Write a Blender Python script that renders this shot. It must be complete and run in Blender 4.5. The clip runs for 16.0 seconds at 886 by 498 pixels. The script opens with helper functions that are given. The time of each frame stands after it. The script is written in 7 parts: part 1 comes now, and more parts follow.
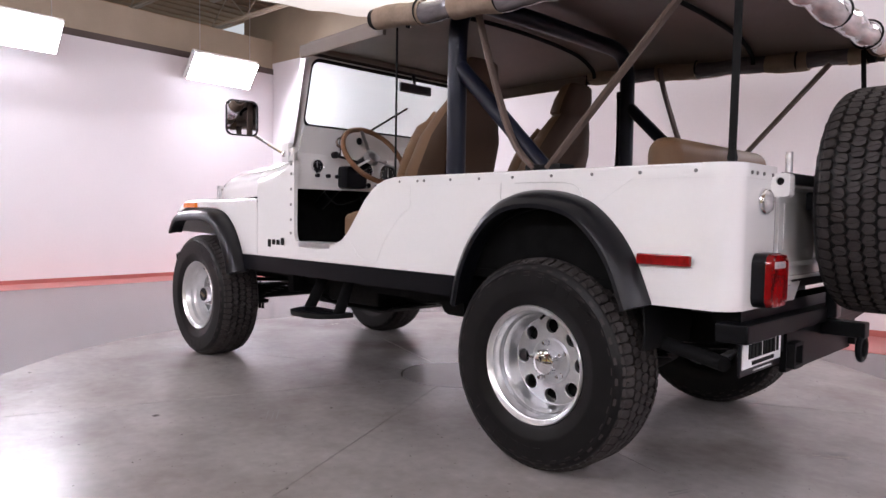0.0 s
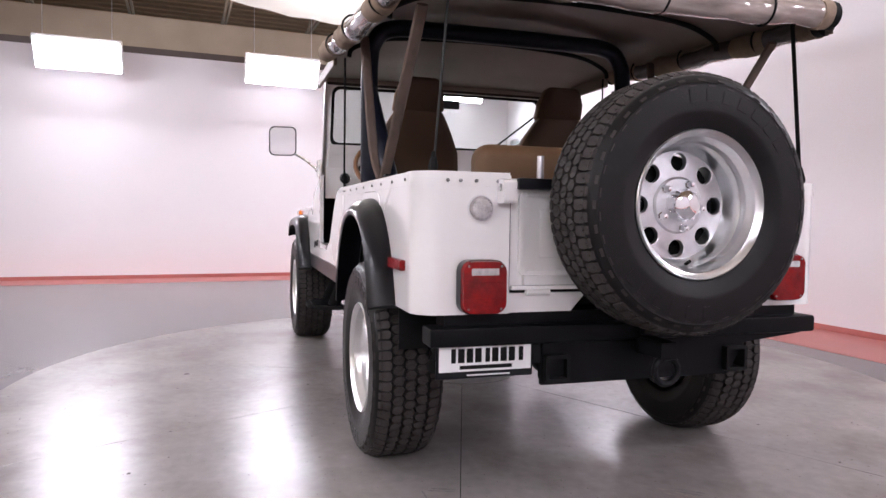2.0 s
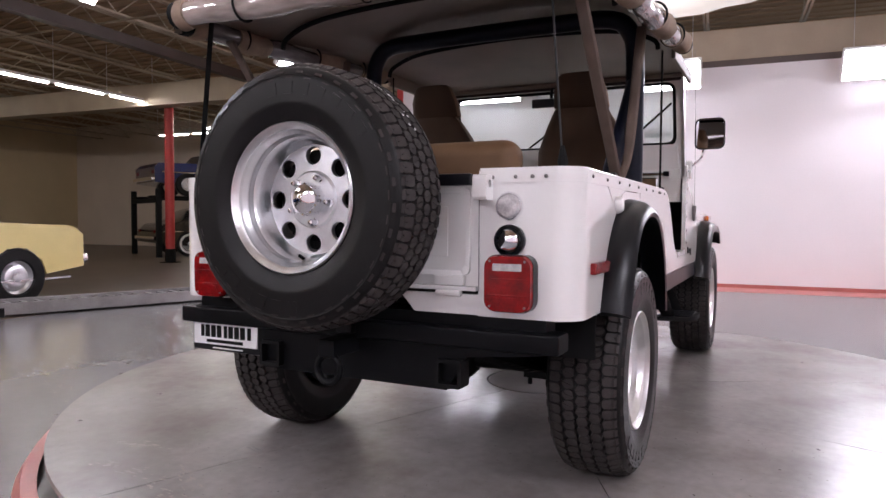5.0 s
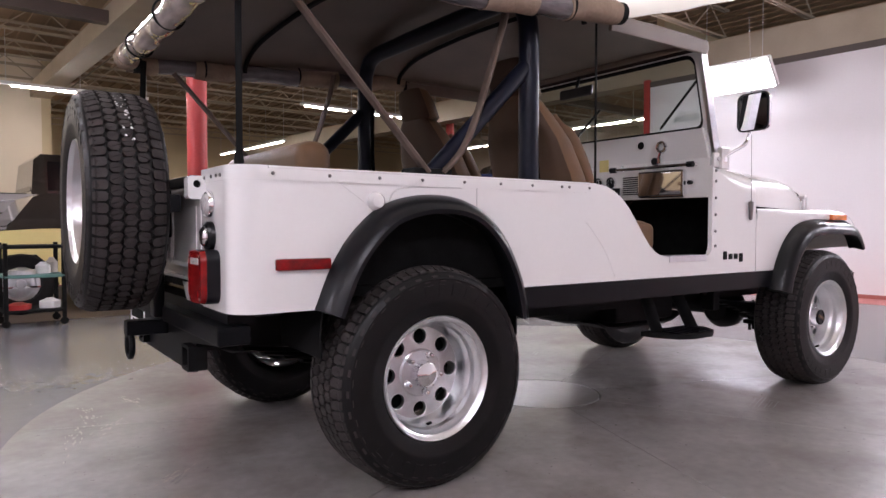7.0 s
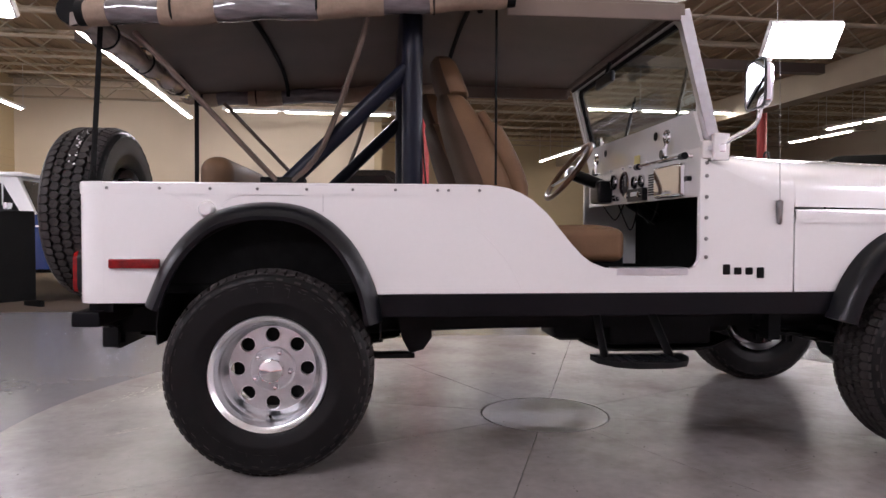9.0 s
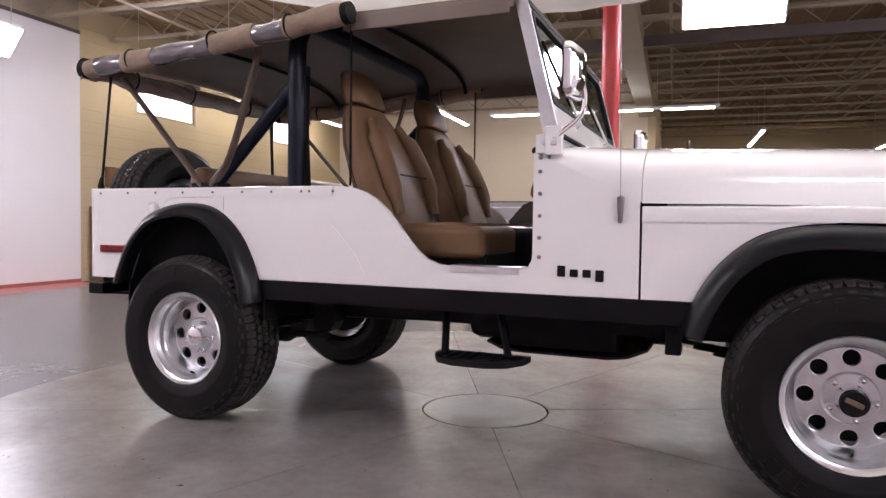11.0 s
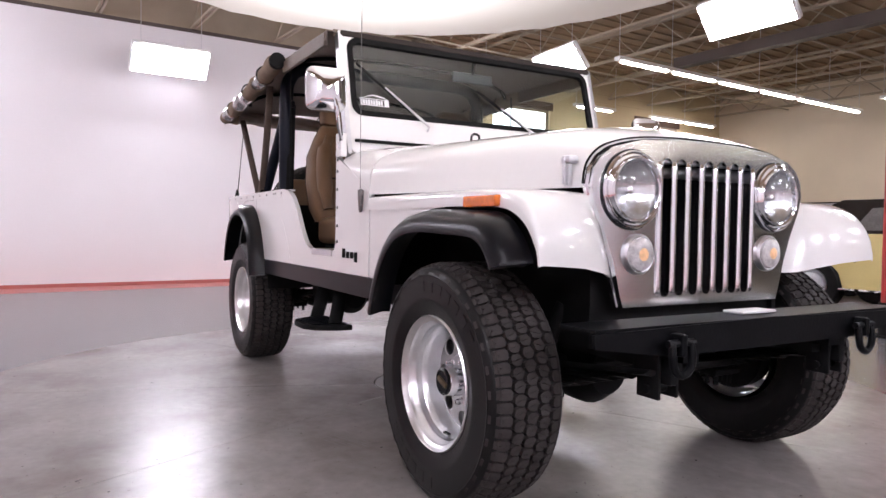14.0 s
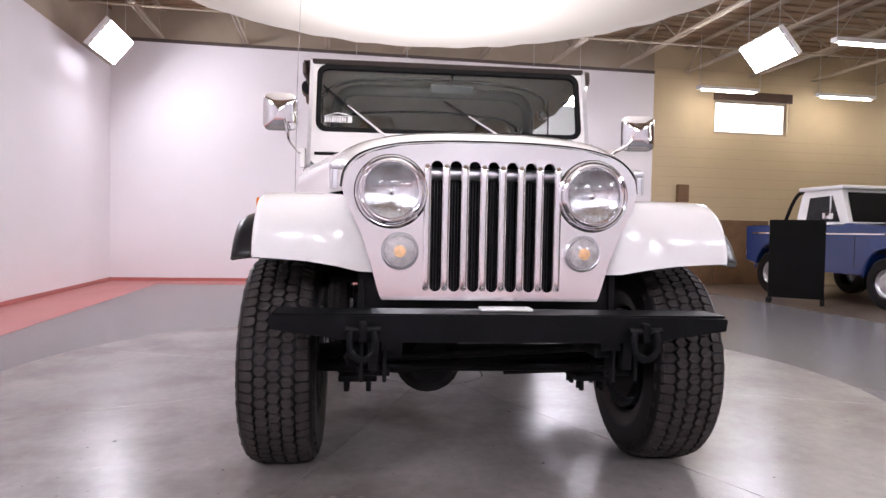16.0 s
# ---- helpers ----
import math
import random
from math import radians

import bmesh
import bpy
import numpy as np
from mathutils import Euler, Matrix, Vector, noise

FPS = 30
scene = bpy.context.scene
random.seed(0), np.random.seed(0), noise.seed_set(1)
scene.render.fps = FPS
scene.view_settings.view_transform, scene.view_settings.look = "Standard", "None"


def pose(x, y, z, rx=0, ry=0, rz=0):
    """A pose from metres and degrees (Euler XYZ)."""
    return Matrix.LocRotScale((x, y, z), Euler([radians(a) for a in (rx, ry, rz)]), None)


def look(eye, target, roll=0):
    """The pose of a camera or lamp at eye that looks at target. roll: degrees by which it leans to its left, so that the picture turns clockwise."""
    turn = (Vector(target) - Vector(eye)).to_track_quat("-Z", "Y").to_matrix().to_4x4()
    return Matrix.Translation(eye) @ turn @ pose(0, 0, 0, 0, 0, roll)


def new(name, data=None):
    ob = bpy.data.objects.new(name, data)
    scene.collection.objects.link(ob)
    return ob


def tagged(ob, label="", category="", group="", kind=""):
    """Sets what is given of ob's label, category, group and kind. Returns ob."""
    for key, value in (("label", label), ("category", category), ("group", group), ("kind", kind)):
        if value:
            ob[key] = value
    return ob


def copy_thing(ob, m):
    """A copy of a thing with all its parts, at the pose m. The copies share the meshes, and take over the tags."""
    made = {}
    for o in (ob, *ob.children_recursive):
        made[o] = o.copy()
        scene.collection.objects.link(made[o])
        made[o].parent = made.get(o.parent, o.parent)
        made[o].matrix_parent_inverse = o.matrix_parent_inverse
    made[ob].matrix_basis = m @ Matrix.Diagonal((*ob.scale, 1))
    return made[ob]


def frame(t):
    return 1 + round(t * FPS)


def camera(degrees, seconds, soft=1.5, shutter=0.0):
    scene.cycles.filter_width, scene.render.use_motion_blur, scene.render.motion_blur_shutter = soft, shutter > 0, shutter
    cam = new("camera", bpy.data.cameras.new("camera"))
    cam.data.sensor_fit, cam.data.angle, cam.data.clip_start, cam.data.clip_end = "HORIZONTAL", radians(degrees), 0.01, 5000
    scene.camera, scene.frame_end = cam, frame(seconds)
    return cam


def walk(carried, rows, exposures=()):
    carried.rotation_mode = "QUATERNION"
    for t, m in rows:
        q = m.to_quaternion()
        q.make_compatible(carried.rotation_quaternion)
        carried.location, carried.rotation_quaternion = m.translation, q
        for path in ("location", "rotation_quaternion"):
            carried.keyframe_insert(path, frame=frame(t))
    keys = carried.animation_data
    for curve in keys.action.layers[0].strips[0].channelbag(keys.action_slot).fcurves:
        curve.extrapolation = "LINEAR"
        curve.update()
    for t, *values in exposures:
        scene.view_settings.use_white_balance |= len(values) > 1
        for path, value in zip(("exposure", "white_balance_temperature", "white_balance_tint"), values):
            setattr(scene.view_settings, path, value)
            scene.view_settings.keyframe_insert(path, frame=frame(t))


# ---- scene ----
cam = camera(66.40, 16.0)
PATH = [  # seconds, eye x y z, yaw, pitch, roll
    (0, -2.785, 2.677, 0.891, -134.42, -2.77, 0.93),
    (0.5, -3.132, 2.340, 0.910, -127.63, -2.68, 0.60),
    (1, -3.454, 2.013, 0.917, -121.22, -2.90, 0.70),
    (1.5, -3.709, 1.647, 0.926, -114.35, -2.90, 0.75),
    (2, -3.922, 1.270, 0.927, -107.29, -2.82, 0.83),
    (2.5, -4.052, 0.865, 0.933, -100.13, -3.12, 0.75),
    (3, -4.142, 0.441, 0.918, -92.19, -2.54, 0.70),
    (3.5, -4.147, 0.025, 0.916, -84.98, -2.68, 0.70),
    (4, -4.095, -0.399, 0.916, -78.01, -2.49, 0.47),
    (4.6, -3.949, -0.914, 0.912, -69.27, -2.44, 0.40),
    (5.25, -3.704, -1.462, 0.903, -59.63, -2.31, 0.23),
    (5.9, -3.371, -1.971, 0.894, -50.12, -2.18, 0.06),
    (6.5, -2.990, -2.382, 0.890, -41.71, -2.12, -0.01),
    (7, -2.612, -2.653, 0.883, -35.19, -1.92, 0.03),
    (7.5, -2.221, -2.888, 0.901, -28.18, -2.23, 0.37),
    (8, -1.798, -3.049, 0.910, -20.34, -2.40, 0.49),
    (8.5, -1.367, -3.170, 0.893, -12.80, -1.64, 0.09),
    (9.1, -0.818, -3.255, 0.894, -3.56, -1.69, 0.18),
    (9.75, -0.207, -3.286, 0.897, 6.05, -1.81, 0.40),
    (10.4, 0.406, -3.251, 0.899, 15.17, -1.93, 0.62),
    (11, 0.962, -3.156, 0.900, 23.05, -1.98, 0.71),
    (11.5, 1.396, -3.020, 0.894, 28.96, -1.95, 1.09),
    (12, 1.829, -2.862, 0.886, 35.27, -1.83, 1.33),
    (12.5, 2.214, -2.664, 0.871, 41.46, -2.11, 0.94),
    (13, 2.577, -2.427, 0.867, 47.63, -2.11, 0.86),
    (13.5, 2.898, -2.157, 0.868, 54.14, -2.50, 0.95),
    (14, 3.168, -1.815, 0.856, 60.71, -1.77, 0.82),
    (14.5, 3.424, -1.463, 0.873, 67.03, -2.21, 0.86),
    (15, 3.632, -1.115, 0.862, 72.61, -2.09, 1.33),
    (15.5, 3.784, -0.742, 0.857, 78.75, -1.79, 1.19),
    (16, 3.883, -0.385, 0.855, 84.26, -1.58, 1.14),
]
rows = []
for t, x, y, z, yaw, pitch, roll in PATH:
    a, b = radians(yaw), radians(pitch)
    ahead = Vector((-math.sin(a) * math.cos(b), math.cos(a) * math.cos(b), math.sin(b)))
    rows.append((t, look((x, y, z), Vector((x, y, z)) + ahead, roll)))
walk(cam, rows, exposures=[(0.0, 0.08), (1.5, 0.2), (2.5, 0.2), (3.5, 0.05), (4.5, 0.0), (12.0, 0.0), (14.0, 0.0), (16.0, -0.05)])

# ---- light ----
world = bpy.data.worlds.new("world")
scene.world = world
world.use_nodes = True
world.node_tree.nodes["Background"].inputs[0].default_value = (0.9, 0.93, 1.0, 1)
world.node_tree.nodes["Background"].inputs[1].default_value = 0.6
scene.view_settings.exposure = 0.0
ROOM = pose(0, 0, 0, 0, 0, 4.2)  # the hall stands slightly turned against the car
FLOOR = -0.153

# ---- materials ----
def mat(name, color, rough=0.5, metal=0.0, vary=0.06, scale=3.0, bump=0.0, bump_scale=60.0, coat=0.0,
        spots=None, spot_scale=8.0, spot_amount=0.5, emit=0.0, trans=0.0, alpha=1.0, per_piece=0.0, stretch=(1, 1, 1), specks=None, speck_scale=60.0, speck_from=0.68, spec=0.5, spot_range=(0.55, 0.75), spot_detail=8):
    """A surface with slow and fine variation of colour, gloss and relief, at real-world size."""
    m = bpy.data.materials.new(name)
    m.use_nodes = True
    nt = m.node_tree
    n, l = nt.nodes, nt.links
    bs = n["Principled BSDF"]
    bs.inputs["Metallic"].default_value = metal
    bs.inputs["Specular IOR Level"].default_value = spec
    bs.inputs["Coat Weight"].default_value = coat
    bs.inputs["Coat Roughness"].default_value = 0.05
    bs.inputs["Transmission Weight"].default_value = trans
    bs.inputs["Alpha"].default_value = alpha
    tc = n.new("ShaderNodeTexCoord")
    mp = n.new("ShaderNodeMapping")
    mp.inputs["Scale"].default_value = stretch
    l.new(tc.outputs["Object"], mp.inputs["Vector"])
    big = n.new("ShaderNodeTexNoise")
    big.inputs["Scale"].default_value = scale
    big.inputs["Detail"].default_value = 5
    l.new(mp.outputs[0], big.inputs["Vector"])
    fine = n.new("ShaderNodeTexNoise")
    fine.inputs["Scale"].default_value = bump_scale
    fine.inputs["Detail"].default_value = 4
    l.new(mp.outputs[0], fine.inputs["Vector"])
    add = n.new("ShaderNodeMath")
    add.operation = "MULTIPLY_ADD"
    l.new(fine.outputs[0], add.inputs[0])
    add.inputs[1].default_value = 0.45
    l.new(big.outputs[0], add.inputs[2])
    ramp = n.new("ShaderNodeMapRange")
    ramp.inputs[1].default_value, ramp.inputs[2].default_value = 0.45, 1.0
    ramp.inputs[3].default_value, ramp.inputs[4].default_value = 1 - vary, 1 + vary
    l.new(add.outputs[0], ramp.inputs[0])
    mul = n.new("ShaderNodeVectorMath")
    mul.operation = "SCALE"
    mul.inputs[0].default_value = color[:3]
    l.new(ramp.outputs[0], mul.inputs["Scale"])
    out = mul.outputs[0]
    if per_piece:
        info = n.new("ShaderNodeObjectInfo")
        mr = n.new("ShaderNodeMapRange")
        mr.inputs[3].default_value, mr.inputs[4].default_value = 1 - per_piece, 1 + per_piece
        l.new(info.outputs["Random"], mr.inputs[0])
        m2 = n.new("ShaderNodeVectorMath")
        m2.operation = "SCALE"
        l.new(out, m2.inputs[0])
        l.new(mr.outputs[0], m2.inputs["Scale"])
        out = m2.outputs[0]
    if spots:
        sp = n.new("ShaderNodeTexNoise")
        sp.inputs["Scale"].default_value = spot_scale
        sp.inputs["Detail"].default_value = spot_detail
        sp.inputs["Roughness"].default_value = 0.6
        l.new(mp.outputs[0], sp.inputs["Vector"])
        sr = n.new("ShaderNodeMapRange")
        sr.inputs[1].default_value, sr.inputs[2].default_value = spot_range
        sr.inputs[3].default_value, sr.inputs[4].default_value = 0.0, spot_amount
        l.new(sp.outputs[0], sr.inputs[0])
        mx = n.new("ShaderNodeMix")
        mx.data_type = "RGBA"
        l.new(sr.outputs[0], mx.inputs[0])
        l.new(out, mx.inputs[6])
        mx.inputs[7].default_value = (*spots, 1)
        out = mx.outputs[2]
    if specks:
        sk = n.new("ShaderNodeTexNoise")
        sk.inputs["Scale"].default_value = speck_scale
        sk.inputs["Detail"].default_value = 3
        l.new(mp.outputs[0], sk.inputs["Vector"])
        s2 = n.new("ShaderNodeMapRange")
        s2.inputs[1].default_value, s2.inputs[2].default_value = speck_from, speck_from + 0.05
        s2.inputs[4].default_value = 0.7
        l.new(sk.outputs[0], s2.inputs[0])
        m3 = n.new("ShaderNodeMix")
        m3.data_type = "RGBA"
        l.new(s2.outputs[0], m3.inputs[0])
        l.new(out, m3.inputs[6])
        m3.inputs[7].default_value = (*specks, 1)
        out = m3.outputs[2]
    l.new(out, bs.inputs["Base Color"])
    bs.inputs["Roughness"].default_value = rough
    if bump:
        bp = n.new("ShaderNodeBump")
        bp.inputs["Strength"].default_value = 0.6
        bp.inputs["Distance"].default_value = bump
        l.new(fine.outputs[0], bp.inputs["Height"])
        l.new(bp.outputs[0], bs.inputs["Normal"])
    if emit:
        bs.inputs["Emission Color"].default_value = (*color[:3], 1)
        bs.inputs["Emission Strength"].default_value = emit
    return m


def glass_mat(name, tint, rough=0.02):
    """Thin sheet glass: clear, with a gloss that grows towards grazing views."""
    m = bpy.data.materials.new(name)
    m.use_nodes = True
    nt = m.node_tree
    n, l = nt.nodes, nt.links
    n.remove(n["Principled BSDF"])
    tr = n.new("ShaderNodeBsdfTransparent")
    tr.inputs[0].default_value = (*tint, 1)
    gl = n.new("ShaderNodeBsdfGlossy")
    gl.inputs["Roughness"].default_value = rough
    gl.inputs[0].default_value = (0.9, 0.9, 0.9, 1)
    lw = n.new("ShaderNodeLayerWeight")
    lw.inputs[0].default_value = 0.5
    pw = n.new("ShaderNodeMath")
    pw.operation = "POWER"
    l.new(lw.outputs["Facing"], pw.inputs[0])
    pw.inputs[1].default_value = 4.0
    ma = n.new("ShaderNodeMath")
    ma.operation = "MULTIPLY_ADD"
    l.new(pw.outputs[0], ma.inputs[0])
    ma.inputs[1].default_value, ma.inputs[2].default_value = 0.7, 0.035
    mx = n.new("ShaderNodeMixShader")
    l.new(ma.outputs[0], mx.inputs[0])
    l.new(tr.outputs[0], mx.inputs[1])
    l.new(gl.outputs[0], mx.inputs[2])
    l.new(mx.outputs[0], n["Material Output"].inputs[0])
    return m


def lamp_mat(name, color, strength):
    m = bpy.data.materials.new(name)
    m.use_nodes = True
    n = m.node_tree.nodes
    n.remove(n["Principled BSDF"])
    e = n.new("ShaderNodeEmission")
    e.inputs[0].default_value, e.inputs[1].default_value = (*color, 1), strength
    m.node_tree.links.new(e.outputs[0], n["Material Output"].inputs[0])
    return m


WHITE = mat("white car paint", (0.792, 0.78, 0.765), 0.2, coat=0.8, vary=0.02, scale=1.5)
BLACKTRIM = mat("satin black plastic", (0.0042, 0.0044, 0.0062), 0.29, vary=0.2, scale=8, bump=0.0005, bump_scale=350, spec=0.26)
ROCKERBLACK = mat("black stripe paint", (0.004, 0.004, 0.0055), 0.3, vary=0.25, scale=6, spec=0.15)
CHASSIS = mat("black chassis paint", (0.006, 0.006, 0.0065), 0.6, vary=0.35, scale=9, bump=0.001, bump_scale=90, spots=(0.016, 0.014, 0.012), spot_amount=0.4, spec=0.15)
STEELBLACK = mat("black steel bumper", (0.0045, 0.0047, 0.0056), 0.4, vary=0.3, scale=7, bump=0.0008, bump_scale=110, spec=0.11)
# Dusty blocks, also paled so lit tops stand off from the shaded grooves.
TREADRUBBER = mat("dusty tread rubber with lit block tone", (0.038, 0.033, 0.032), 0.74, vary=0.3, scale=22, bump=0.0006, bump_scale=240, spots=(0.038, 0.032, 0.029), spot_scale=18, spot_amount=0.5, spec=0.2)
RUBBER = mat("tyre rubber", (0.0058, 0.0054, 0.0057), 0.38, vary=0.25, scale=14, bump=0.0008, bump_scale=220, spots=(0.015, 0.013, 0.0125), spot_scale=14, spot_amount=0.4, spec=0.2)
CASTALLOY = mat("satin cast aluminium", (0.60, 0.61, 0.63), 0.36, metal=1.0, vary=0.10, scale=30, bump=0.0006, bump_scale=300)
ALLOY = mat("polished aluminium", (0.81, 0.815, 0.825), 0.31, metal=1.0, vary=0.06, scale=20)
CHROME = mat("chrome", (0.86, 0.86, 0.88), 0.05, metal=1.0, vary=0.02)
BRIGHTRIM = mat("bright bezel chrome", (0.88, 0.88, 0.90), 0.07, metal=1.0, vary=0.03)
POLISHED = mat("polished stainless sheet", (0.91, 0.925, 0.94), 0.15, metal=1.0, vary=0.03, scale=6)
BRUSHED = mat("brushed bright metal", (0.66, 0.66, 0.68), 0.3, metal=1.0, vary=0.08, scale=25)
TAN = mat("tan vinyl", (0.142, 0.079, 0.040), 0.55, vary=0.16, scale=7, bump=0.0015, bump_scale=260, spec=0.3)
SEATBACK = mat("dark brown vinyl", (0.060, 0.034, 0.020), 0.6, vary=0.16, scale=7, bump=0.0012, bump_scale=260, spec=0.25)
TOPCLOTH = mat("brown canvas", (0.135, 0.10, 0.078), 0.48, vary=0.16, scale=5, bump=0.0012, bump_scale=500, spec=0.5)
TOPTAN = mat("tan canvas", (0.26, 0.195, 0.145), 0.88, vary=0.2, scale=11, bump=0.004, bump_scale=60, spec=0.25)
VINYL = mat("clear vinyl rolled up", (0.13, 0.115, 0.12), 0.12, vary=0.4, scale=18, coat=0.9, bump=0.006, bump_scale=26, stretch=(0.5, 2, 2))
VINYL_LIGHT = mat("pale clear vinyl rolled up", (0.34, 0.285, 0.26), 0.09, vary=0.4, scale=14, coat=0.9, bump=0.006, bump_scale=22, stretch=(2, 0.4, 2))
STRAP = mat("brown webbing", (0.10, 0.07, 0.055), 0.8, vary=0.15, scale=20, bump=0.001, bump_scale=600)
PAD = mat("dark navy bar padding", (0.0065, 0.008, 0.016), 0.36, vary=0.2, scale=7, bump=0.0008, bump_scale=160, spec=0.18)
BLACK = mat("matt black", (0.006, 0.006, 0.006), 0.75, vary=0.3, bump=0.0006, bump_scale=200, spec=0.15)
CARPET = mat("black carpet", (0.006, 0.006, 0.006), 0.95, vary=0.4, scale=20, bump=0.004, bump_scale=400, spec=0.05)
REDLENS = mat("red lens plastic", (0.20, 0.002, 0.003), 0.2, vary=0.5, scale=24, coat=0.12, bump=0.0008, bump_scale=130, spec=0.3)
AMBER = mat("amber lens plastic", (0.75, 0.17, 0.01), 0.15, vary=0.2, scale=50, coat=0.7, bump=0.0012, bump_scale=180)
CLEARLENS = mat("frosted clear lens", (0.46, 0.44, 0.44), 0.15, vary=0.35, scale=45, coat=0.7, bump=0.002, bump_scale=220)
REFLECTOR = mat("headlamp reflector", (0.88, 0.89, 0.91), 0.22, metal=1.0, vary=0.10, scale=20, bump=0.005, bump_scale=16, stretch=(1, 9, 1.6))
GLASS = glass_mat("windscreen glass", (0.80, 0.84, 0.82))
CLEAR = glass_mat("clear lens glass", (0.95, 0.96, 0.96))
MIRROR = mat("mirror glass", (0.85, 0.86, 0.88), 0.01, metal=1.0, vary=0.01)
WOOD = mat("wooden steering wheel rim", (0.16, 0.075, 0.035), 0.3, vary=0.3, scale=14, coat=0.5)
SIGNWHITE = mat("white sign paint", (0.8, 0.8, 0.8), 0.4, vary=0.03)
PARKGLOW = mat("pale amber bulb glow painted on the lens", (0.80, 0.50, 0.26), 0.3, vary=0.2, scale=60)
PLATE = mat("smooth grey centre plate", (0.180, 0.165, 0.158), 0.28, vary=0.2, scale=3, bump=0.0012, bump_scale=22, spots=(0.11, 0.09, 0.075), spot_scale=3, spot_amount=0.5, spec=0.32)
BINDING = mat("dark brown binding", (0.03, 0.023, 0.02), 0.8, vary=0.2, scale=9, bump=0.001, bump_scale=300, spec=0.2)
TAGPAPER = mat("yellow paper tag", (0.72, 0.62, 0.24), 0.7, vary=0.08)
GUNMETAL = mat("dull dark metal", (0.22, 0.215, 0.21), 0.35, metal=1.0, vary=0.15, scale=40)

WALLWHITE = mat("white painted wall", (0.80, 0.77, 0.79), 0.6, vary=0.03, scale=0.7, bump=0.0015, bump_scale=40)
BEIGE = mat("beige painted block wall", (0.55, 0.44, 0.28), 0.7, vary=0.08, scale=0.9, bump=0.002, bump_scale=50)
REDPAINT = mat("red floor paint", (0.43, 0.135, 0.118), 0.35, vary=0.12, scale=2.5, spots=(0.35, 0.2, 0.18), spot_scale=6)
REDSTEEL = mat("red painted steel", (0.40, 0.025, 0.025), 0.4, vary=0.15, scale=4, bump=0.001)
CONCRETE = mat("sealed grey concrete", (0.140, 0.135, 0.140), 0.25, vary=0.12, scale=0.6, bump_scale=14, spots=(0.105, 0.10, 0.10), spot_scale=1.5, spot_amount=0.35, spot_range=(0.42, 0.85), spot_detail=5, specks=(0.08, 0.075, 0.07), speck_scale=38, speck_from=0.70)
BROWNFLOOR = mat("worn brown workshop floor", (0.10, 0.073, 0.053), 0.35, vary=0.25, scale=1.3, bump=0.0012, bump_scale=20, spots=(0.09, 0.07, 0.05), spot_scale=3, spot_amount=0.5)
DISC = mat("worn light grey turntable paint", (0.256, 0.237, 0.227), 0.27, vary=0.22, scale=1.8, bump=0.0012, bump_scale=22, spots=(0.11, 0.088, 0.07), spot_scale=1.5, spot_amount=0.75, spot_range=(0.46, 0.74), spot_detail=9, per_piece=0.02, specks=(0.06, 0.05, 0.045), speck_scale=55, speck_from=0.69, spec=0.32)
DECK = mat("tan roof deck", (0.31, 0.21, 0.13), 0.75, vary=0.15, scale=1.2)
JOIST = mat("cream painted steel", (0.38, 0.315, 0.235), 0.5, vary=0.1, scale=2.0)
BEAMGREY = mat("dark grey steel beam", (0.085, 0.064, 0.056), 0.5, vary=0.15, scale=2.0)
DUCT = mat("dull light grey sheet metal", (0.50, 0.46, 0.42), 0.45, vary=0.08, scale=2)
TUBELIGHT = lamp_mat("fluorescent tube", (0.972, 0.934, 1.06), 55.0)
STRIPLIGHT = lamp_mat("strip light tube", (1.0, 0.92, 0.86), 62.0)
DAYLIGHT = lamp_mat("daylit window pane", (0.95, 0.97, 1.05), 5.0)
BLUECAR = mat("blue car paint", (0.009, 0.034, 0.14), 0.22, coat=0.45, vary=0.06)
NAVYCAR = mat("dark blue car paint", (0.016, 0.024, 0.095), 0.2, coat=0.8, vary=0.06)
BLACKCAR = mat("black car paint", (0.014, 0.013, 0.014), 0.18, coat=0.8, vary=0.1)
YELLOWCAR = mat("pale yellow car paint", (0.72, 0.60, 0.25), 0.25, coat=0.7, vary=0.05)
DARKGLASS = mat("dark car glass", (0.012, 0.012, 0.013), 0.08, vary=0.1, spec=0.25)


# ---- mesh tools ----
def part(name, bm, material, parent=None, label="", m=None, smooth=35, bevel=0.0, materials=None):
    """Links a bmesh as one mesh object, under a thing or a part if given."""
    if bevel:
        es = [e for e in bm.edges if len(e.link_faces) == 2 and e.calc_face_angle(0) > 0.6]
        bmesh.ops.bevel(bm, geom=es, offset=bevel, segments=2, affect="EDGES", profile=0.6, clamp_overlap=True)
    bmesh.ops.recalc_face_normals(bm, faces=bm.faces)
    me = bpy.data.meshes.new(name)
    if smooth:
        for f in bm.faces:
            f.smooth = True
        for e in bm.edges:
            if len(e.link_faces) == 2 and e.calc_face_angle(0) > radians(smooth):
                e.smooth = False
    bm.to_mesh(me)
    bm.free()
    for one in materials or [material]:
        me.materials.append(one)
    ob = new(name, me)
    if smooth:
        ob.modifiers.new("weighted", "WEIGHTED_NORMAL").keep_sharp = True
    if parent is not None:
        ob.parent = parent
    if m is not None:
        ob.matrix_basis = m
    if label:
        ob["label"] = label
    return ob


def thing(name, label, category, m=None, group="", kind=""):
    ob = new(name)
    ob.empty_display_size = 0.1
    if m is not None:
        ob.matrix_basis = m
    return tagged(ob, label, category, group, kind)


def B():
    return bmesh.new()


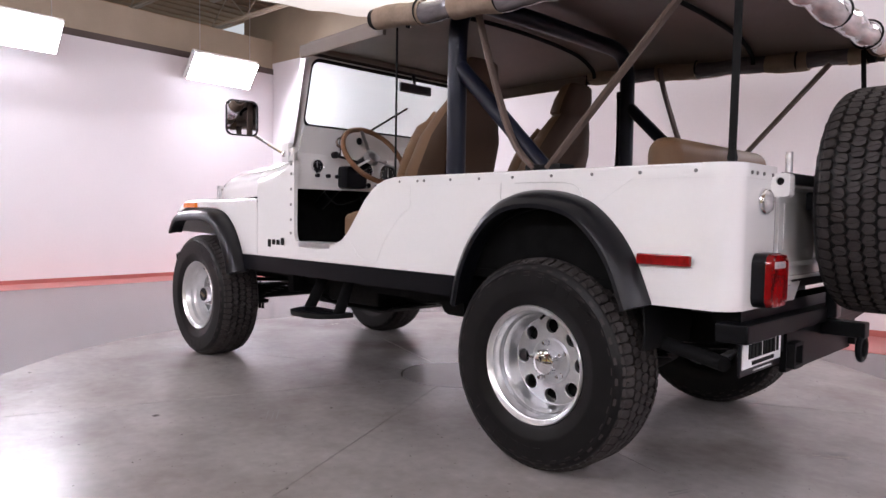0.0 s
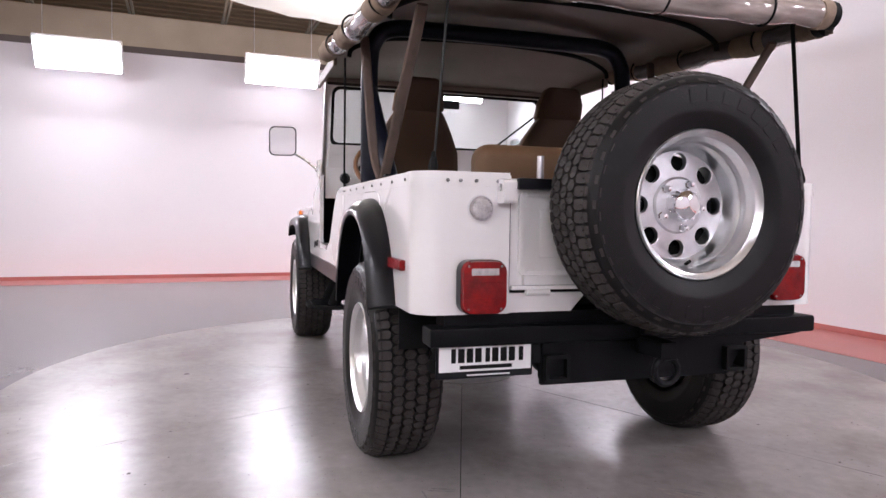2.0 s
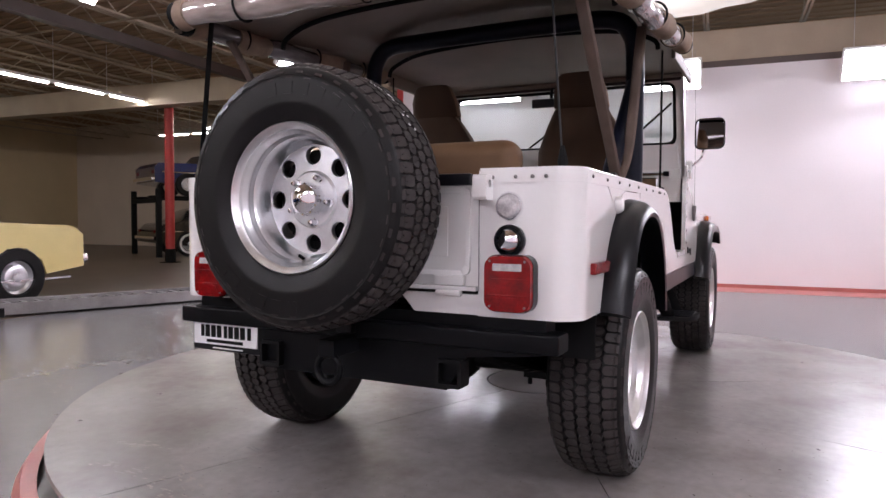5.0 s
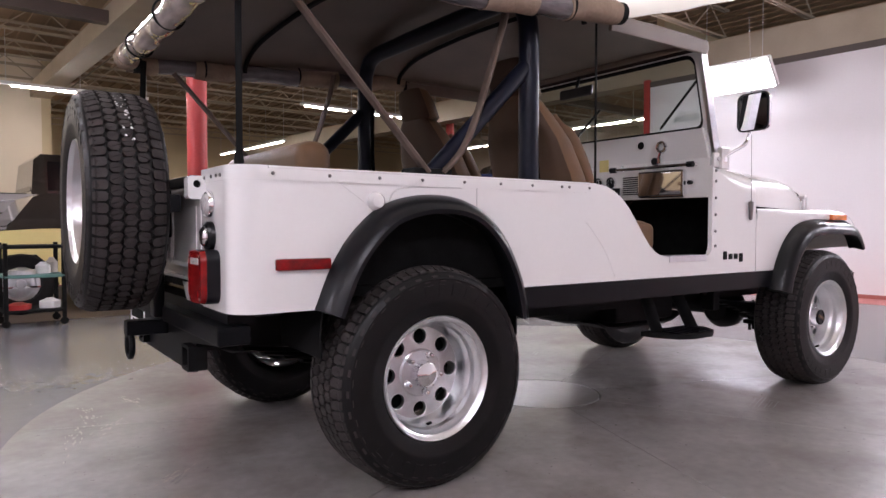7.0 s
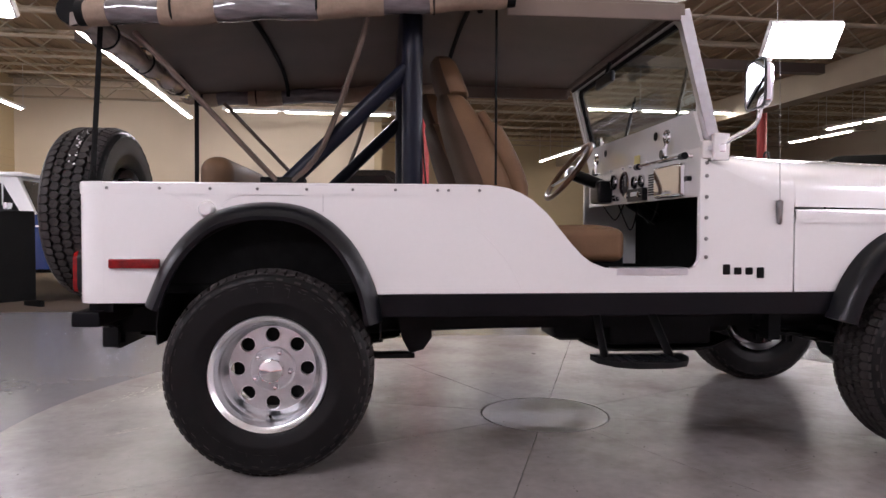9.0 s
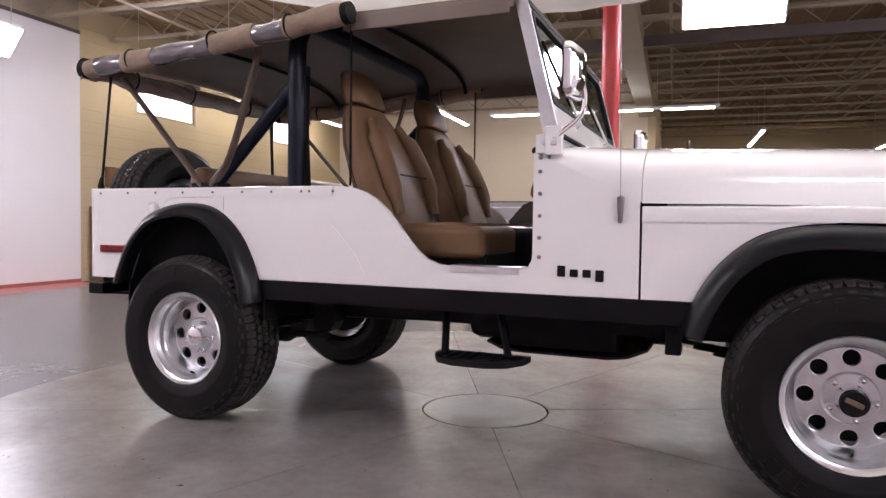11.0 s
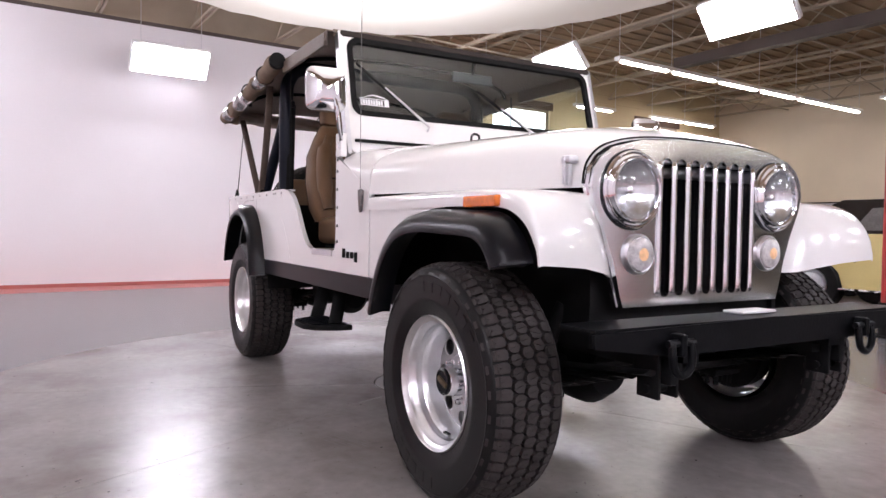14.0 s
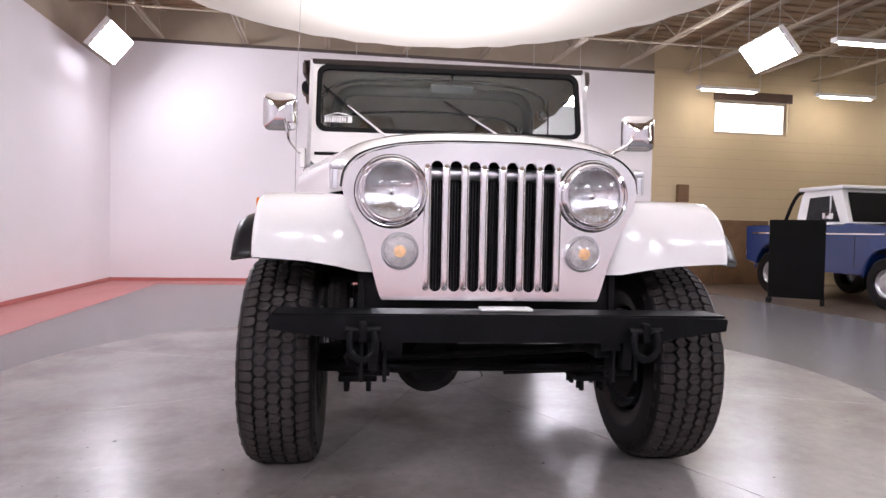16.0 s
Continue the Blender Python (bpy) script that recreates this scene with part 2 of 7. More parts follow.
def box(bm, x0, x1, y0, y1, z0, z1, m=None, bev=0.0, seg=2):
    mat4 = Matrix.Translation(((x0 + x1) / 2, (y0 + y1) / 2, (z0 + z1) / 2)) @ Matrix.Diagonal((abs(x1 - x0), abs(y1 - y0), abs(z1 - z0), 1))
    r = bmesh.ops.create_cube(bm, size=1, matrix=(m @ mat4) if m else mat4)
    if bev:
        es = list({e for v in r["verts"] for e in v.link_edges})
        bmesh.ops.bevel(bm, geom=es, offset=bev, segments=seg, affect="EDGES", profile=0.5, clamp_overlap=True)
    return bm


def rings(bm, loops, cap=True, closed_path=False):
    """Joins closed loops of points by quads."""
    vs = [[bm.verts.new(p) for p in loop] for loop in loops]
    n = len(vs[0])
    pairs = list(zip(vs, vs[1:])) + ([(vs[-1], vs[0])] if closed_path else [])
    for a, b in pairs:
        for i in range(n):
            try:
                bm.faces.new((a[i], a[(i + 1) % n], b[(i + 1) % n], b[i]))
            except ValueError:
                pass
    if cap and not closed_path:
        bm.faces.new(vs[0][::-1])
        bm.faces.new(vs[-1])
    return bm


def sheet(bm, grid):
    """A surface through a grid of points."""
    vs = [[bm.verts.new(p) for p in row] for row in grid]
    for a, b in zip(vs, vs[1:]):
        for i in range(len(a) - 1):
            bm.faces.new((a[i], a[i + 1], b[i + 1], b[i]))
    return bm


def shell(bm, grid, d):
    """A bent sheet of thickness d through a grid of points."""
    g = [[Vector(p) for p in row] for row in grid]
    R, C = len(g), len(g[0])
    low = []
    for i in range(R):
        row = []
        for j in range(C):
            a = g[min(i + 1, R - 1)][j] - g[max(i - 1, 0)][j]
            b = g[i][min(j + 1, C - 1)] - g[i][max(j - 1, 0)]
            row.append(g[i][j] + a.cross(b).normalized() * d)
        low.append(row)
    top = [[bm.verts.new(p) for p in row] for row in g]
    bot = [[bm.verts.new(p) for p in row] for row in low]
    for i in range(R - 1):
        for j in range(C - 1):
            bm.faces.new((top[i][j], top[i][j + 1], top[i + 1][j + 1], top[i + 1][j]))
            bm.faces.new((bot[i][j], bot[i + 1][j], bot[i + 1][j + 1], bot[i][j + 1]))
    for i in range(R - 1):
        for j in (0, C - 1):
            bm.faces.new((top[i][j], top[i + 1][j], bot[i + 1][j], bot[i][j]))
    for j in range(C - 1):
        for i in (0, R - 1):
            bm.faces.new((top[i][j], top[i][j + 1], bot[i][j + 1], bot[i][j]))
    return bm


def tube(bm, pts, r, n=10, flat=1.0, cap=True, closed=False, up=None):
    """A round bar along points; r is one radius or one for each point; flat squeezes it across."""
    pts = [Vector(p) for p in pts]
    rs = r if isinstance(r, (list, tuple)) else [r] * len(pts)
    loops, side = [], None
    for i, p in enumerate(pts):
        if closed:
            d = (pts[(i + 1) % len(pts)] - pts[i - 1]).normalized()
        else:
            d = (pts[min(i + 1, len(pts) - 1)] - pts[max(i - 1, 0)]).normalized()
        if side is None:
            ref = Vector(up) if up else (Vector((0, 0, 1)) if abs(d.z) < 0.9 else Vector((1, 0, 0)))
            side = d.cross(ref).normalized()
        else:
            side = (side - d * side.dot(d)).normalized()
        over = side.cross(d)
        loops.append([p + (side * math.cos(2 * math.pi * k / n) + over * math.sin(2 * math.pi * k / n) * flat) * rs[i] for k in range(n)])
    return rings(bm, loops, cap, closed)


def cyl(bm, a, b, r, r2=None, n=16):
    return tube(bm, [a, b], [r, r if r2 is None else r2], n)


def lathe(bm, prof, n=32, m=None, cap=False):
    """Turns a profile of (radius, height) round z."""
    loops = []
    for r, h in prof:
        loops.append([Vector((r * math.cos(2 * math.pi * k / n), r * math.sin(2 * math.pi * k / n), h)) for k in range(n)])
    if m:
        loops = [[m @ p for p in lp] for lp in loops]
    return rings(bm, loops, cap)


def rrect(cx, cy, w, h, r, n=5):
    """A rounded rectangle as 2D points."""
    pts = []
    for sx, sy, a0 in ((1, 1, 0), (-1, 1, 90), (-1, -1, 180), (1, -1, 270)):
        for k in range(n + 1):
            a = radians(a0 + 90 * k / n)
            pts.append((cx + sx * (w / 2 - r) + r * math.cos(a), cy + sy * (h / 2 - r) + r * math.sin(a)))
    return pts


def circle(cx, cy, r, n=24, r2=None):
    return [(cx + r * math.cos(2 * math.pi * k / n), cy + (r2 or r) * math.sin(2 * math.pi * k / n)) for k in range(n)]


def slab(bm, outer, holes, d, put):
    """A plate of thickness d from a 2D outline with holes; put(a, b, c) lays it into space."""
    if not holes:
        low = [bm.verts.new(put(a, b, 0.0)) for a, b in outer]
        high = [bm.verts.new(put(a, b, d)) for a, b in outer]
        bm.faces.new(low[::-1])
        bm.faces.new(high)
        for i in range(len(low)):
            j = (i + 1) % len(low)
            bm.faces.new((low[i], low[j], high[j], high[i]))
        return bm
    edges = []
    for loop in [outer, *holes]:
        vs = [bm.verts.new((a, b, 0)) for a, b in loop]
        edges += [bm.edges.new((vs[i], vs[(i + 1) % len(vs)])) for i in range(len(vs))]
    made = bmesh.ops.triangle_fill(bm, use_beauty=True, use_dissolve=False, edges=edges)
    faces = [g for g in made["geom"] if isinstance(g, bmesh.types.BMFace)]
    ext = bmesh.ops.extrude_face_region(bm, geom=faces)
    top = {g for g in ext["geom"] if isinstance(g, bmesh.types.BMVert)}
    mine = {v for f in faces for v in f.verts} | top
    for v in mine:
        v.co = Vector(put(v.co.x, v.co.y, d if v in top else 0.0))
    return bm


def arc(cx, cy, rx, ry, a0, a1, n):
    return [(cx + rx * math.cos(radians(a0 + (a1 - a0) * k / n)), cy + ry * math.sin(radians(a0 + (a1 - a0) * k / n))) for k in range(n + 1)]


def smooth_line(pts, n=6):
    """A Catmull-Rom line through points."""
    pts = [Vector(p) for p in pts]
    out = []
    for i in range(len(pts) - 1):
        p0, p1, p2, p3 = pts[max(i - 1, 0)], pts[i], pts[i + 1], pts[min(i + 2, len(pts) - 1)]
        for k in range(n):
            t = k / n
            out.append(0.5 * ((2 * p1) + (p2 - p0) * t + (2 * p0 - 5 * p1 + 4 * p2 - p3) * t * t + (3 * p1 - p0 - 3 * p2 + p3) * t ** 3))
    return out + [pts[-1]]


# ---- the hall ----
def room_box(name, u0, u1, v0, v1, z0, z1, material, label, category, kind="structure", bev=0.0):
    bm = box(B(), u0, u1, v0, v1, z0, z1, bev=bev)
    return tagged(part(name, bm, material, None, label, ROOM, smooth=30), label, category, "", kind)


U0, U1, V0, V1 = -9.0, 8.05, -4.42, 15.5
HALL_END = 16.6
bm = box(B(), -10.2, 24, -6, 24, FLOOR - 0.2, FLOOR)
tagged(part("floor", bm, CONCRETE, None, "", ROOM), "grey sealed concrete floor with faint stains and gloss", "floor", kind="structure")
bm = box(B(), -9.5, HALL_END, 5.95, 24, FLOOR, FLOOR + 0.004)
tagged(part("floor_workshop", bm, BROWNFLOOR, None, "", ROOM), "worn brown workshop floor beside the display area", "floor", kind="structure")
# red border along the white walls
for name, u0, u1, v0, v1 in (("floor_border_1", U0, U1, V0 + 0.02, V0 + 0.95), ("floor_border_2", U1 - 0.75, U1 - 0.02, V0 + 0.95, 4.78), ("floor_border_3", U0 + 0.02, U0 + 0.75, V0 + 0.95, 5.85)):
    bm = box(B(), u0, u1, v0, v1, FLOOR, FLOOR + 0.004)
    tagged(part(name, bm, REDPAINT, None, "", ROOM), "faded red painted border on the concrete floor", "floor", kind="structure")

room_box("wall_side", U0 - 0.2, U1 + 0.2, V0 - 0.2, V0, FLOOR, 3.62, WALLWHITE, "white painted smooth studio wall", "wall")
room_box("wall_front", U1, U1 + 0.15, V0, 4.78, FLOOR, 3.42, WALLWHITE, "white painted studio wall with a red end post", "wall")
room_box("wall_rear", U0 - 0.2, U0, V0, 5.85, FLOOR, 4.10, WALLWHITE, "white painted smooth studio wall", "wall")
room_box("trim_front", U1 - 0.01, U1 + 0.17, V0, 4.78, 3.42, 3.52, BEAMGREY, "dark steel trim along the wall's top", "trim")
room_box("trim_end", U1 - 0.03, U1 + 0.17, 4.78, 4.90, FLOOR, 3.56, REDSTEEL, "red painted steel post at the wall's end", "trim")
room_box("beam_front", U1 + 0.02, U1 + 0.4, V0, 24, 3.52, 4.02, JOIST, "cream painted beam over the wall and the opening", "beam")
room_box("trim_rear", U0 - 0.21, U0 + 0.012, V0, 5.85, 4.10, 4.16, BEAMGREY, "dark steel trim along the rear wall's top", "trim")
room_box("beam_side", -10, 9.0, V0 - 0.3, V0 + 0.0, 3.62, 4.6, JOIST, "cream painted beam over the side wall", "beam")
room_box("beam_rear", U0 - 0.2, U0 - 0.02, V0, 5.85, 4.16, 4.75, JOIST, "cream painted band above the rear wall", "beam")
for name, u0, u1, v0, v1 in (("baseboard_side", U0, U1, V0, V0 + 0.012), ("baseboard_front", U1 - 0.012, U1, V0, 4.78), ("baseboard_rear", U0, U0 + 0.012, V0, 5.85)):
    room_box(name, u0, u1, v0, v1, FLOOR, FLOOR + 0.06, REDPAINT, "thin dark red baseboard", "baseboard")

# beige rear wall with two windows
WIN = [(7.23, 8.93, 2.97, 3.68), (11.9, 13.6, 2.97, 3.68)]
bm = B()
holes = [rrect((a + b) / 2, (c + d) / 2, b - a, d - c, 0.01, 1) for a, b, c, d in WIN]
slab(bm, [(5.85, FLOOR), (15.5, FLOOR), (15.5, 4.75), (5.85, 4.75)], holes, 0.25, lambda a, b, c: (U0 - 0.05 - c, a, b))
tagged(part("wall_beige", bm, BEIGE, None, "", ROOM, smooth=0), "beige painted block wall with two high windows", "wall", kind="structure")
bm = B()
for k in range(22):
    z = FLOOR + 0.2 + k * 0.2
    if 2.9 < z < 3.9:
        continue
    box(bm, U0 - 0.052, U0 - 0.047, 5.95, 15.45, z, z + 0.008)
tagged(part("block_joints", bm, mat("beige joint", (0.46, 0.36, 0.23), 0.8), None, "", ROOM, smooth=0), "shallow joints of the beige block wall", "wall", kind="structure")
for i, (a, b, c, d) in enumerate(WIN):
    w = thing("window_%d" % (i + 1), "bright daylit window with a dark lintel", "window", ROOM, "", "structure")
    bm = B()
    slab(bm, rrect((a + b) / 2, (c + d) / 2, b - a, d - c, 0.005, 1), [rrect((a + b) / 2, (c + d) / 2, b - a - 0.12, d - c - 0.12, 0.005, 1)], 0.05, lambda p, q, r: (U0 - 0.12 - r, p, q))
    part("window_frame", bm, JOIST, w)
    part("pane", box(B(), U0 - 0.16, U0 - 0.15, a, b, c, d), DAYLIGHT, w, "bright daylit glass")
    part("lintel", box(B(), U0 - 0.06, U0 - 0.01, a - 0.03, b + 0.06, d - 0.02, d + 0.17), mat("dark brown lintel", (0.08, 0.045, 0.03), 0.7, vary=0.3), w, "dark brown lintel")
room_box("wall_far_bay", 0.0, HALL_END, 24.0, 24.2, FLOOR, 4.75, BEIGE, "beige wall at the end of the deep bay", "wall")
room_box("wall_return", 0.0, 0.2, V1, 24.0, FLOOR, 4.75, BEIGE, "beige return wall of the deep bay", "wall")
room_box("wall_far", -9.8, 0.0, V1, V1 + 0.2, FLOOR, 4.7, mat("pale beige painted wall", (0.70, 0.60, 0.48), 0.7, vary=0.06, scale=0.9), "pale beige painted far wall of the workshop", "wall")
room_box("wall_bay", HALL_END, HALL_END + 0.2, 4, 24.2, FLOOR, 4.75, mat("pale plastered wall", (0.62, 0.53, 0.46), 0.7, vary=0.06, scale=1), "pale plastered end wall of the workshop bay", "wall")
room_box("wall_partition", U1 + 0.15, HALL_END, 4.6, 4.75, FLOOR, 4.7, BEIGE, "plain partition behind the studio wall", "wall")

# roof deck and open-web joists
bm = box(B(), -10.2, 22, V0 - 0.4, 24.5, 4.72, 4.9)
k = -10.0
while k < 21:
    box(bm, k, k + 0.05, V0 - 0.3, 24.2, 4.69, 4.72)
    k += 0.3
tagged(part("ceiling", bm, DECK, None, "", ROOM, smooth=0), "tan ribbed steel roof deck", "ceiling", kind="structure")


def joist(u0, u1, v):
    """An open-web steel joist: two chords of twin angles and a zigzag web."""
    bm = B()
    for z in (4.18, 4.66):
        for s in (-0.03, 0.03):
            box(bm, u0, u1, v + s - 0.018, v + s + 0.018, z - 0.02, z + 0.02)
    n = int((u1 - u0) / 0.55)
    for i in range(n):
        a, b = u0 + (u1 - u0) * i / n, u0 + (u1 - u0) * (i + 1) / n
        z0, z1 = (4.19, 4.65) if i % 2 else (4.65, 4.19)
        tube(bm, [(a, v, z0), (b, v, z1)], 0.012, 5, cap=False)
    return tagged(part("roof_joist", bm, JOIST, None, "", ROOM, smooth=0), "cream painted open-web steel roof joist", "joist", "roof joists", "structure")


v = V0 + 0.85
while v < 23.5:
    joist(-9.6 if v < V1 else 0.2, 8.7, v)
    if v > 4:
        joist(9.1, 20, v)
    v += 1.45
for u in (-7.0, -3.2, 0.6, 4.4):
    bm = B()
    for z in (4.12, 4.62):
        tube(bm, [(u, V0, z), (u, V1, z)], 0.018, 6)
    tagged(part("joist_bridging", bm, JOIST, None, "", ROOM), "thin steel bridging bar across the joists", "joist", "joist bridging", "structure")
room_box("beam_main", -5.15, HALL_END, 8.4, 8.58, 3.86, 4.04, BEAMGREY, "dark steel beam across the workshop", "beam")
room_box("beam_cross", -0.22, 0.18, 5.0, 24.0, 3.82, 4.14, JOIST, "cream cross beam under the roof", "beam")

# red steel columns
def column(u, v, z1=3.82):
    c = thing("steel_column", "red painted round steel column with a base plate", "column", ROOM @ Matrix.Translation((u, v, FLOOR)), "red columns", "structure")
    part("shaft", cyl(B(), (0, 0, 0.02), (0, 0, z1 - FLOOR), 0.11, n=20), REDSTEEL, c)
    part("base_plate", box(B(), -0.17, 0.17, -0.17, 0.17, 0, 0.02), BLACK, c, "black base plate")
    part("base_sleeve", cyl(B(), (0, 0, 0.02), (0, 0, 0.34), 0.128, n=20), BLACK, c, "black sleeve round the foot")
    return c


column(-0.05, 5.3)
column(8.9, 11.5)


# lamp panels with four tubes
def lamp_panel():
    p = thing("tube_lamp_panel", "white metal lamp panel with four glowing tubes", "lamp", None, "studio lamp panels")
    bm = B()
    slab(bm, rrect(0, 0, 1.18, 0.50, 0.02, 2), [], -0.05, lambda a, b, c: (a, c + 0.05, b))
    part("housing", bm, SIGNWHITE, p)
    for k in range(4):
        z = -0.18 + 0.12 * k
        bm = B()
        slab(bm, [(-0.058, 0), (-0.05, -0.032), (0.05, -0.032), (0.058, 0)], [], 1.14, lambda a, b, c, z=z: (c - 0.57, b, a + z))
        part("reflector", bm, SIGNWHITE, p)
        part("tube", box(B(), -0.56, 0.56, -0.046, -0.033, z - 0.051, z + 0.051), TUBELIGHT, p, "glowing fluorescent tube")
    for s in (-0.45, 0.45):
        up = Vector((0, math.sin(radians(38)), math.cos(radians(38))))
        a = Vector((s, 0.05, 0.2))
        part("hanger", cyl(B(), a, a + up * 1.25, 0.005, n=6), BRUSHED, p, "thin wire hanger")
    return p


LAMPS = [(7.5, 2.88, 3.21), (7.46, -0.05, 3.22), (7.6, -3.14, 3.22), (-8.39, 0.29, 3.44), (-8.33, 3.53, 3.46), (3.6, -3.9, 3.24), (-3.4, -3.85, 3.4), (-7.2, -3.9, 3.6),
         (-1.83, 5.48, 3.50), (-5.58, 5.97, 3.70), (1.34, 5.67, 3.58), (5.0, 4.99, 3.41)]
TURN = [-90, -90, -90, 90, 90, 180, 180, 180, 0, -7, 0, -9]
first = None
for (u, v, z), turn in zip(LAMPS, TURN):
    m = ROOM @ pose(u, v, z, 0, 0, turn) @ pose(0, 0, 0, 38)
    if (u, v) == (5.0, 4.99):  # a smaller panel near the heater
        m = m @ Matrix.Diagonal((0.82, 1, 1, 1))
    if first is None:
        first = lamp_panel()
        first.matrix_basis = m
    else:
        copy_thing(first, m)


# long strip lights in the workshop
def strip(u, v, z, turn, n):
    s = thing("strip_light", "row of glowing ceiling strip lights", "lamp", ROOM @ pose(u, v, z, 0, 0, turn), "strip lights")
    part("channel", box(B(), 0, n * 1.3, -0.06, 0.06, 0.03, 0.09), SIGNWHITE, s)
    for k in range(n + 1):
        part("hanger", cyl(B(), (0.05 + k * 1.28, 0, 0.08), (0.05 + k * 1.28, 0, 4.72 - z), 0.006, n=5), BRUSHED, s)
    for k in range(n):
        part("tube", box(B(), 0.10 + k * 1.3, 1.20 + k * 1.3, -0.024, 0.024, 0.0, 0.03), STRIPLIGHT, s, "glowing tube")
    return s


for u, v, z, turn, n in ((-8.3, 6.4, 3.66, 90, 1), (-8.3, 9.0, 3.66, 90, 1), (-8.3, 11.6, 3.66, 90, 2), (-4.5, 6.2, 3.53, 90, 6), (-3.6, 12.9, 3.56, 0, 4),
                         (2.9, 16.5, 3.5, 90, 3), (6.8, 17.0, 3.5, 90, 4), (11.6, 6.3, 3.5, 90, 5), (12.45, 12.8, 3.5, 90, 2), (16.0, 7.4, 3.5, 90, 4), (4.5, 11.5, 3.6, 0, 3)):
    strip(u, v, z, turn, n)

# round cloth diffuser over the turntable
canopy = thing("cloth_diffuser", "large round white cloth diffuser hung under the roof", "diffuser", Matrix.Translation((0, 0, 0)))
bm = B()
grid = []
for i in range(15):
    r = (i / 14) ** 0.8
    row = []
    for k in range(73):
        a = 2 * math.pi * k / 72
        ruffle = 0.02 * math.sin(a * 31) * (i / 14) ** 6
        row.append((-0.22 + 2.88 * r * math.cos(a), 2.62 * r * math.sin(a), 2.66 - 0.1 * (1 - r * r) + ruffle + (0.16 * ((i - 12) / 2) if i > 12 else 0)))
    grid.append(row)
sheet(bm, grid)
bmesh.ops.remove_doubles(bm, verts=bm.verts[:], dist=0.0005)
cloth = bpy.data.materials.new("white diffuser cloth")
cloth.use_nodes = True
nt = cloth.node_tree
bs = nt.nodes["Principled BSDF"]
bs.inputs["Base Color"].default_value, bs.inputs["Roughness"].default_value = (0.76, 0.735, 0.70, 1), 0.9
tl = nt.nodes.new("ShaderNodeBsdfTranslucent")
tl.inputs[0].default_value = (0.76, 0.735, 0.69, 1)
mx = nt.nodes.new("ShaderNodeMixShader")
mx.inputs[0].default_value = 0.5
nt.links.new(bs.outputs[0], mx.inputs[1])
nt.links.new(tl.outputs[0], mx.inputs[2])
nt.links.new(mx.outputs[0], nt.nodes["Material Output"].inputs[0])
part("cloth", bm, cloth, canopy)
part("rim", tube(B(), [(-0.22 + 2.89 * math.cos(2 * math.pi * k / 64), 2.63 * math.sin(2 * math.pi * k / 64), 2.83) for k in range(64)], 0.02, 6, closed=True), SIGNWHITE, canopy)
for k in range(8):
    a = 2 * math.pi * (k + 0.3) / 8
    p = (-0.22 + 2.89 * math.cos(a), 2.63 * math.sin(a), 2.83)
    part("cord", cyl(B(), p, (p[0] * 1.05, p[1] * 1.05, 4.2), 0.006, n=5), BLACK, canopy)
for x, y in ((-1.3, 0.0), (0.9, 0.0)):
    lamp = bpy.data.lights.new("diffuser_lamp", "AREA")
    lamp.shape, lamp.size, lamp.energy, lamp.color = "DISK", 1.6, 85, (1.0, 0.95, 1.0)
    new("diffuser_lamp", lamp).matrix_basis = pose(x, y, 3.6)

# ---- turntable ----
TX, TY, TR = -0.13, -0.04, 2.445
table = thing("turntable", "round raised turntable of worn light grey painted panels", "turntable", Matrix.Translation((TX, TY, 0)), "", "structure")
gap = 0.0032
for k in range(8):
    a0, a1 = -109 + 45 * k, -64 + 45 * k
    pts_out = arc(0, 0, TR, TR, a0, a1, 16)
    pts_in = arc(0, 0, 0.305, 0.305, a1, a0, 8)
    mid = radians((a0 + a1) / 2)
    shift = (math.cos(mid) * gap / math.sin(radians(22.5)) * 0.5, math.sin(mid) * gap / math.sin(radians(22.5)) * 0.5)
    bm = B()
    slab(bm, pts_out + pts_in, [], -0.022, lambda a, b, c: (a + shift[0], b + shift[1], c))
    part("panel", bm, DISC, table, smooth=0)
bm = B()
slab(bm, circle(0, 0, 0.3, 48), [], -0.022, lambda a, b, c: (a, b, c))
part("center_plate", bm, PLATE, table, smooth=0)
# The black of the drum stands for the shade below the panels' edge.
part("drum", lathe(B(), [(0.0, -0.022), (2.395, -0.022), (2.395, FLOOR)], 96), BLACK, table, "black drum standing in for the shaded gap under the panels")
part("rim_ring", lathe(B(), [(2.475, -0.105), (2.53, -0.105), (2.56, FLOOR + 0.0)], 96), REDPAINT, table, "red painted ring round the base", smooth=20)

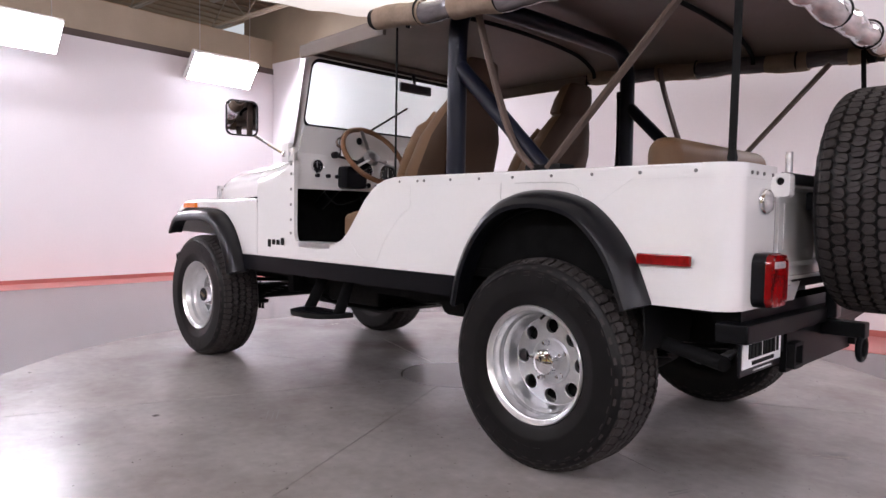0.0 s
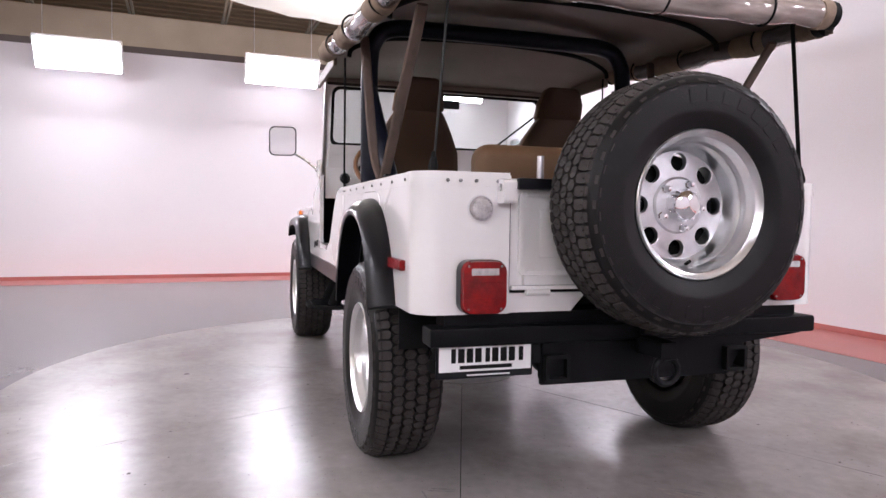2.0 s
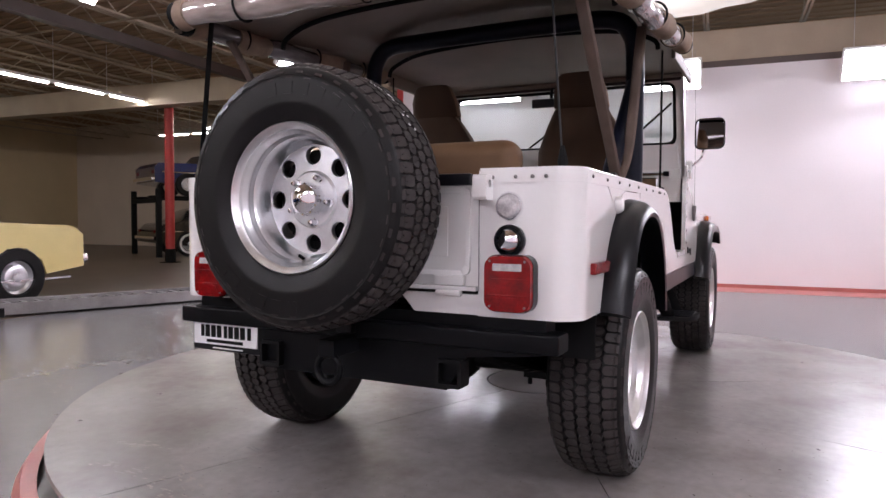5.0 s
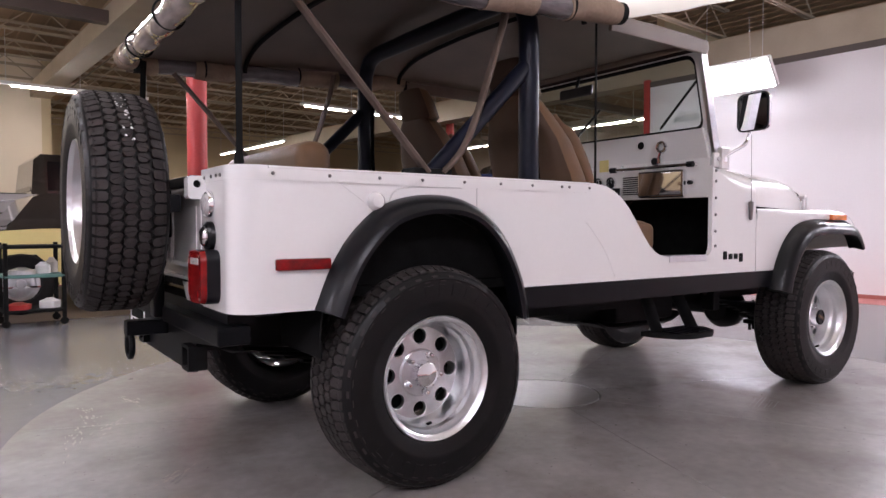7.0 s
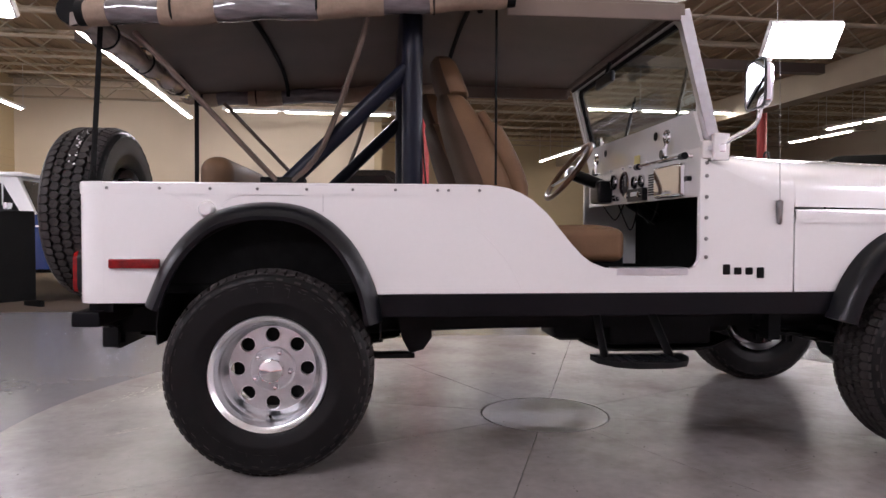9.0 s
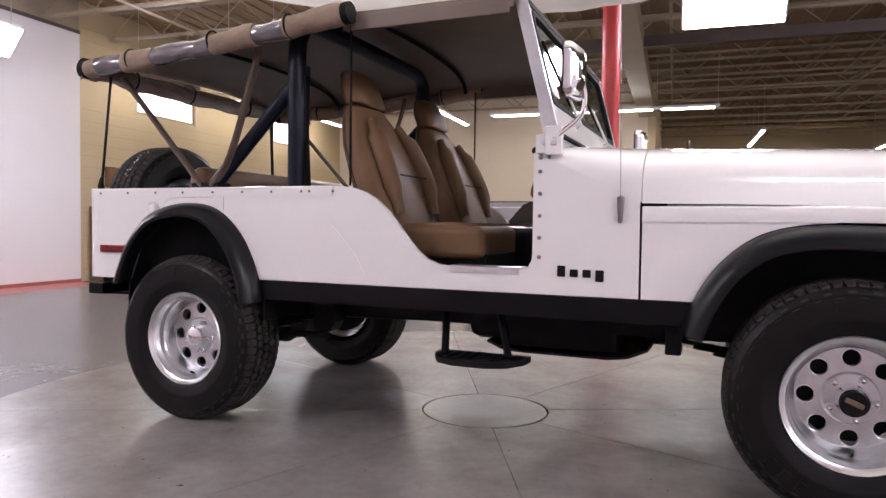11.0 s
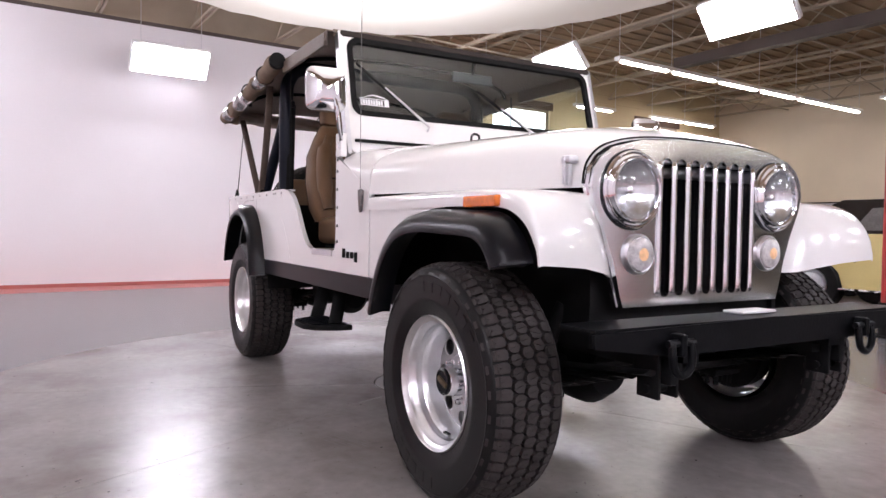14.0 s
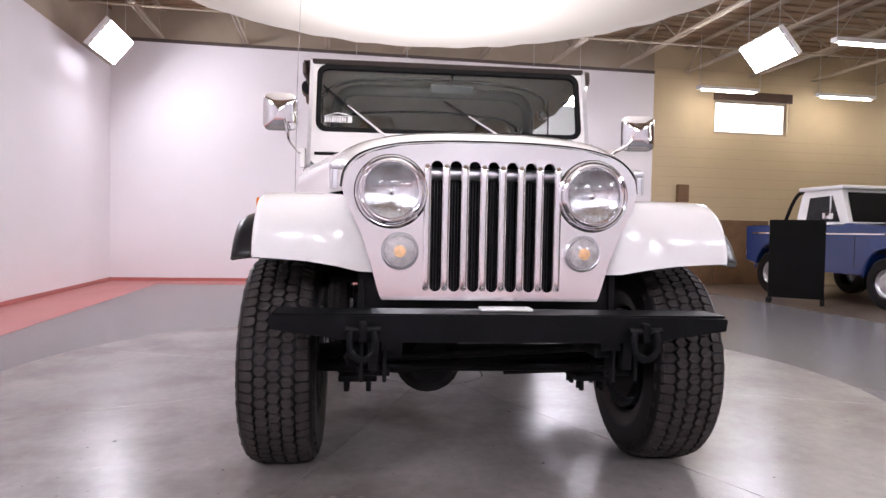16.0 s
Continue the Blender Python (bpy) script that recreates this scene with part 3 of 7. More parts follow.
# loose dirt on the turntable
rnd = random.Random(5)
bm = B()
spots_at = [(0.17, 1.52, 0.018), (-0.75, -1.40, 0.014), (-1.35, 1.62, 0.012), (-1.85, 1.56, 0.016), (1.13, -1.39, 0.012), (0.54, -1.52, 0.010), (1.40, 1.72, 0.014), (-0.90, 1.52, 0.010), (-1.84, 1.74, 0.016)]
for k in range(260):
    a, r = rnd.uniform(0, 2 * math.pi), 2.35 * math.sqrt(rnd.random())
    spots_at.append((TX + r * math.cos(a), TY + r * math.sin(a), 0.0022 + 0.006 * rnd.random() ** 3))
for x, y, r in spots_at:
    turn, flat = rnd.uniform(0, 6), rnd.uniform(0.4, 1.0)
    ring = []
    for k in range(7):
        a = 2 * math.pi * k / 7
        q = r * rnd.uniform(0.6, 1.2)
        px, py = q * math.cos(a), q * flat * math.sin(a)
        ring.append((x + px * math.cos(turn) - py * math.sin(turn), y + px * math.sin(turn) + py * math.cos(turn)))
    low = [bm.verts.new((p, q, 0.0005)) for p, q in ring]
    top = bm.verts.new((x, y, 0.001 + r * 0.25))
    for k in range(7):
        bm.faces.new((low[k], low[(k + 1) % 7], top))
tagged(part("dirt_specks", bm, mat("dark dirt", (0.03, 0.024, 0.02), 0.9, vary=0.3, scale=60), None, "", None, smooth=0), "small dark dirt specks scattered on the turntable", "dirt", kind="stuff")

# dark rubber scuffs
SCUFFS = [(0.61, 0.82, 0.16, 0.004, 35, 2), (-0.18, 0.78, 0.20, 0.003, 5, 3), (-0.15, 1.15, 0.22, 0.003, -35, 3), (-1.51, 0.71, 0.14, 0.005, 20, 2), (-1.79, 0.60, 0.10, 0.006, 70, 2), (-1.79, 0.67, 0.09, 0.005, 0, 1), (-2.02, -0.19, 0.13, 0.008, 50, 2), (1.9, -0.9, 0.16, 0.003, 60, 3), (2.1, 0.3, 0.18, 0.003, 95, 3), (0.62, -0.83, 0.30, 0.003, 20, 6)]
bm = B()
for x, y, ln, wd, turn, rows in SCUFFS:
    for k in range(rows):
        c, sn = math.cos(radians(turn)), math.sin(radians(turn))
        off = (k - rows / 2) * 0.022 + rnd.uniform(-0.004, 0.004)
        a0, a1 = -ln / 2 + rnd.uniform(0, ln * 0.3), ln / 2 - rnd.uniform(0, ln * 0.3)
        up, dn = [], []
        for q in range(9):
            t = a0 + (a1 - a0) * q / 8
            h = wd * rnd.uniform(0.2, 1.0) * (0.3 if q in (0, 8) else 1)
            for lst, e in ((up, h), (dn, -h)):
                lst.append(bm.verts.new((x + t * c - (off + e) * sn, y + t * sn + (off + e) * c, 0.0006)))
        for q in range(8):
            bm.faces.new((dn[q], dn[q + 1], up[q + 1], up[q]))
tagged(part("rubber_scuffs", bm, mat("rubber scuff", (0.09, 0.08, 0.075), 0.5, vary=0.3, scale=40), None, "", None, smooth=0), "faint dark rubber scuffs on the turntable", "scuff", kind="stuff")


# brown smears left by wet tyres
bm = B()
for x, y, ln, wd, turn in ((-2.16, 0.84, 0.34, 0.05, 95), (-2.26, 0.50, 0.30, 0.04, 80), (-2.10, 0.62, 0.22, 0.03, 60), (-1.95, 1.05, 0.16, 0.03, 100), (-2.02, -0.17, 0.12, 0.025, 40), (1.75, -0.55, 0.3, 0.03, 85)):
    for k in range(26):
        t, e = rnd.gauss(0, ln / 3), rnd.gauss(0, wd / 2)
        c, sn = math.cos(radians(turn)), math.sin(radians(turn))
        q, h = rnd.uniform(0.006, 0.022), rnd.uniform(0.002, 0.006)
        px, py = x + t * c - e * sn, y + t * sn + e * c
        bm.faces.new([bm.verts.new((px + (q * math.cos(j * 1.047) * c - h * math.sin(j * 1.047) * sn) * rnd.uniform(0.6, 1.2), py + (q * math.cos(j * 1.047) * sn + h * math.sin(j * 1.047) * c) * rnd.uniform(0.6, 1.2), 0.0004 + 0.00001 * k)) for j in range(6)])
tagged(part("brown_smears", bm, mat("dried brown dirt", (0.165, 0.135, 0.115), 0.5, vary=0.3, scale=30), None, "", None, smooth=0), "faint dried brown smears on the turntable", "stain", kind="stuff")

# ---- the off-road car ----
CAR = thing("off_road_car", "white open off-road car with tan rolled-up canvas top", "car", Matrix.Identity(4))
HUB = 0.372
AX = 1.321
W = 0.755


def wheel_parts(m, parent, front=False, spin=0.0):
    """A polished eight-hole wheel with an all-terrain tyre; its axle is z, outwards."""
    rim = B()
    lathe(rim, [(0.192, -0.12), (0.186, -0.10), (0.179, -0.05), (0.176, 0.0), (0.1765, 0.030), (0.1785, 0.036), (0.1775, 0.042), (0.1785, 0.058), (0.1815, 0.064), (0.1808, 0.070), (0.182, 0.078), (0.189, 0.088), (0.1905, 0.096), (0.1925, 0.101), (0.201, 0.106), (0.2055, 0.114), (0.209, 0.117), (0.2125, 0.112), (0.208, 0.10), (0.198, 0.09)], 64)
    lathe(rim, [(0.1775, 0.055), (0.1725, 0.048), (0.171, 0.040), (0.167, 0.034), (0.1655, 0.012), (0.161, 0.006), (0.158, -0.02)], 64)
    w = part("wheel", rim, ALLOY, parent, "polished eight-hole alloy wheel", m @ pose(0, 0, 0, 0, 0, spin))
    bm = B()
    holes = [circle(0.1275 * math.cos(radians(45 * k + 22.5)), 0.1275 * math.sin(radians(45 * k + 22.5)), 0.0262, 20) for k in range(8)]
    slab(bm, circle(0, 0, 0.164, 64), holes, 0.012, lambda a, b, c: (a, b, c - 0.018 + 0.012 * max(0, 1 - math.hypot(a, b) / 0.16)))
    part("wheel_disc", bm, CASTALLOY, w, "satin cast wheel face", smooth=25)
    for k in range(8):
        a = radians(45 * k + 22.5)
        part("hole_lip", lathe(B(), [(0.0262, -0.02), (0.0266, -0.0035), (0.0285, -0.0022), (0.0295, -0.006)], 20, Matrix.Translation((0.1275 * math.cos(a), 0.1275 * math.sin(a), 0.0005))), ALLOY, w)
    part("boss", lathe(B(), [(0.086, -0.012), (0.084, 0.000), (0.078, 0.005), (0.06, 0.006), (0.0, 0.008)], 40), CASTALLOY, w)
    if front:
        part("hub_cap", lathe(B(), [(0.05, 0.0), (0.05, 0.044), (0.047, 0.050), (0.045, 0.064), (0.042, 0.068), (0.0, 0.068)], 32), CHROME, w, "chrome locking hub")
        dial = part("hub_dial", lathe(B(), [(0.0425, 0.066), (0.0425, 0.074), (0.037, 0.077), (0.035, 0.072), (0.0, 0.072)], 32), BLACKTRIM, w, "dark hub dial")
        part("dial_bar", box(B(), -0.027, 0.027, -0.008, 0.008, 0.070, 0.080, bev=0.003), mat("dull bronze", (0.22, 0.17, 0.11), 0.4, metal=0.8, vary=0.2, scale=40), w, "dull bronze dial bar")
    else:
        part("hub_cap", lathe(B(), [(0.046, -0.004), (0.045, 0.036), (0.042, 0.048), (0.031, 0.054), (0.0, 0.057)], 32), CHROME, w, "chrome hub cap")
        for k in range(10):
            q = radians(36 * k)
            part("cap_rib", cyl(B(), (0.0455 * math.cos(q), 0.0455 * math.sin(q), 0.006), (0.0435 * math.cos(q), 0.0435 * math.sin(q), 0.046), 0.004, n=6), CHROME, w)
    for k in range(5):
        a = radians(72 * k + 15)
        part("lug_nut", lathe(B(), [(0.013, 0.0), (0.013, 0.009), (0.0105, 0.011), (0.0105, 0.026), (0.007, 0.033), (0.0, 0.034)], 6, Matrix.Translation((0.068 * math.cos(a), 0.068 * math.sin(a), 0))), CHROME, w)
    part("valve", cyl(B(), (0.172 * math.cos(radians(-67.5)), 0.172 * math.sin(radians(-67.5)), 0.044), (0.161 * math.cos(radians(-67.5)), 0.161 * math.sin(radians(-67.5)), 0.066), 0.005, n=8), BLACK, w)
    part("brake_drum", lathe(B(), [(0.0, -0.045), (0.15, -0.045), (0.155, -0.12), (0.0, -0.12)], 32), CHASSIS, w, "dark drum behind the holes")
    # tyre: carcass and tread in one mesh
    ty, carcass = B(), B()
    R = 0.378
    side = [(0.200, 0.098), (0.206, 0.113), (0.222, 0.124), (0.255, 0.133), (0.262, 0.136), (0.268, 0.135), (0.300, 0.137), (0.330, 0.134), (0.337, 0.136), (0.342, 0.132), (0.356, 0.126), (0.363, 0.114), (R - 0.0155, 0.095)]
    prof = side + [(R - 0.0155, 0.03), (R - 0.0155, -0.03)] + [(r, -h) for r, h in reversed(side)]
    prof = [(r, h * 0.93) for r, h in prof]
    lathe(carcass, prof, 72)
    part("tyre", carcass, RUBBER, w, "black all-terrain tyre", smooth=40)
    # raised sidewall lettering as plain bars
    for c0, count in ((90, 7), (270, 6)):
        for i in range(count):
            a0 = radians(c0 + (i - (count - 1) / 2) * 10.5)
            bars = B()
            quad = [[(rr * math.cos(a0 + d), rr * math.sin(a0 + d), h) for rr, d in ((0.286, -0.055), (0.286, 0.055), (0.318, 0.05), (0.318, -0.05))] for h in (0.120, 0.1282)]
            rings(bars, quad)
            part("sidewall_bar", bars, RUBBER, w)
    n = 66
    step = 2 * math.pi / n

    def lug(outline, c, q=0.95, depth=0.016):
        """One tread block on the tyre: points are (share of the pitch, place across)."""
        lo, hi = [], []
        for b, h in outline:
            drop = 0.012 * (max(0, abs(h) - 0.07) / 0.04) ** 2
            for lst, r, k in ((lo, R - depth - drop, 1.0), (hi, R - drop, q)):
                lst.append((r * math.cos(c[0] + (b * k) * step), r * math.sin(c[0] + (b * k) * step), c[1] + (h - c[1]) * k))
        vl, vh = [ty.verts.new(p) for p in lo], [ty.verts.new(p) for p in hi]
        ty.faces.new(vh)
        for k in range(len(vl)):
            k2 = (k + 1) % len(vl)
            ty.faces.new((vl[k], vl[k2], vh[k2], vh[k]))

    for c, hw, off, lean in ((-0.0455, 0.0170, 0.0, 0.16), (0.0, 0.0172, 0.5, -0.10), (0.0455, 0.0170, 0.0, -0.16)):
        for i in range(n):
            a, z = step * (i + off), 0.0075
            # two halves of a six-sided block, parted by a slanting cut
            lug([(-0.445, c - hw + z), (-0.25, c - hw + z * 0.3), (-0.015 - lean, c - hw - z * 0.55), (-0.02 + lean, c + hw + z * 0.55), (-0.30, c + hw), (-0.445, c + hw - z)], (a - 0.22 * step, c), 0.985)
            lug([(0.02 - lean, c - hw - z * 0.55), (0.24, c - hw), (0.445, c - hw + z), (0.445, c + hw - z), (0.27, c + hw + z * 0.3), (0.015 + lean, c + hw + z * 0.55)], (a - 0.22 * step, c), 0.985)
    for sgn in (1, -1):  # rounded shoulder blocks that run down the side
        for i in range(n):
            a = step * (i + 0.5 - 0.22)
            o = 0.114 if i % 2 else 0.117
            lug([(-0.41, sgn * 0.079), (-0.22, sgn * 0.0725), (0.22, sgn * 0.0725), (0.41, sgn * 0.079), (0.43, sgn * 0.094), (0.38, sgn * o), (0.05, sgn * (o + 0.002)), (0.03, sgn * 0.10), (-0.02, sgn * 0.10), (-0.05, sgn * (o + 0.002)), (-0.38, sgn * o), (-0.43, sgn * 0.094)], (a, sgn * 0.094), 0.98)
            da = step * (0.40 if i % 2 else 0.43)
            pts = []
            for r, h in ((R - 0.010, 0.110), (R - 0.028, 0.1265), (R - 0.050 + (0.014 if i % 2 else 0), 0.134)):
                pts.append([(r * math.cos(a + b), r * math.sin(a + b), sgn * (h + e)) for b, e in ((-da, -0.006), (-da * 0.85, 0.0015), (da * 0.85, 0.0015), (da, -0.006))])
            rings(ty, pts)
    for vert in ty.verts:
        vert.co.z *= 0.93
        low = m @ pose(0, 0, 0, 0, 0, spin) @ vert.co
        if low.z < 0.002:  # flattened where it stands
            low.z = 0.002
            vert.co = (m @ pose(0, 0, 0, 0, 0, spin)).inverted() @ low
    tagged(part("tread", ty, TREADRUBBER, w, "blocky all-terrain tread", smooth=28), kind="stuff")
    return w


for x in (-AX, AX):
    for s in (-1, 1):
        m = Matrix.Translation((x, s * (0.684 if x < 0 else 0.70), HUB)) @ pose(0, 0, 0, -90 * s)
        wheel_parts(m, CAR, front=x > 0, spin=-22.5)
wheel_parts(Matrix.Translation((-2.190, -0.004, 0.968)) @ pose(0, 0, 0, 0, -90, 0) @ pose(0, 0, 0, 0, 0, 90) @ Matrix.Diagonal((1.015, 1.015, 0.97, 1)), CAR, spin=157.5)

rnd = random.Random(11)
bm = B()
for k in range(26):
    a, xm, q = radians(rnd.uniform(28, 66)), -2.190 + rnd.uniform(-0.016, 0.02), rnd.uniform(0.002, 0.006)
    cs = []
    for j in range(6):
        b, d = q * math.cos(j * 1.047) * rnd.uniform(0.5, 1.2), q * math.sin(j * 1.047) * rnd.uniform(0.5, 1.2)
        cs.append((xm + d, -0.004 - 0.3852 * math.cos(a + b / 0.385), 0.968 + 0.3852 * math.sin(a + b / 0.385)))
    bm.faces.new([bm.verts.new(p) for p in cs])
tagged(part("crayon_mark", bm, SIGNWHITE, CAR, "white crayon marks on the spare tread", smooth=0), kind="stuff")

# ---- body ----
def side_put(s, d0=0.0):
    return lambda a, b, c: (a, s * (W - d0 - c), b)


arch = arc(-AX, 0.53, 0.388, 0.43, 0, 180, 24)
curve = [(-0.52, 1.058), (-0.45, 1.048), (-0.40, 1.03), (-0.355, 1.003), (-0.30, 0.955), (-0.25, 0.895), (-0.205, 0.84), (-0.165, 0.797), (-0.125, 0.768), (-0.075, 0.75), (0.0, 0.744), (0.25, 0.744), (0.278, 0.752), (0.292, 0.775), (0.295, 0.80)]
tub = [(-1.912, 0.628), (-1.912, 1.052), *curve, (0.295, 1.17), (0.672, 1.17 - 0.17), (0.672, 0.655)]
# the rear arch is cut out of the lower edge
outline = tub + [(-0.936, 0.655)] + [p for p in arch if p[1] > 0.655] + [(-1.705, 0.628)]
for s in (-1, 1):
    bm = B()
    slab(bm, outline, [], 0.022, side_put(s))
    part("side_panel", bm, WHITE, CAR, smooth=30, bevel=0.004)
    bm = B()
    slab(bm, [(-0.936, 0.57), (-0.936, 0.652), (0.842, 0.652), (0.83, 0.585), (0.80, 0.57)], [], 0.03, side_put(s, 0.001))
    part("rocker_strip", bm, ROCKERBLACK, CAR, "wide black lower stripe", bevel=0.003)
    # embossed lines on the panel
    bm = B()
    line = smooth_line(([(-0.62, s * W, 1.03), (-0.62, s * W, 0.935)] if s > 0 else []) + [(-0.57, s * W, 0.90), (-0.53, s * W, 0.865), (-0.45, s * W, 0.775), (-0.395, s * W, 0.675)], 5)
    tube(bm, line, 0.0016, 6)
    part("pressed_line", bm, WHITE, CAR)
    part("pressed_line", tube(B(), smooth_line([(-1.492, s * W, 0.945), (-1.478, s * W, 0.985), (-1.445, s * W, 1.006), (-1.38, s * W, 1.014), (-1.195, s * W, 1.016)], 4), 0.0035, 8, flat=0.4), WHITE, CAR)
    part("pressed_line", tube(B(), [(-1.67, s * W, 1.02), (-1.60, s * W, 0.975), (-1.555, s * W, 0.945)], 0.0014, 6), WHITE, CAR)
    part("panel_seam", box(B(), -1.128, -1.1265, s * (W - 0.002), s * (W + 0.0008), 0.955, 1.048), GUNMETAL, CAR)
    if s > 0:
        part("pressed_line", tube(B(), smooth_line([(-0.20, s * W, 0.76), (-0.24, s * W, 0.72), (-0.28, s * W, 0.69), (-0.39, s * W, 0.675)], 4), 0.0014, 6), WHITE, CAR)
    # top rail of the tub and its snaps
    part("top_rail", box(B(), -1.893, -0.55, s * (W - 0.075), s * (W + 0.004), 1.05, 1.06, bev=0.004), WHITE, CAR)
    for x in (-1.88, -1.70, -1.525, -1.36, -1.185, -1.02, -0.865, -0.71, -0.67, -0.555):
        part("snap", lathe(B(), [(0.0058, 0.0), (0.0055, 0.003), (0.003, 0.005), (0.0, 0.005)], 10, Matrix.Translation((x, s * (W + 0.0045), 1.037)) @ pose(0, 0, 0, -90 * s)), GUNMETAL, CAR)
    for z in (0.79, 0.86, 0.94, 1.02, 1.10, 1.15):
        part("snap", lathe(B(), [(0.008, 0.0), (0.007, 0.004), (0.0, 0.006)], 10, Matrix.Translation((0.32, s * (W + 0.001), z)) @ pose(0, 0, 0, -90 * s)), GUNMETAL, CAR)
    part("sill_plate", box(B(), -0.03, 0.25, s * (W - 0.09), s * (W + 0.004), 0.743, 0.749, bev=0.002), BRUSHED, CAR, "bright metal sill plate")
    part("sill_lip", box(B(), -0.03, 0.25, s * (W + 0.0005), s * (W + 0.004), 0.722, 0.747, bev=0.001), BRUSHED, CAR, "bright folded lip of the sill plate")
    part("side_marker", box(B(), -1.875, -1.70, s * (W - 0.003), s * (W + 0.018), 0.752, 0.787, bev=0.006), REDLENS, CAR, "red side marker lamp")
    # badge as plain blocks
    for k in range(4):
        x0 = 0.388 + k * 0.0455
        bm = box(B(), x0, x0 + 0.030, s * (W - 0.002), s * (W + 0.005), 0.708 if k == 3 else 0.722, 0.762 if k == 0 else 0.750, bev=0.006)
        part("badge_block", bm, BLACK, CAR, "small dark badge block")
part("fuel_filler", lathe(B(), [(0.031, 0.0), (0.029, 0.012), (0.020, 0.022), (0.0, 0.025)], 24, Matrix.Translation((-1.538, -W, 0.963)) @ pose(0, 0, 0, 90)), WHITE, CAR, "round white filler cover")

# rear face with rounded corners, recessed tailgate
for s in (-1, 1):
    bm = B()
    prof = [(-1.895, s * (W + 0.0006)), (-1.917, s * (W + 0.0006))] + [(-1.917 - 0.08 * math.sin(radians(a)), s * (W + 0.0006 - 0.08 + 0.08 * math.cos(radians(a)))) for a in (11, 22, 33, 44, 55, 66, 77, 90)] + [(-1.997, s * 0.56), (-1.997, s * 0.455), (-1.98, s * 0.452)]
    shell(bm, [[(x, y, z) for x, y in prof] for z in (0.628, 0.64, 0.8, 1.04, 1.052)], 0.004 * s)
    part("rear_corner", bm, WHITE, CAR)
    # proud band round the top edge
    band = [(-0.56, s * (W + 0.004)), (-1.20, s * (W + 0.004)), (-1.917, s * (W + 0.004))] + [(-1.917 - 0.084 * math.sin(radians(a)), s * (W - 0.08 + 0.084 * math.cos(radians(a)))) for a in (15, 30, 45, 60, 75, 90)] + [(-2.001, s * 0.56), (-2.001, s * 0.462)]
    bm = B()
    shell(bm, [[(x, y, z) for x, y in band] for z in (1.017, 1.021, 1.036, 1.051)], 0.004 * s)
    part("top_band", bm, WHITE, CAR, bevel=0.001)
    bm = B()
    slab(bm, [(-1.895, s * (W + 0.003))] + [(-1.917 - 0.083 * math.sin(radians(a)), s * (W + 0.003 - 0.083 + 0.083 * math.cos(radians(a)))) for a in (0, 15, 30, 45, 60, 75, 90)] + [(-2.0, s * 0.46), (-1.95, s * 0.46), (-1.95, s * 0.66), (-1.895, s * 0.68)], [], 0.010, lambda a, b, c: (a, b, 1.05 + c))
    part("corner_cap", bm, WHITE, CAR, bevel=0.002)
    for y in (0.50, 0.57, 0.62, 0.66):
        part("snap", lathe(B(), [(0.006, 0.0), (0.0055, 0.004), (0.0, 0.006)], 10, Matrix.Translation((-2.001, s * y, 1.033)) @ pose(0, 0, 0, 0, -90)), GUNMETAL, CAR)
gate = part("tailgate", box(B(), -1.985, -1.955, -0.455, 0.455, 0.70, 1.045, bev=0.006), WHITE, CAR)
for y0, y1 in ((-0.425, -0.03), (0.03, 0.425)):
    bm = B()
    slab(bm, rrect((y0 + y1) / 2, 0.875, y1 - y0, 0.26, 0.02), [rrect((y0 + y1) / 2, 0.875, y1 - y0 - 0.03, 0.23, 0.015)], 0.010, lambda a, b, c: (-1.985 - c, a, b))
    part("pressed_frame", bm, WHITE, gate, bevel=0.003)
for y0, y1 in ((-0.41, -0.045), (0.045, 0.41)):
    part("gate_sheet", box(B(), -1.9885, -1.985, y0 + 0.06, y1 - 0.06, 0.80, 0.95, bev=0.0015), WHITE, gate)
part("gate_rib", box(B(), -2.004, -1.983, -0.45, 0.45, 0.700, 0.714, bev=0.004), WHITE, gate)
for y in (-0.36, 0.36):
    part("hinge", box(B(), -2.003, -1.985, y - 0.05, y + 0.05, 0.714, 0.745, bev=0.004), WHITE, gate)
    part("hinge", cyl(B(), (-2.0, y - 0.04, 0.692), (-2.0, y + 0.04, 0.692), 0.010, n=10), WHITE, gate)
for s in (-1, 1):
    bm = B()
    slab(bm, [(s * 0.24, 0.63), (s * 0.458, 0.63), (s * 0.458, 0.690), (s * 0.185, 0.690)], [], 0.02, lambda a, b, c: (-1.972 - c, a, b))
    part("rear_sill", bm, WHITE, CAR, bevel=0.003)
    bm = B()
    slab(bm, rrect(-2.021, 1.003, 0.062, 0.072, 0.012), [circle(-2.024, 1.014, 0.0125, 14)], 0.042, lambda a, b, c: (a, s * (0.458 + c), b))
    part("gate_catch", bm, WHITE, CAR, "white catch block with a bore", bevel=0.003)
    part("bore", cyl(B(), (-2.024, s * 0.462, 1.014), (-2.024, s * 0.490, 1.014), 0.0122, n=12), BLACK, CAR)
    part("gate_seam", box(B(), -1.9982, -1.99, s * 0.4565 - 0.0012, s * 0.4565 + 0.0012, 0.70, 0.975), GUNMETAL, CAR)
part("tyre_carrier_bar", box(B(), -2.03, -2.0, -0.44, 0.44, 1.01, 1.045, bev=0.005), BLACKTRIM, CAR, "black carrier bar")
bm = box(B(), -2.15, -2.0, -0.09, 0.05, 0.84, 1.03, bev=0.01)
box(bm, -2.06, -2.02, -0.30, 0.26, 0.93, 0.99, bev=0.008)
box(bm, -2.06, -2.02, -0.05, 0.01, 0.55, 0.9, bev=0.008)
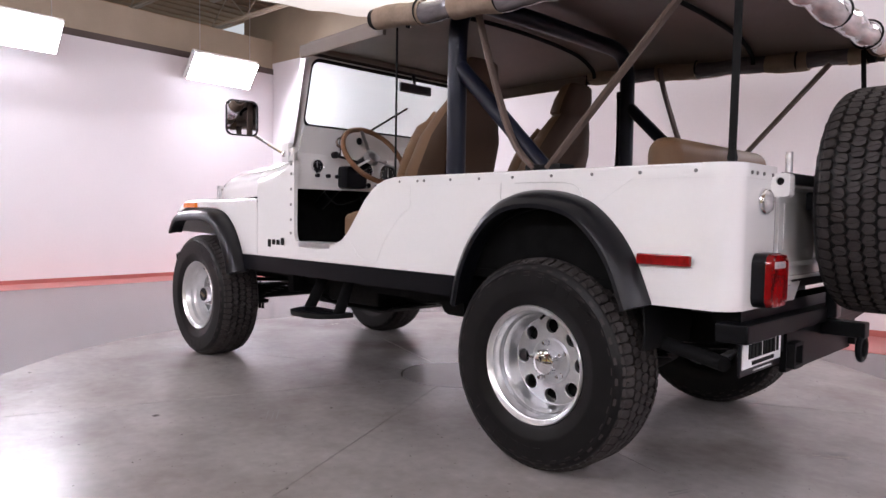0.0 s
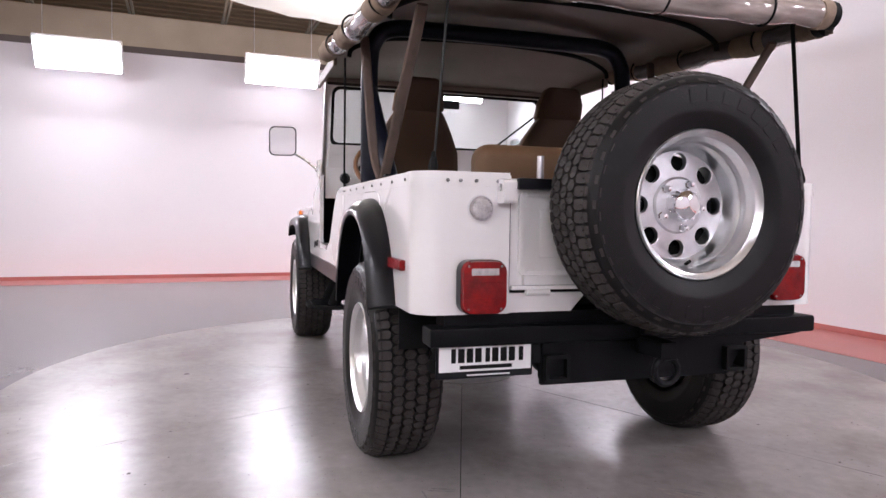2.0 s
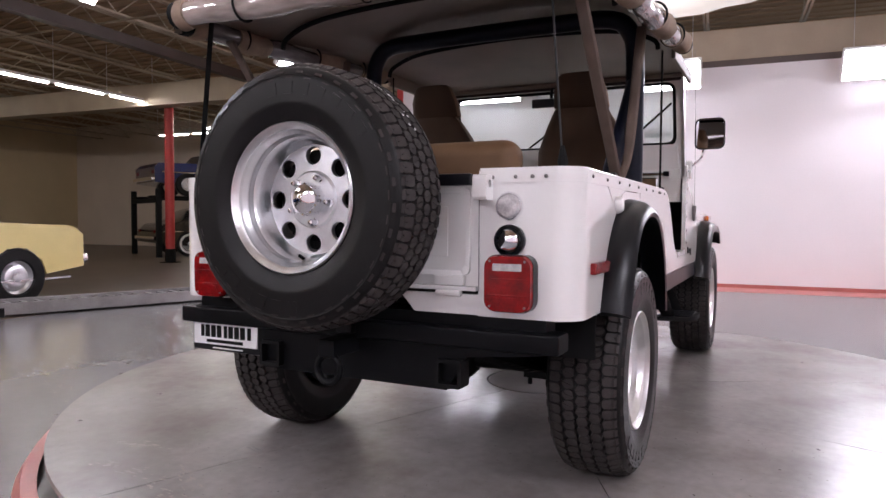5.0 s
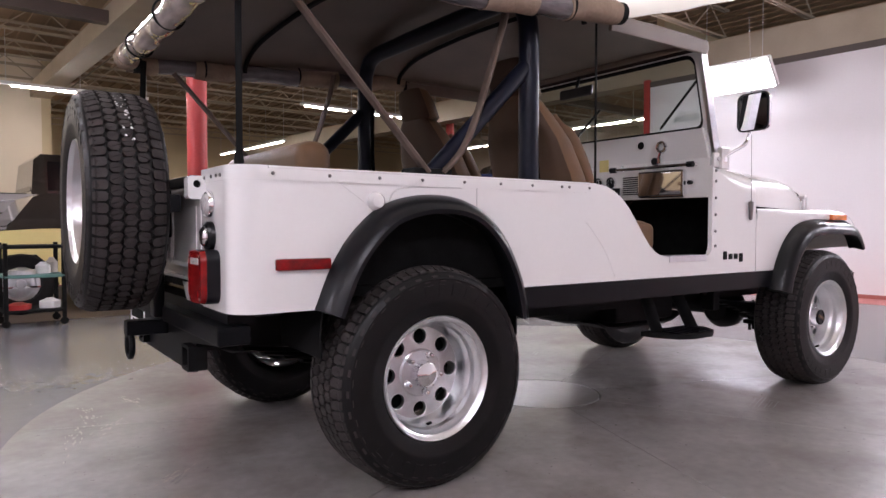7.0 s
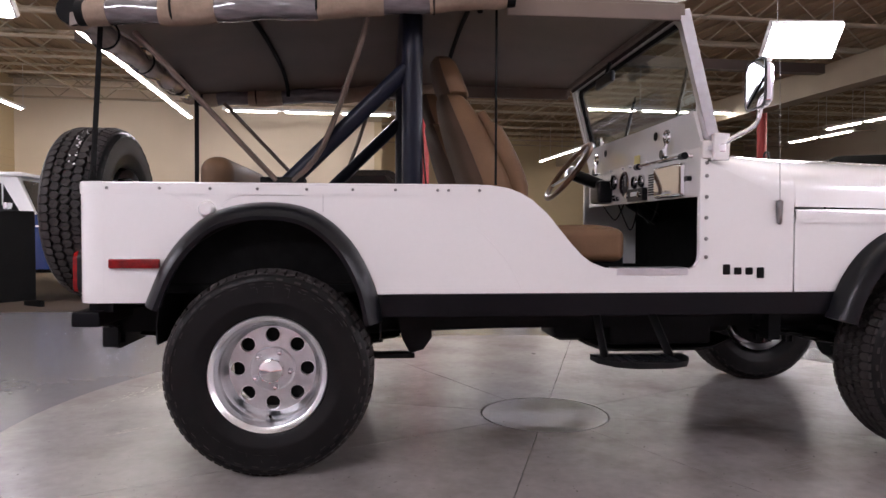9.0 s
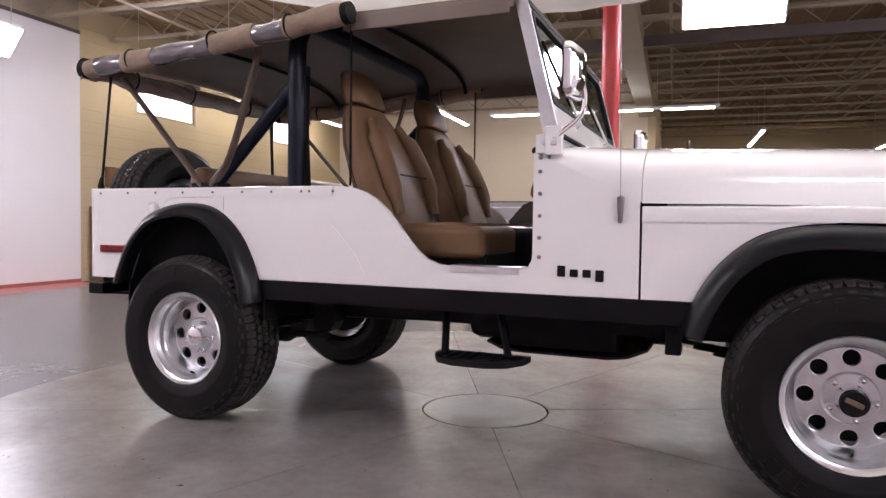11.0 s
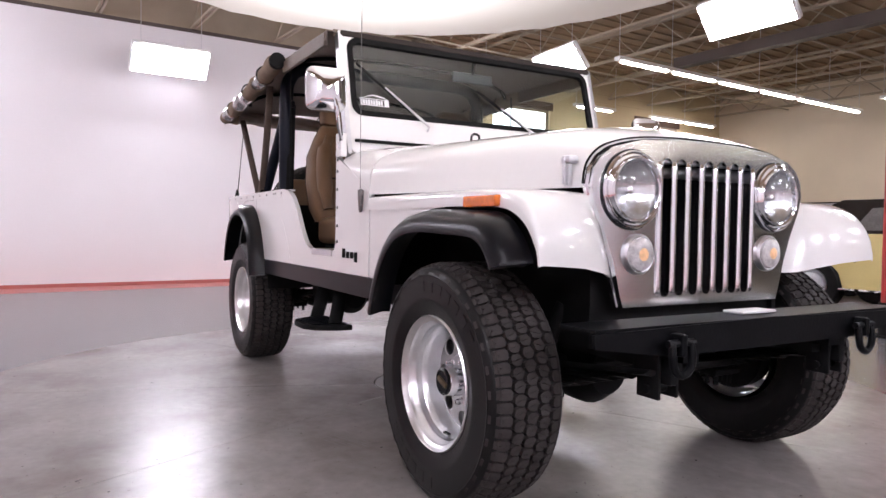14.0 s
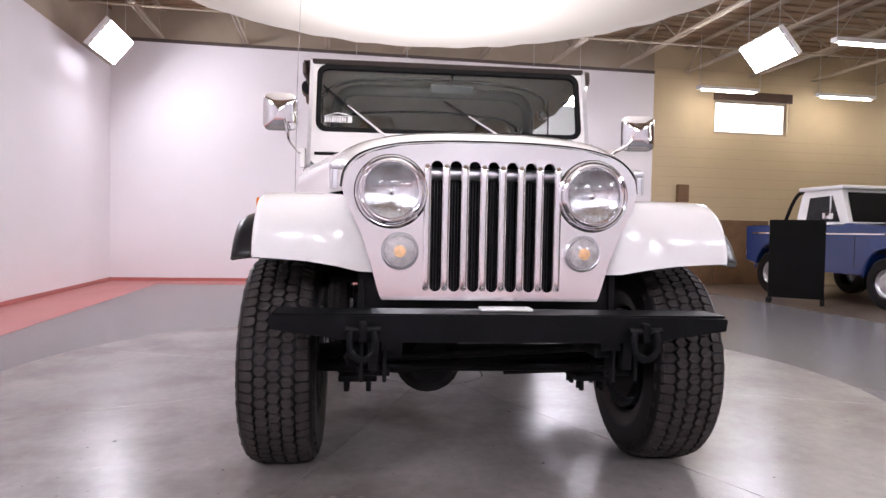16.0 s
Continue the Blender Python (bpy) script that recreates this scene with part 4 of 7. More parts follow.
part("tyre_carrier", bm, BLACKTRIM, CAR, "black spare wheel carrier")
part("carrier_pin", cyl(B(), (-2.0, 0.36, 1.045), (-2.0, 0.36, 1.115), 0.011, n=12), BRUSHED, CAR)

# lamps at the rear
for s, zo in ((1, 0.0), (-1, 0.016)):
    yc, zc = (0.555 if s > 0 else -0.565), 0.715 + zo
    bm = B()
    slab(bm, rrect(yc, zc, 0.145, 0.163, 0.034), [], 0.042, lambda a, b, c: (-1.994 - c, a, b))
    housing = part("tail_lamp", bm, BLACKTRIM, CAR, "square tail lamp", bevel=0.003)
    bm = B()
    slab(bm, rrect(yc, zc, 0.143, 0.161, 0.033, 8), [], 0.020, lambda a, b, c: (-2.033 - c, yc + (a - yc) * (1 - 2.2 * c), zc + (b - zc) * (1 - 2.2 * c)))
    part("lens", bm, REDLENS, housing, "red ribbed lens", bevel=0.009)
    for q in (-0.034, 0.012):
        part("lens_rib", box(B(), -2.0545, -2.0515, yc - 0.06, yc + 0.06, zc + q, zc + q + 0.004, bev=0.001), REDLENS, housing)
    part("reflex", box(B(), -2.0535, -2.0512, yc - 0.034, yc + 0.034, zc - 0.068, zc - 0.038, bev=0.001), REDLENS, housing, "red reflex block")
    part("reverse_window", box(B(), -2.0545, -2.048, yc - 0.044, yc + 0.044, zc + 0.036, zc + 0.058, bev=0.003), CLEARLENS, housing)
    for a in (-1, 1):
        for b in (-1, 1):
            part("screw", lathe(B(), [(0.0042, 0), (0.003, 0.003), (0, 0.003)], 8, Matrix.Translation((-2.0525, yc + a * 0.052, zc + b * 0.064)) @ pose(0, 0, 0, 0, -90)), GUNMETAL, housing)
    y = 0.556 if s > 0 else -0.552
    lamp = part("reverse_lamp", lathe(B(), [(0.041, 0), (0.041, 0.010), (0.037, 0.016), (0.034, 0.012)], 28, Matrix.Translation((-1.998, y, 0.95)) @ pose(0, 0, 0, 0, -90)), CHROME, CAR)
    part("lens", lathe(B(), [(0.036, 0.01), (0.030, 0.022), (0.012, 0.028), (0.0, 0.029)], 28, Matrix.Translation((-1.998, y, 0.95)) @ pose(0, 0, 0, 0, -90)), CLEARLENS, lamp, "clear ribbed lens")
lock = part("fuel_cap", lathe(B(), [(0.046, 0), (0.046, 0.014), (0.036, 0.02), (0.034, 0.01)], 28, Matrix.Translation((-1.998, -0.555, 0.852)) @ pose(0, 0, 0, 0, -90)), BLACKTRIM, CAR, "black ring of the filler neck")
part("cap", lathe(B(), [(0.032, 0.008), (0.031, 0.026), (0.022, 0.032), (0.0, 0.034)], 24, Matrix.Translation((-1.998, -0.555, 0.852)) @ pose(0, 0, 0, 0, -90)), CHROME, lock)


# wheel arch flares
def flare(path, s, name="wheel_flare", lip=0.065, out=0.085):
    bm = B()
    loops = []
    cx = sum(p[0] for p in path) / len(path)
    for i, p in enumerate(path):
        a, b = path[max(i - 1, 0)], path[min(i + 1, len(path) - 1)]
        d = Vector((b[0] - a[0], b[1] - a[1])).normalized()
        n = Vector((d.y, -d.x))
        if n.dot(Vector((cx - p[0], HUB - p[1]))) < 0:
            n = -n
        sec = ((W - 0.01, 0.0), (W + 0.012, 0.0), (W + 0.05, 0.012), (W + out - 0.01, 0.032), (W + out, lip - 0.015), (W + out - 0.004, lip), (W + out - 0.014, lip - 0.004), (W + 0.02, 0.045), (W - 0.01, 0.05))
        loops.append([(p[0] + n.x * q, s * y, p[1] + n.y * q) for y, q in sec])
    rings(bm, loops)
    return part(name, bm, BLACKTRIM, CAR, "black plastic wheel flare", smooth=40)


rear_path = smooth_line([Vector((x, z, 0)) for x, z in ((-1.75, 0.63), (-1.69, 0.77), (-1.61, 0.878), (-1.50, 0.958), (-1.333, 0.99), (-1.165, 0.963), (-1.03, 0.855), (-0.945, 0.70), (-0.912, 0.56))], 4)
front_path = smooth_line([Vector((x, z, 0)) for x, z in ((0.812, 0.555), (0.85, 0.66), (0.925, 0.78), (1.025, 0.866), (1.13, 0.905), (1.26, 0.917), (1.44, 0.912), (1.60, 0.902), (1.685, 0.855), (1.735, 0.79), (1.745, 0.768))], 4)
for s in (-1, 1):
    flare([(p.x, p.y) for p in rear_path], s)
    flare([(p.x, p.y) for p in front_path], s, lip=0.075)
    # inner wheel house
    bm = B()
    shell(bm, [[(x, s * y, z) for x, z in arc(-AX, 0.53, 0.40, 0.40, -8, 188, 20)] for y in (W - 0.02, 0.42)], 0.006)
    part("wheel_house", bm, CHASSIS, CAR)
    bm = B()
    slab(bm, circle(-AX, 0.53, 0.40, 28), [], 0.006, lambda a, b, c: (a, s * (0.42 - c), max(b, 0.5)))
    part("wheel_house", bm, CHASSIS, CAR)


# front fenders
def hood_w(x):
    t = (x - 0.672) / (1.64 - 0.672)
    return W * (1 - t) + 0.488 * t


def grille_half(z):
    return float(np.interp(z, [0.62, 0.66, 0.76, 0.86, 0.93, 0.985], [0.36, 0.372, 0.40, 0.44, 0.475, 0.49]))


fpath = [(1.05, 0.968), (1.25, 0.970), (1.45, 0.968), (1.60, 0.962), (1.66, 0.95), (1.71, 0.925), (1.75, 0.885), (1.772, 0.84), (1.780, 0.79), (1.781, 0.762)]
fline = smooth_line([Vector((0.68, 0.968, 0))] + [Vector((a, b, 0)) for a, b in fpath], 4)
for s in (-1, 1):
    bm = B()
    grid = []
    for p in fline:
        nose = min(max((p.x - 1.60) / 0.1, 0.0), 1.0)
        down = max(0.0, (0.86 - p.y) / 0.11) if p.x > 1.7 else 0.0
        inner = min(hood_w(p.x) - 0.03, 0.70) * (1 - nose) + (grille_half(p.y) - 0.005) * nose
        row = []
        for q, dz, back, dip in ((0.0, 0.0, 1.0, 0.055), (0.12, 0.003, 0.62, 0.05), (0.3, 0.005, 0.30, 0.03), (0.55, 0.005, 0.10, 0.012), (0.8, 0.004, 0.02, 0.004), (0.955, 0.001, 0.0, 0.0), (0.99, -0.007, 0.0, 0.0), (1.0, -0.022, 0.0, 0.0), (1.0, -0.046, 0.0, 0.0)):
            row.append((p.x - max(0.0, p.x - 1.648) * back, s * (inner + (W - inner) * q), p.y + dz * (1 - min(down, 1.0)) - dip * down))
        grid.append(row)
    shell(bm, grid, 0.004 * s)
    part("front_fender", bm, WHITE, CAR, smooth=45)
    bm = B()
    low = [(p.x, p.y + 0.004) for p in front_path if p.x < 1.3 and p.y > 0.665]
    slab(bm, [(0.68, 0.655), (0.68, 0.952), (1.3, 0.95)] + low[::-1] + [(0.848, 0.655)], [], 0.012, side_put(s, 0.002))
    part("fender_skirt", bm, WHITE, CAR, smooth=30, bevel=0.003)
    lamp = part("turn_lamp", box(B(), 1.43, 1.605, s * (W - 0.01), s * (W + 0.022), 0.918, 0.952, bev=0.006), AMBER, CAR, "amber side turn lamp")
    part("inner_fender", box(B(), 0.7, 1.62, s * 0.42, s * 0.44, 0.5, 0.96), CHASSIS, CAR)
    # hood latch
    bm = box(B(), 1.592, 1.616, s * 0.512, s * 0.528, 0.985, 1.05, bev=0.004)
    box(bm, 1.585, 1.625, s * 0.495, s * 0.535, 1.05, 1.075, bev=0.008)
    cyl(bm, (1.604, s * 0.536, 0.99), (1.604, s * 0.536, 1.07), 0.005, n=8)
    part("hood_latch", bm, BRUSHED, CAR, "bright hood latch")


# hood and cowl
def hood_section(x, w, zt, zb, p, bulge=0.0):
    """Upright sides, rounded shoulders and a gently crowned top; squarer for a larger p."""
    half = []
    for k in range(19):
        t = radians(90 * k / 18)
        a, b = math.cos(t) ** (2 / p), math.sin(t) ** (2 / p)
        half.append((x, w * a, zb + (zt - zb) * b + 0.010 * (1 - a * a) + bulge * math.exp(-(w * a / 0.17) ** 4)))
    return half + [(q[0], -q[1], q[2]) for q in half[:-1][::-1]]


bm = B()
grid = []
for x in [0.6785, 0.70, 0.78, 0.88, 1.0, 1.15, 1.3, 1.42, 1.52, 1.58, 1.615, 1.638, 1.650]:
    t = (x - 0.6785) / 0.97
    fall = 0.054 * max(0, (x - 1.44) / 0.21) ** 2
    grid.append(hood_section(x, hood_w(x), 1.208 - 0.016 * t - fall, 0.985 - 0.004 * t, 3.6, 0.010 * (1 - max(0, t - 0.45) / 0.55)))
shell(bm, grid, 0.006)
hood = part("hood", bm, WHITE, CAR, smooth=50)
bm = B()
shell(bm, [hood_section(x, W - 0.001, 1.208 + 0.012 * (0.6765 - x), 0.99, 3.6 + 2.6 * ((0.6765 - x) / 0.3) ** 1.5, 0.010) for x in (0.352, 0.40, 0.46, 0.52, 0.58, 0.63, 0.66, 0.6765)], 0.006)
part("cowl", bm, WHITE, CAR, smooth=50)
part("hood_edge", tube(B(), [(q[0] + 0.006, q[1] * 0.985, q[2] - 0.008) for q in grid[-1][2:-2]], 0.005, 6), BLACK, CAR, "black rubber edge under the hood")
part("hood_loop", tube(B(), smooth_line([(0.80, 0.03, 1.20), (0.80, 0.03, 1.238), (0.80, 0.0, 1.248), (0.80, -0.03, 1.238), (0.80, -0.03, 1.20)], 4), 0.006, 8), BLACK, CAR)
part("engine_bay", box(B(), 0.66, 1.60, -0.42, 0.42, 0.55, 0.95), CHASSIS, CAR, "dark engine bay filling")

part("hood_loop", tube(B(), smooth_line([(0.80, -0.36, 1.17), (0.80, -0.36, 1.235), (0.80, -0.325, 1.235), (0.80, -0.325, 1.17)], 3), 0.005, 8), BLACKTRIM, CAR, "small dark wire loop on the hood")

# grille with seven slots
def grille_edge():
    pts = [(-0.36, 0.625), (0.36, 0.625), (0.372, 0.66), (0.40, 0.76), (0.44, 0.86), (0.475, 0.93), (0.49, 0.985)]
    top = [(0.482, 1.034), (0.458, 1.070), (0.41, 1.102), (0.30, 1.129), (0.15, 1.140), (0.0, 1.142)]
    pts += top + [(-a, b) for a, b in top[:-1][::-1]]
    return pts + [(-0.49, 0.985), (-0.475, 0.93), (-0.44, 0.86), (-0.40, 0.76), (-0.372, 0.66)]


slots = [rrect(-0.1875 + 0.0625 * k, 0.868, 0.040, 0.43, 0.0199, 6) for k in range(7)]
heads = [circle(s * 0.335, 0.978, 0.102, 36) for s in (-1, 1)]
bm = B()
slab(bm, grille_edge(), slots + heads, 0.03, lambda a, b, c: (1.645 + c, a, b))
GR = part("grille", bm, POLISHED, CAR, "polished seven-slot grille", smooth=25)
bm = B()
slab(bm, [(a * 1.012, 0.63 + (b - 0.63) * 1.008) for a, b in grille_edge()], [[(a * 0.985, 0.632 + (b - 0.63) * 0.988) for a, b in grille_edge()]], 0.012, lambda a, b, c: (1.640 + c, a, b))
part("grille_trim", bm, CHROME, GR, "bright trim round the grille")
seal = [(a * 1.02, 0.63 + (b - 0.63) * 1.018) for a, b in grille_edge() if b > 0.97]
part("hood_seal", tube(B(), smooth_line([(1.646, a, b) for a, b in seal], 3), 0.0036, 8), BLACK, GR, "black rubber seal between the hood and the grille")
for k in range(7):
    y = -0.1875 + 0.0625 * k
    bm = B()
    slab(bm, rrect(y, 0.868, 0.043, 0.433, 0.0214, 6), [rrect(y, 0.868, 0.038, 0.428, 0.0189, 6)], 0.033, lambda a, b, c: (1.644 + c, a, b))
    part("slot_trim", bm, CHROME, GR, "bright slot edge")
for k in range(8):
    y = -0.21875 + 0.0625 * k
    line = smooth_line([(1.666, y, 0.655), (1.675, y, 0.663), (1.678, y, 0.69), (1.678, y, 0.85), (1.678, y, 1.02), (1.676, y, 1.06), (1.668, y, 1.078)], 3)
    part("grille_bar", tube(B(), line, [0.003, 0.0055, 0.008] + [0.0102] * 13 + [0.008, 0.0055, 0.003], 14, flat=0.5), POLISHED, GR, "bright rounded bar")
bm = B()
for k in range(42):
    y = -0.21 + k * 0.01
    box(bm, 1.615, 1.622, y, y + 0.004, 0.64, 1.03)
part("radiator", bm, BLACKTRIM, GR, "dark radiator fins", smooth=0)
part("radiator_back", box(B(), 1.60, 1.614, -0.28, 0.28, 0.63, 1.09), BLACK, GR)
part("radiator_top", cyl(B(), (1.612, -0.22, 1.045), (1.612, 0.22, 1.045), 0.022, n=12), BRUSHED, GR)
for s in (-1, 1):
    m = Matrix.Translation((1.672, s * 0.335, 0.978)) @ pose(0, 0, 0, 0, 90)
    hl = part("headlamp", lathe(B(), [(0.116, -0.002), (0.119, 0.008), (0.117, 0.015), (0.113, 0.018), (0.109, 0.016), (0.107, 0.0175), (0.104, 0.024), (0.099, 0.027), (0.0955, 0.025), (0.0945, 0.0235), (0.0925, 0.0265), (0.0895, 0.016), (0.0875, 0.012)], 48, m), BRIGHTRIM, CAR, "round headlamp with a broad bright bezel")
    part("outer_ring", lathe(B(), [(0.1195, -0.002), (0.1215, 0.004), (0.1205, 0.008), (0.1185, 0.008)], 48, m), BLACKTRIM, hl, "dark outer edge")
    part("inner_ring", lathe(B(), [(0.0925, 0.0265), (0.0905, 0.030), (0.088, 0.029), (0.0865, 0.018)], 48, m), CHROME, hl, "chrome inner ring")
    part("groove", lathe(B(), [(0.1092, 0.0165), (0.108, 0.0160), (0.1068, 0.0180)], 48, m), BLACK, hl, "dark groove of the bezel")
    part("reflector", lathe(B(), [(0.0875, 0.014), (0.075, 0.004), (0.055, -0.008), (0.03, -0.016), (0.0, -0.019)], 40, m), REFLECTOR, hl)
    part("lens", lathe(B(), [(0.0875, 0.018), (0.07, 0.027), (0.045, 0.034), (0.02, 0.037), (0.0, 0.038)], 40, m), CLEAR, hl, "clear bowed glass")
    for k in range(9):
        y = -0.064 + 0.016 * k
        h = math.sqrt(0.083 ** 2 - y * y)
        part("flute", tube(B(), [m @ Vector((q * h, y, 0.0125 + 0.0255 * (1 - (y * y + q * q * h * h) / 0.0077))) for q in (-0.95, -0.6, -0.3, 0.0, 0.3, 0.6, 0.95)], 0.0011, 6), CLEAR, hl, "raised flute of the lens")
    part("bulb_shield", lathe(B(), [(0.014, -0.016), (0.012, 0.0), (0.0, 0.003)], 20, m), REFLECTOR, hl)
    m = Matrix.Translation((1.676, s * 0.305, 0.785)) @ pose(0, 0, 0, 0, 90)
    pk = part("park_lamp", lathe(B(), [(0.062, -0.002), (0.062, 0.006), (0.056, 0.012), (0.052, 0.010)], 36, m), BRUSHED, CAR, "round front park lamp")
    part("lens", lathe(B(), [(0.053, 0.008), (0.048, 0.018), (0.03, 0.025), (0.0, 0.028)], 36, m), CLEARLENS, pk, "clear ribbed lens")
    # The bulb's soft glow, painted as an amber disc on the lens face.
    part("bulb", lathe(B(), [(0.022, 0.0255), (0.014, 0.0275), (0.0, 0.0285)], 16, m), PARKGLOW, pk, "pale amber bulb glow painted on the lens")

# bumpers
bm = B()
half = [(0.0, 0.525), (0.42, 0.525), (0.685, 0.563), (0.69, 0.599), (0.0, 0.610)]
outl = half + [(-a, b) for a, b in half[::-1][1:-1]]
slab(bm, [(a + 0.005, b) for a, b in outl], [], 0.010, lambda a, b, c: (1.905 + c, a, b))
slab(bm, rrect(0.005, 1.84, 1.37, 0.14, 0.01, 2), [], 0.008, lambda a, b, c: (b, a, 0.601 + c))
FB = part("front_bumper", bm, STEELBLACK, CAR, "black steel front bumper", bevel=0.003)
for s in (-1, 1):
    y = 0.003 + s * 0.418
    bm = box(B(), 1.915, 1.96, y - 0.012, y + 0.012, 0.53, 0.59, bev=0.008)
    part("shackle_mount", bm, STEELBLACK, FB)
    part("bumper_bracket", box(B(), 1.75, 1.905, s * 0.30, s * 0.36, 0.50, 0.60), STEELBLACK, FB)
    loop = smooth_line([(1.945, y - 0.032, 0.565), (1.95, y - 0.036, 0.535), (1.952, y - 0.03, 0.50), (1.952, y, 0.482), (1.952, y + 0.03, 0.50), (1.95, y + 0.036, 0.535), (1.945, y + 0.032, 0.565)], 4)
    bm = tube(B(), loop, 0.011, 10)
    cyl(bm, (1.945, y - 0.05, 0.566), (1.945, y + 0.05, 0.566), 0.010, n=10)
    part("shackle", bm, STEELBLACK, FB, "black bow shackle")
    bm = box(B(), 1.80, 1.88, s * 0.345, s * 0.357, 0.40, 0.53, bev=0.004)
    box(bm, 1.80, 1.88, s * 0.413, s * 0.425, 0.40, 0.53, bev=0.004)
    cyl(bm, (1.84, s * 0.335, 0.425), (1.84, s * 0.435, 0.425), 0.014, n=8)
    part("spring_hanger", bm, CHASSIS, FB, "black spring hanger with a bolt")
    part("frame_horn", box(B(), 1.76, 1.90, s * 0.37, s * 0.40, 0.44, 0.56, bev=0.006), CHASSIS, FB)
part("number_bracket", box(B(), 1.79, 1.86, -0.06, 0.10, 0.612, 0.620, bev=0.003), SIGNWHITE, FB, "small white bracket on the bumper")
bm = box(B(), -2.03, -1.93, -0.71, 0.715, 0.535, 0.592, bev=0.008)
slab(bm, [(-0.36, 0.40), (0.345, 0.40), (0.345, 0.56), (-0.69, 0.56), (-0.66, 0.53), (-0.42, 0.505)], [], 0.02, lambda a, b, c: (-2.01 + c, a, b))
box(bm, -1.985, -1.90, -0.66, 0.66, 0.585, 0.63)
RB = part("rear_bumper", bm, STEELBLACK, CAR, "black steel rear bumper with a drop plate", bevel=0.0)
loop = [(-2.135, -0.02 + 0.042 * math.cos(a), 0.455 + 0.042 * math.sin(a)) for a in [2 * math.pi * k / 20 for k in range(20)]]
bm = tube(B(), loop, 0.011, 8, closed=True)
box(bm, -2.15, -2.0, -0.05, 0.01, 0.49, 0.545, bev=0.006)
part("tow_ring", bm, STEELBLACK, RB, "black tow ring")
for y in (0.30, -0.375):
    bm = B()
    slab(bm, rrect(y, 0.455, 0.085, 0.085, 0.008, 2), [rrect(y, 0.455, 0.062, 0.062, 0.004, 2)], 0.06, lambda a, b, c: (-2.035 + c, a, b))
    part("receiver", bm, CHASSIS, RB, "open square steel receiver")
part("tail_pipe", tube(B(), [(-1.6, 0.58, 0.50), (-1.82, 0.62, 0.472), (-1.95, 0.68, 0.465)], 0.024, 12), CHASSIS, CAR, "dark tail pipe")
PL = part("plate_board", box(B(), -2.0970, -2.0870, 0.352, 0.668, 0.452, 0.612, bev=0.004), BLACKTRIM, CAR, "black plate board with a white plate")
part("plate", box(B(), -2.1020, -2.0970, 0.360, 0.660, 0.475, 0.556, bev=0.002), SIGNWHITE, PL, "white display plate")
for k in range(9):
    y = 0.388 + k * 0.0275
    part("plate_bar", box(B(), -2.1050, -2.1015, y, y + (0.020 if k % 4 else 0.014), 0.503, 0.546), BLACK, PL, "dark lettering bar")
part("plate_bar", box(B(), -2.1050, -2.1015, 0.425, 0.595, 0.483, 0.494), BLACK, PL, "dark lettering bar")
part("plate_bar", box(B(), -2.0995, -2.0965, 0.43, 0.57, 0.461, 0.465), SIGNWHITE, PL, "white lettering bar")
bm = B()
slab(bm, [(0.43, 0.567), (0.45, 0.578), (0.48, 0.588), (0.52, 0.592), (0.55, 0.582), (0.575, 0.572), (0.57, 0.566), (0.54, 0.577), (0.51, 0.584), (0.47, 0.578)], [], 0.003, lambda a, b, c: (-2.0970 - c, a, b))
part("plate_emblem", bm, SIGNWHITE, PL, "white curved emblem line")
for y in (0.41, 0.59):
    part("plate_screw", lathe(B(), [(0.006, 0), (0.004, 0.005), (0, 0.005)], 8, Matrix.Translation((-2.0970, y, 0.585)) @ pose(0, 0, 0, 0, -90)), CHROME, PL)

PL.matrix_basis = Matrix.Translation((0.098, 0.020, -0.020))

# windscreen frame in its sloping plane
def ws_put(d=0.0):
    """s runs up the slope from the hinge, c across it, forwards."""
    sx, sz = -0.2487, 0.9686

    def put(y, s, c):
        return (0.358 + sx * s + sz * (c + d), y, 1.165 + sz * s - sx * (c + d))
    return put


bm = B()
slab(bm, rrect(0, 0.29, 1.465, 0.58, 0.06), [rrect(0, 0.370, 1.39, 0.366, 0.05)], 0.035, ws_put())
WS = part("windscreen_frame", bm, WHITE, CAR, "white folding windscreen frame", bevel=0.006)
bm = B()
slab(bm, rrect(0, 0.370, 1.40, 0.376, 0.055), [rrect(0, 0.370, 1.35, 0.328, 0.04)], 0.022, ws_put(0.0185))
part("gasket", bm, BLACK, WS, "black rubber gasket")
bm = B()
slab(bm, rrect(0, 0.370, 1.365, 0.341, 0.045), [], 0.005, ws_put(0.024))
pane = part("glass", bm, GLASS, WS, "clear windscreen glass")
pane.visible_shadow = False
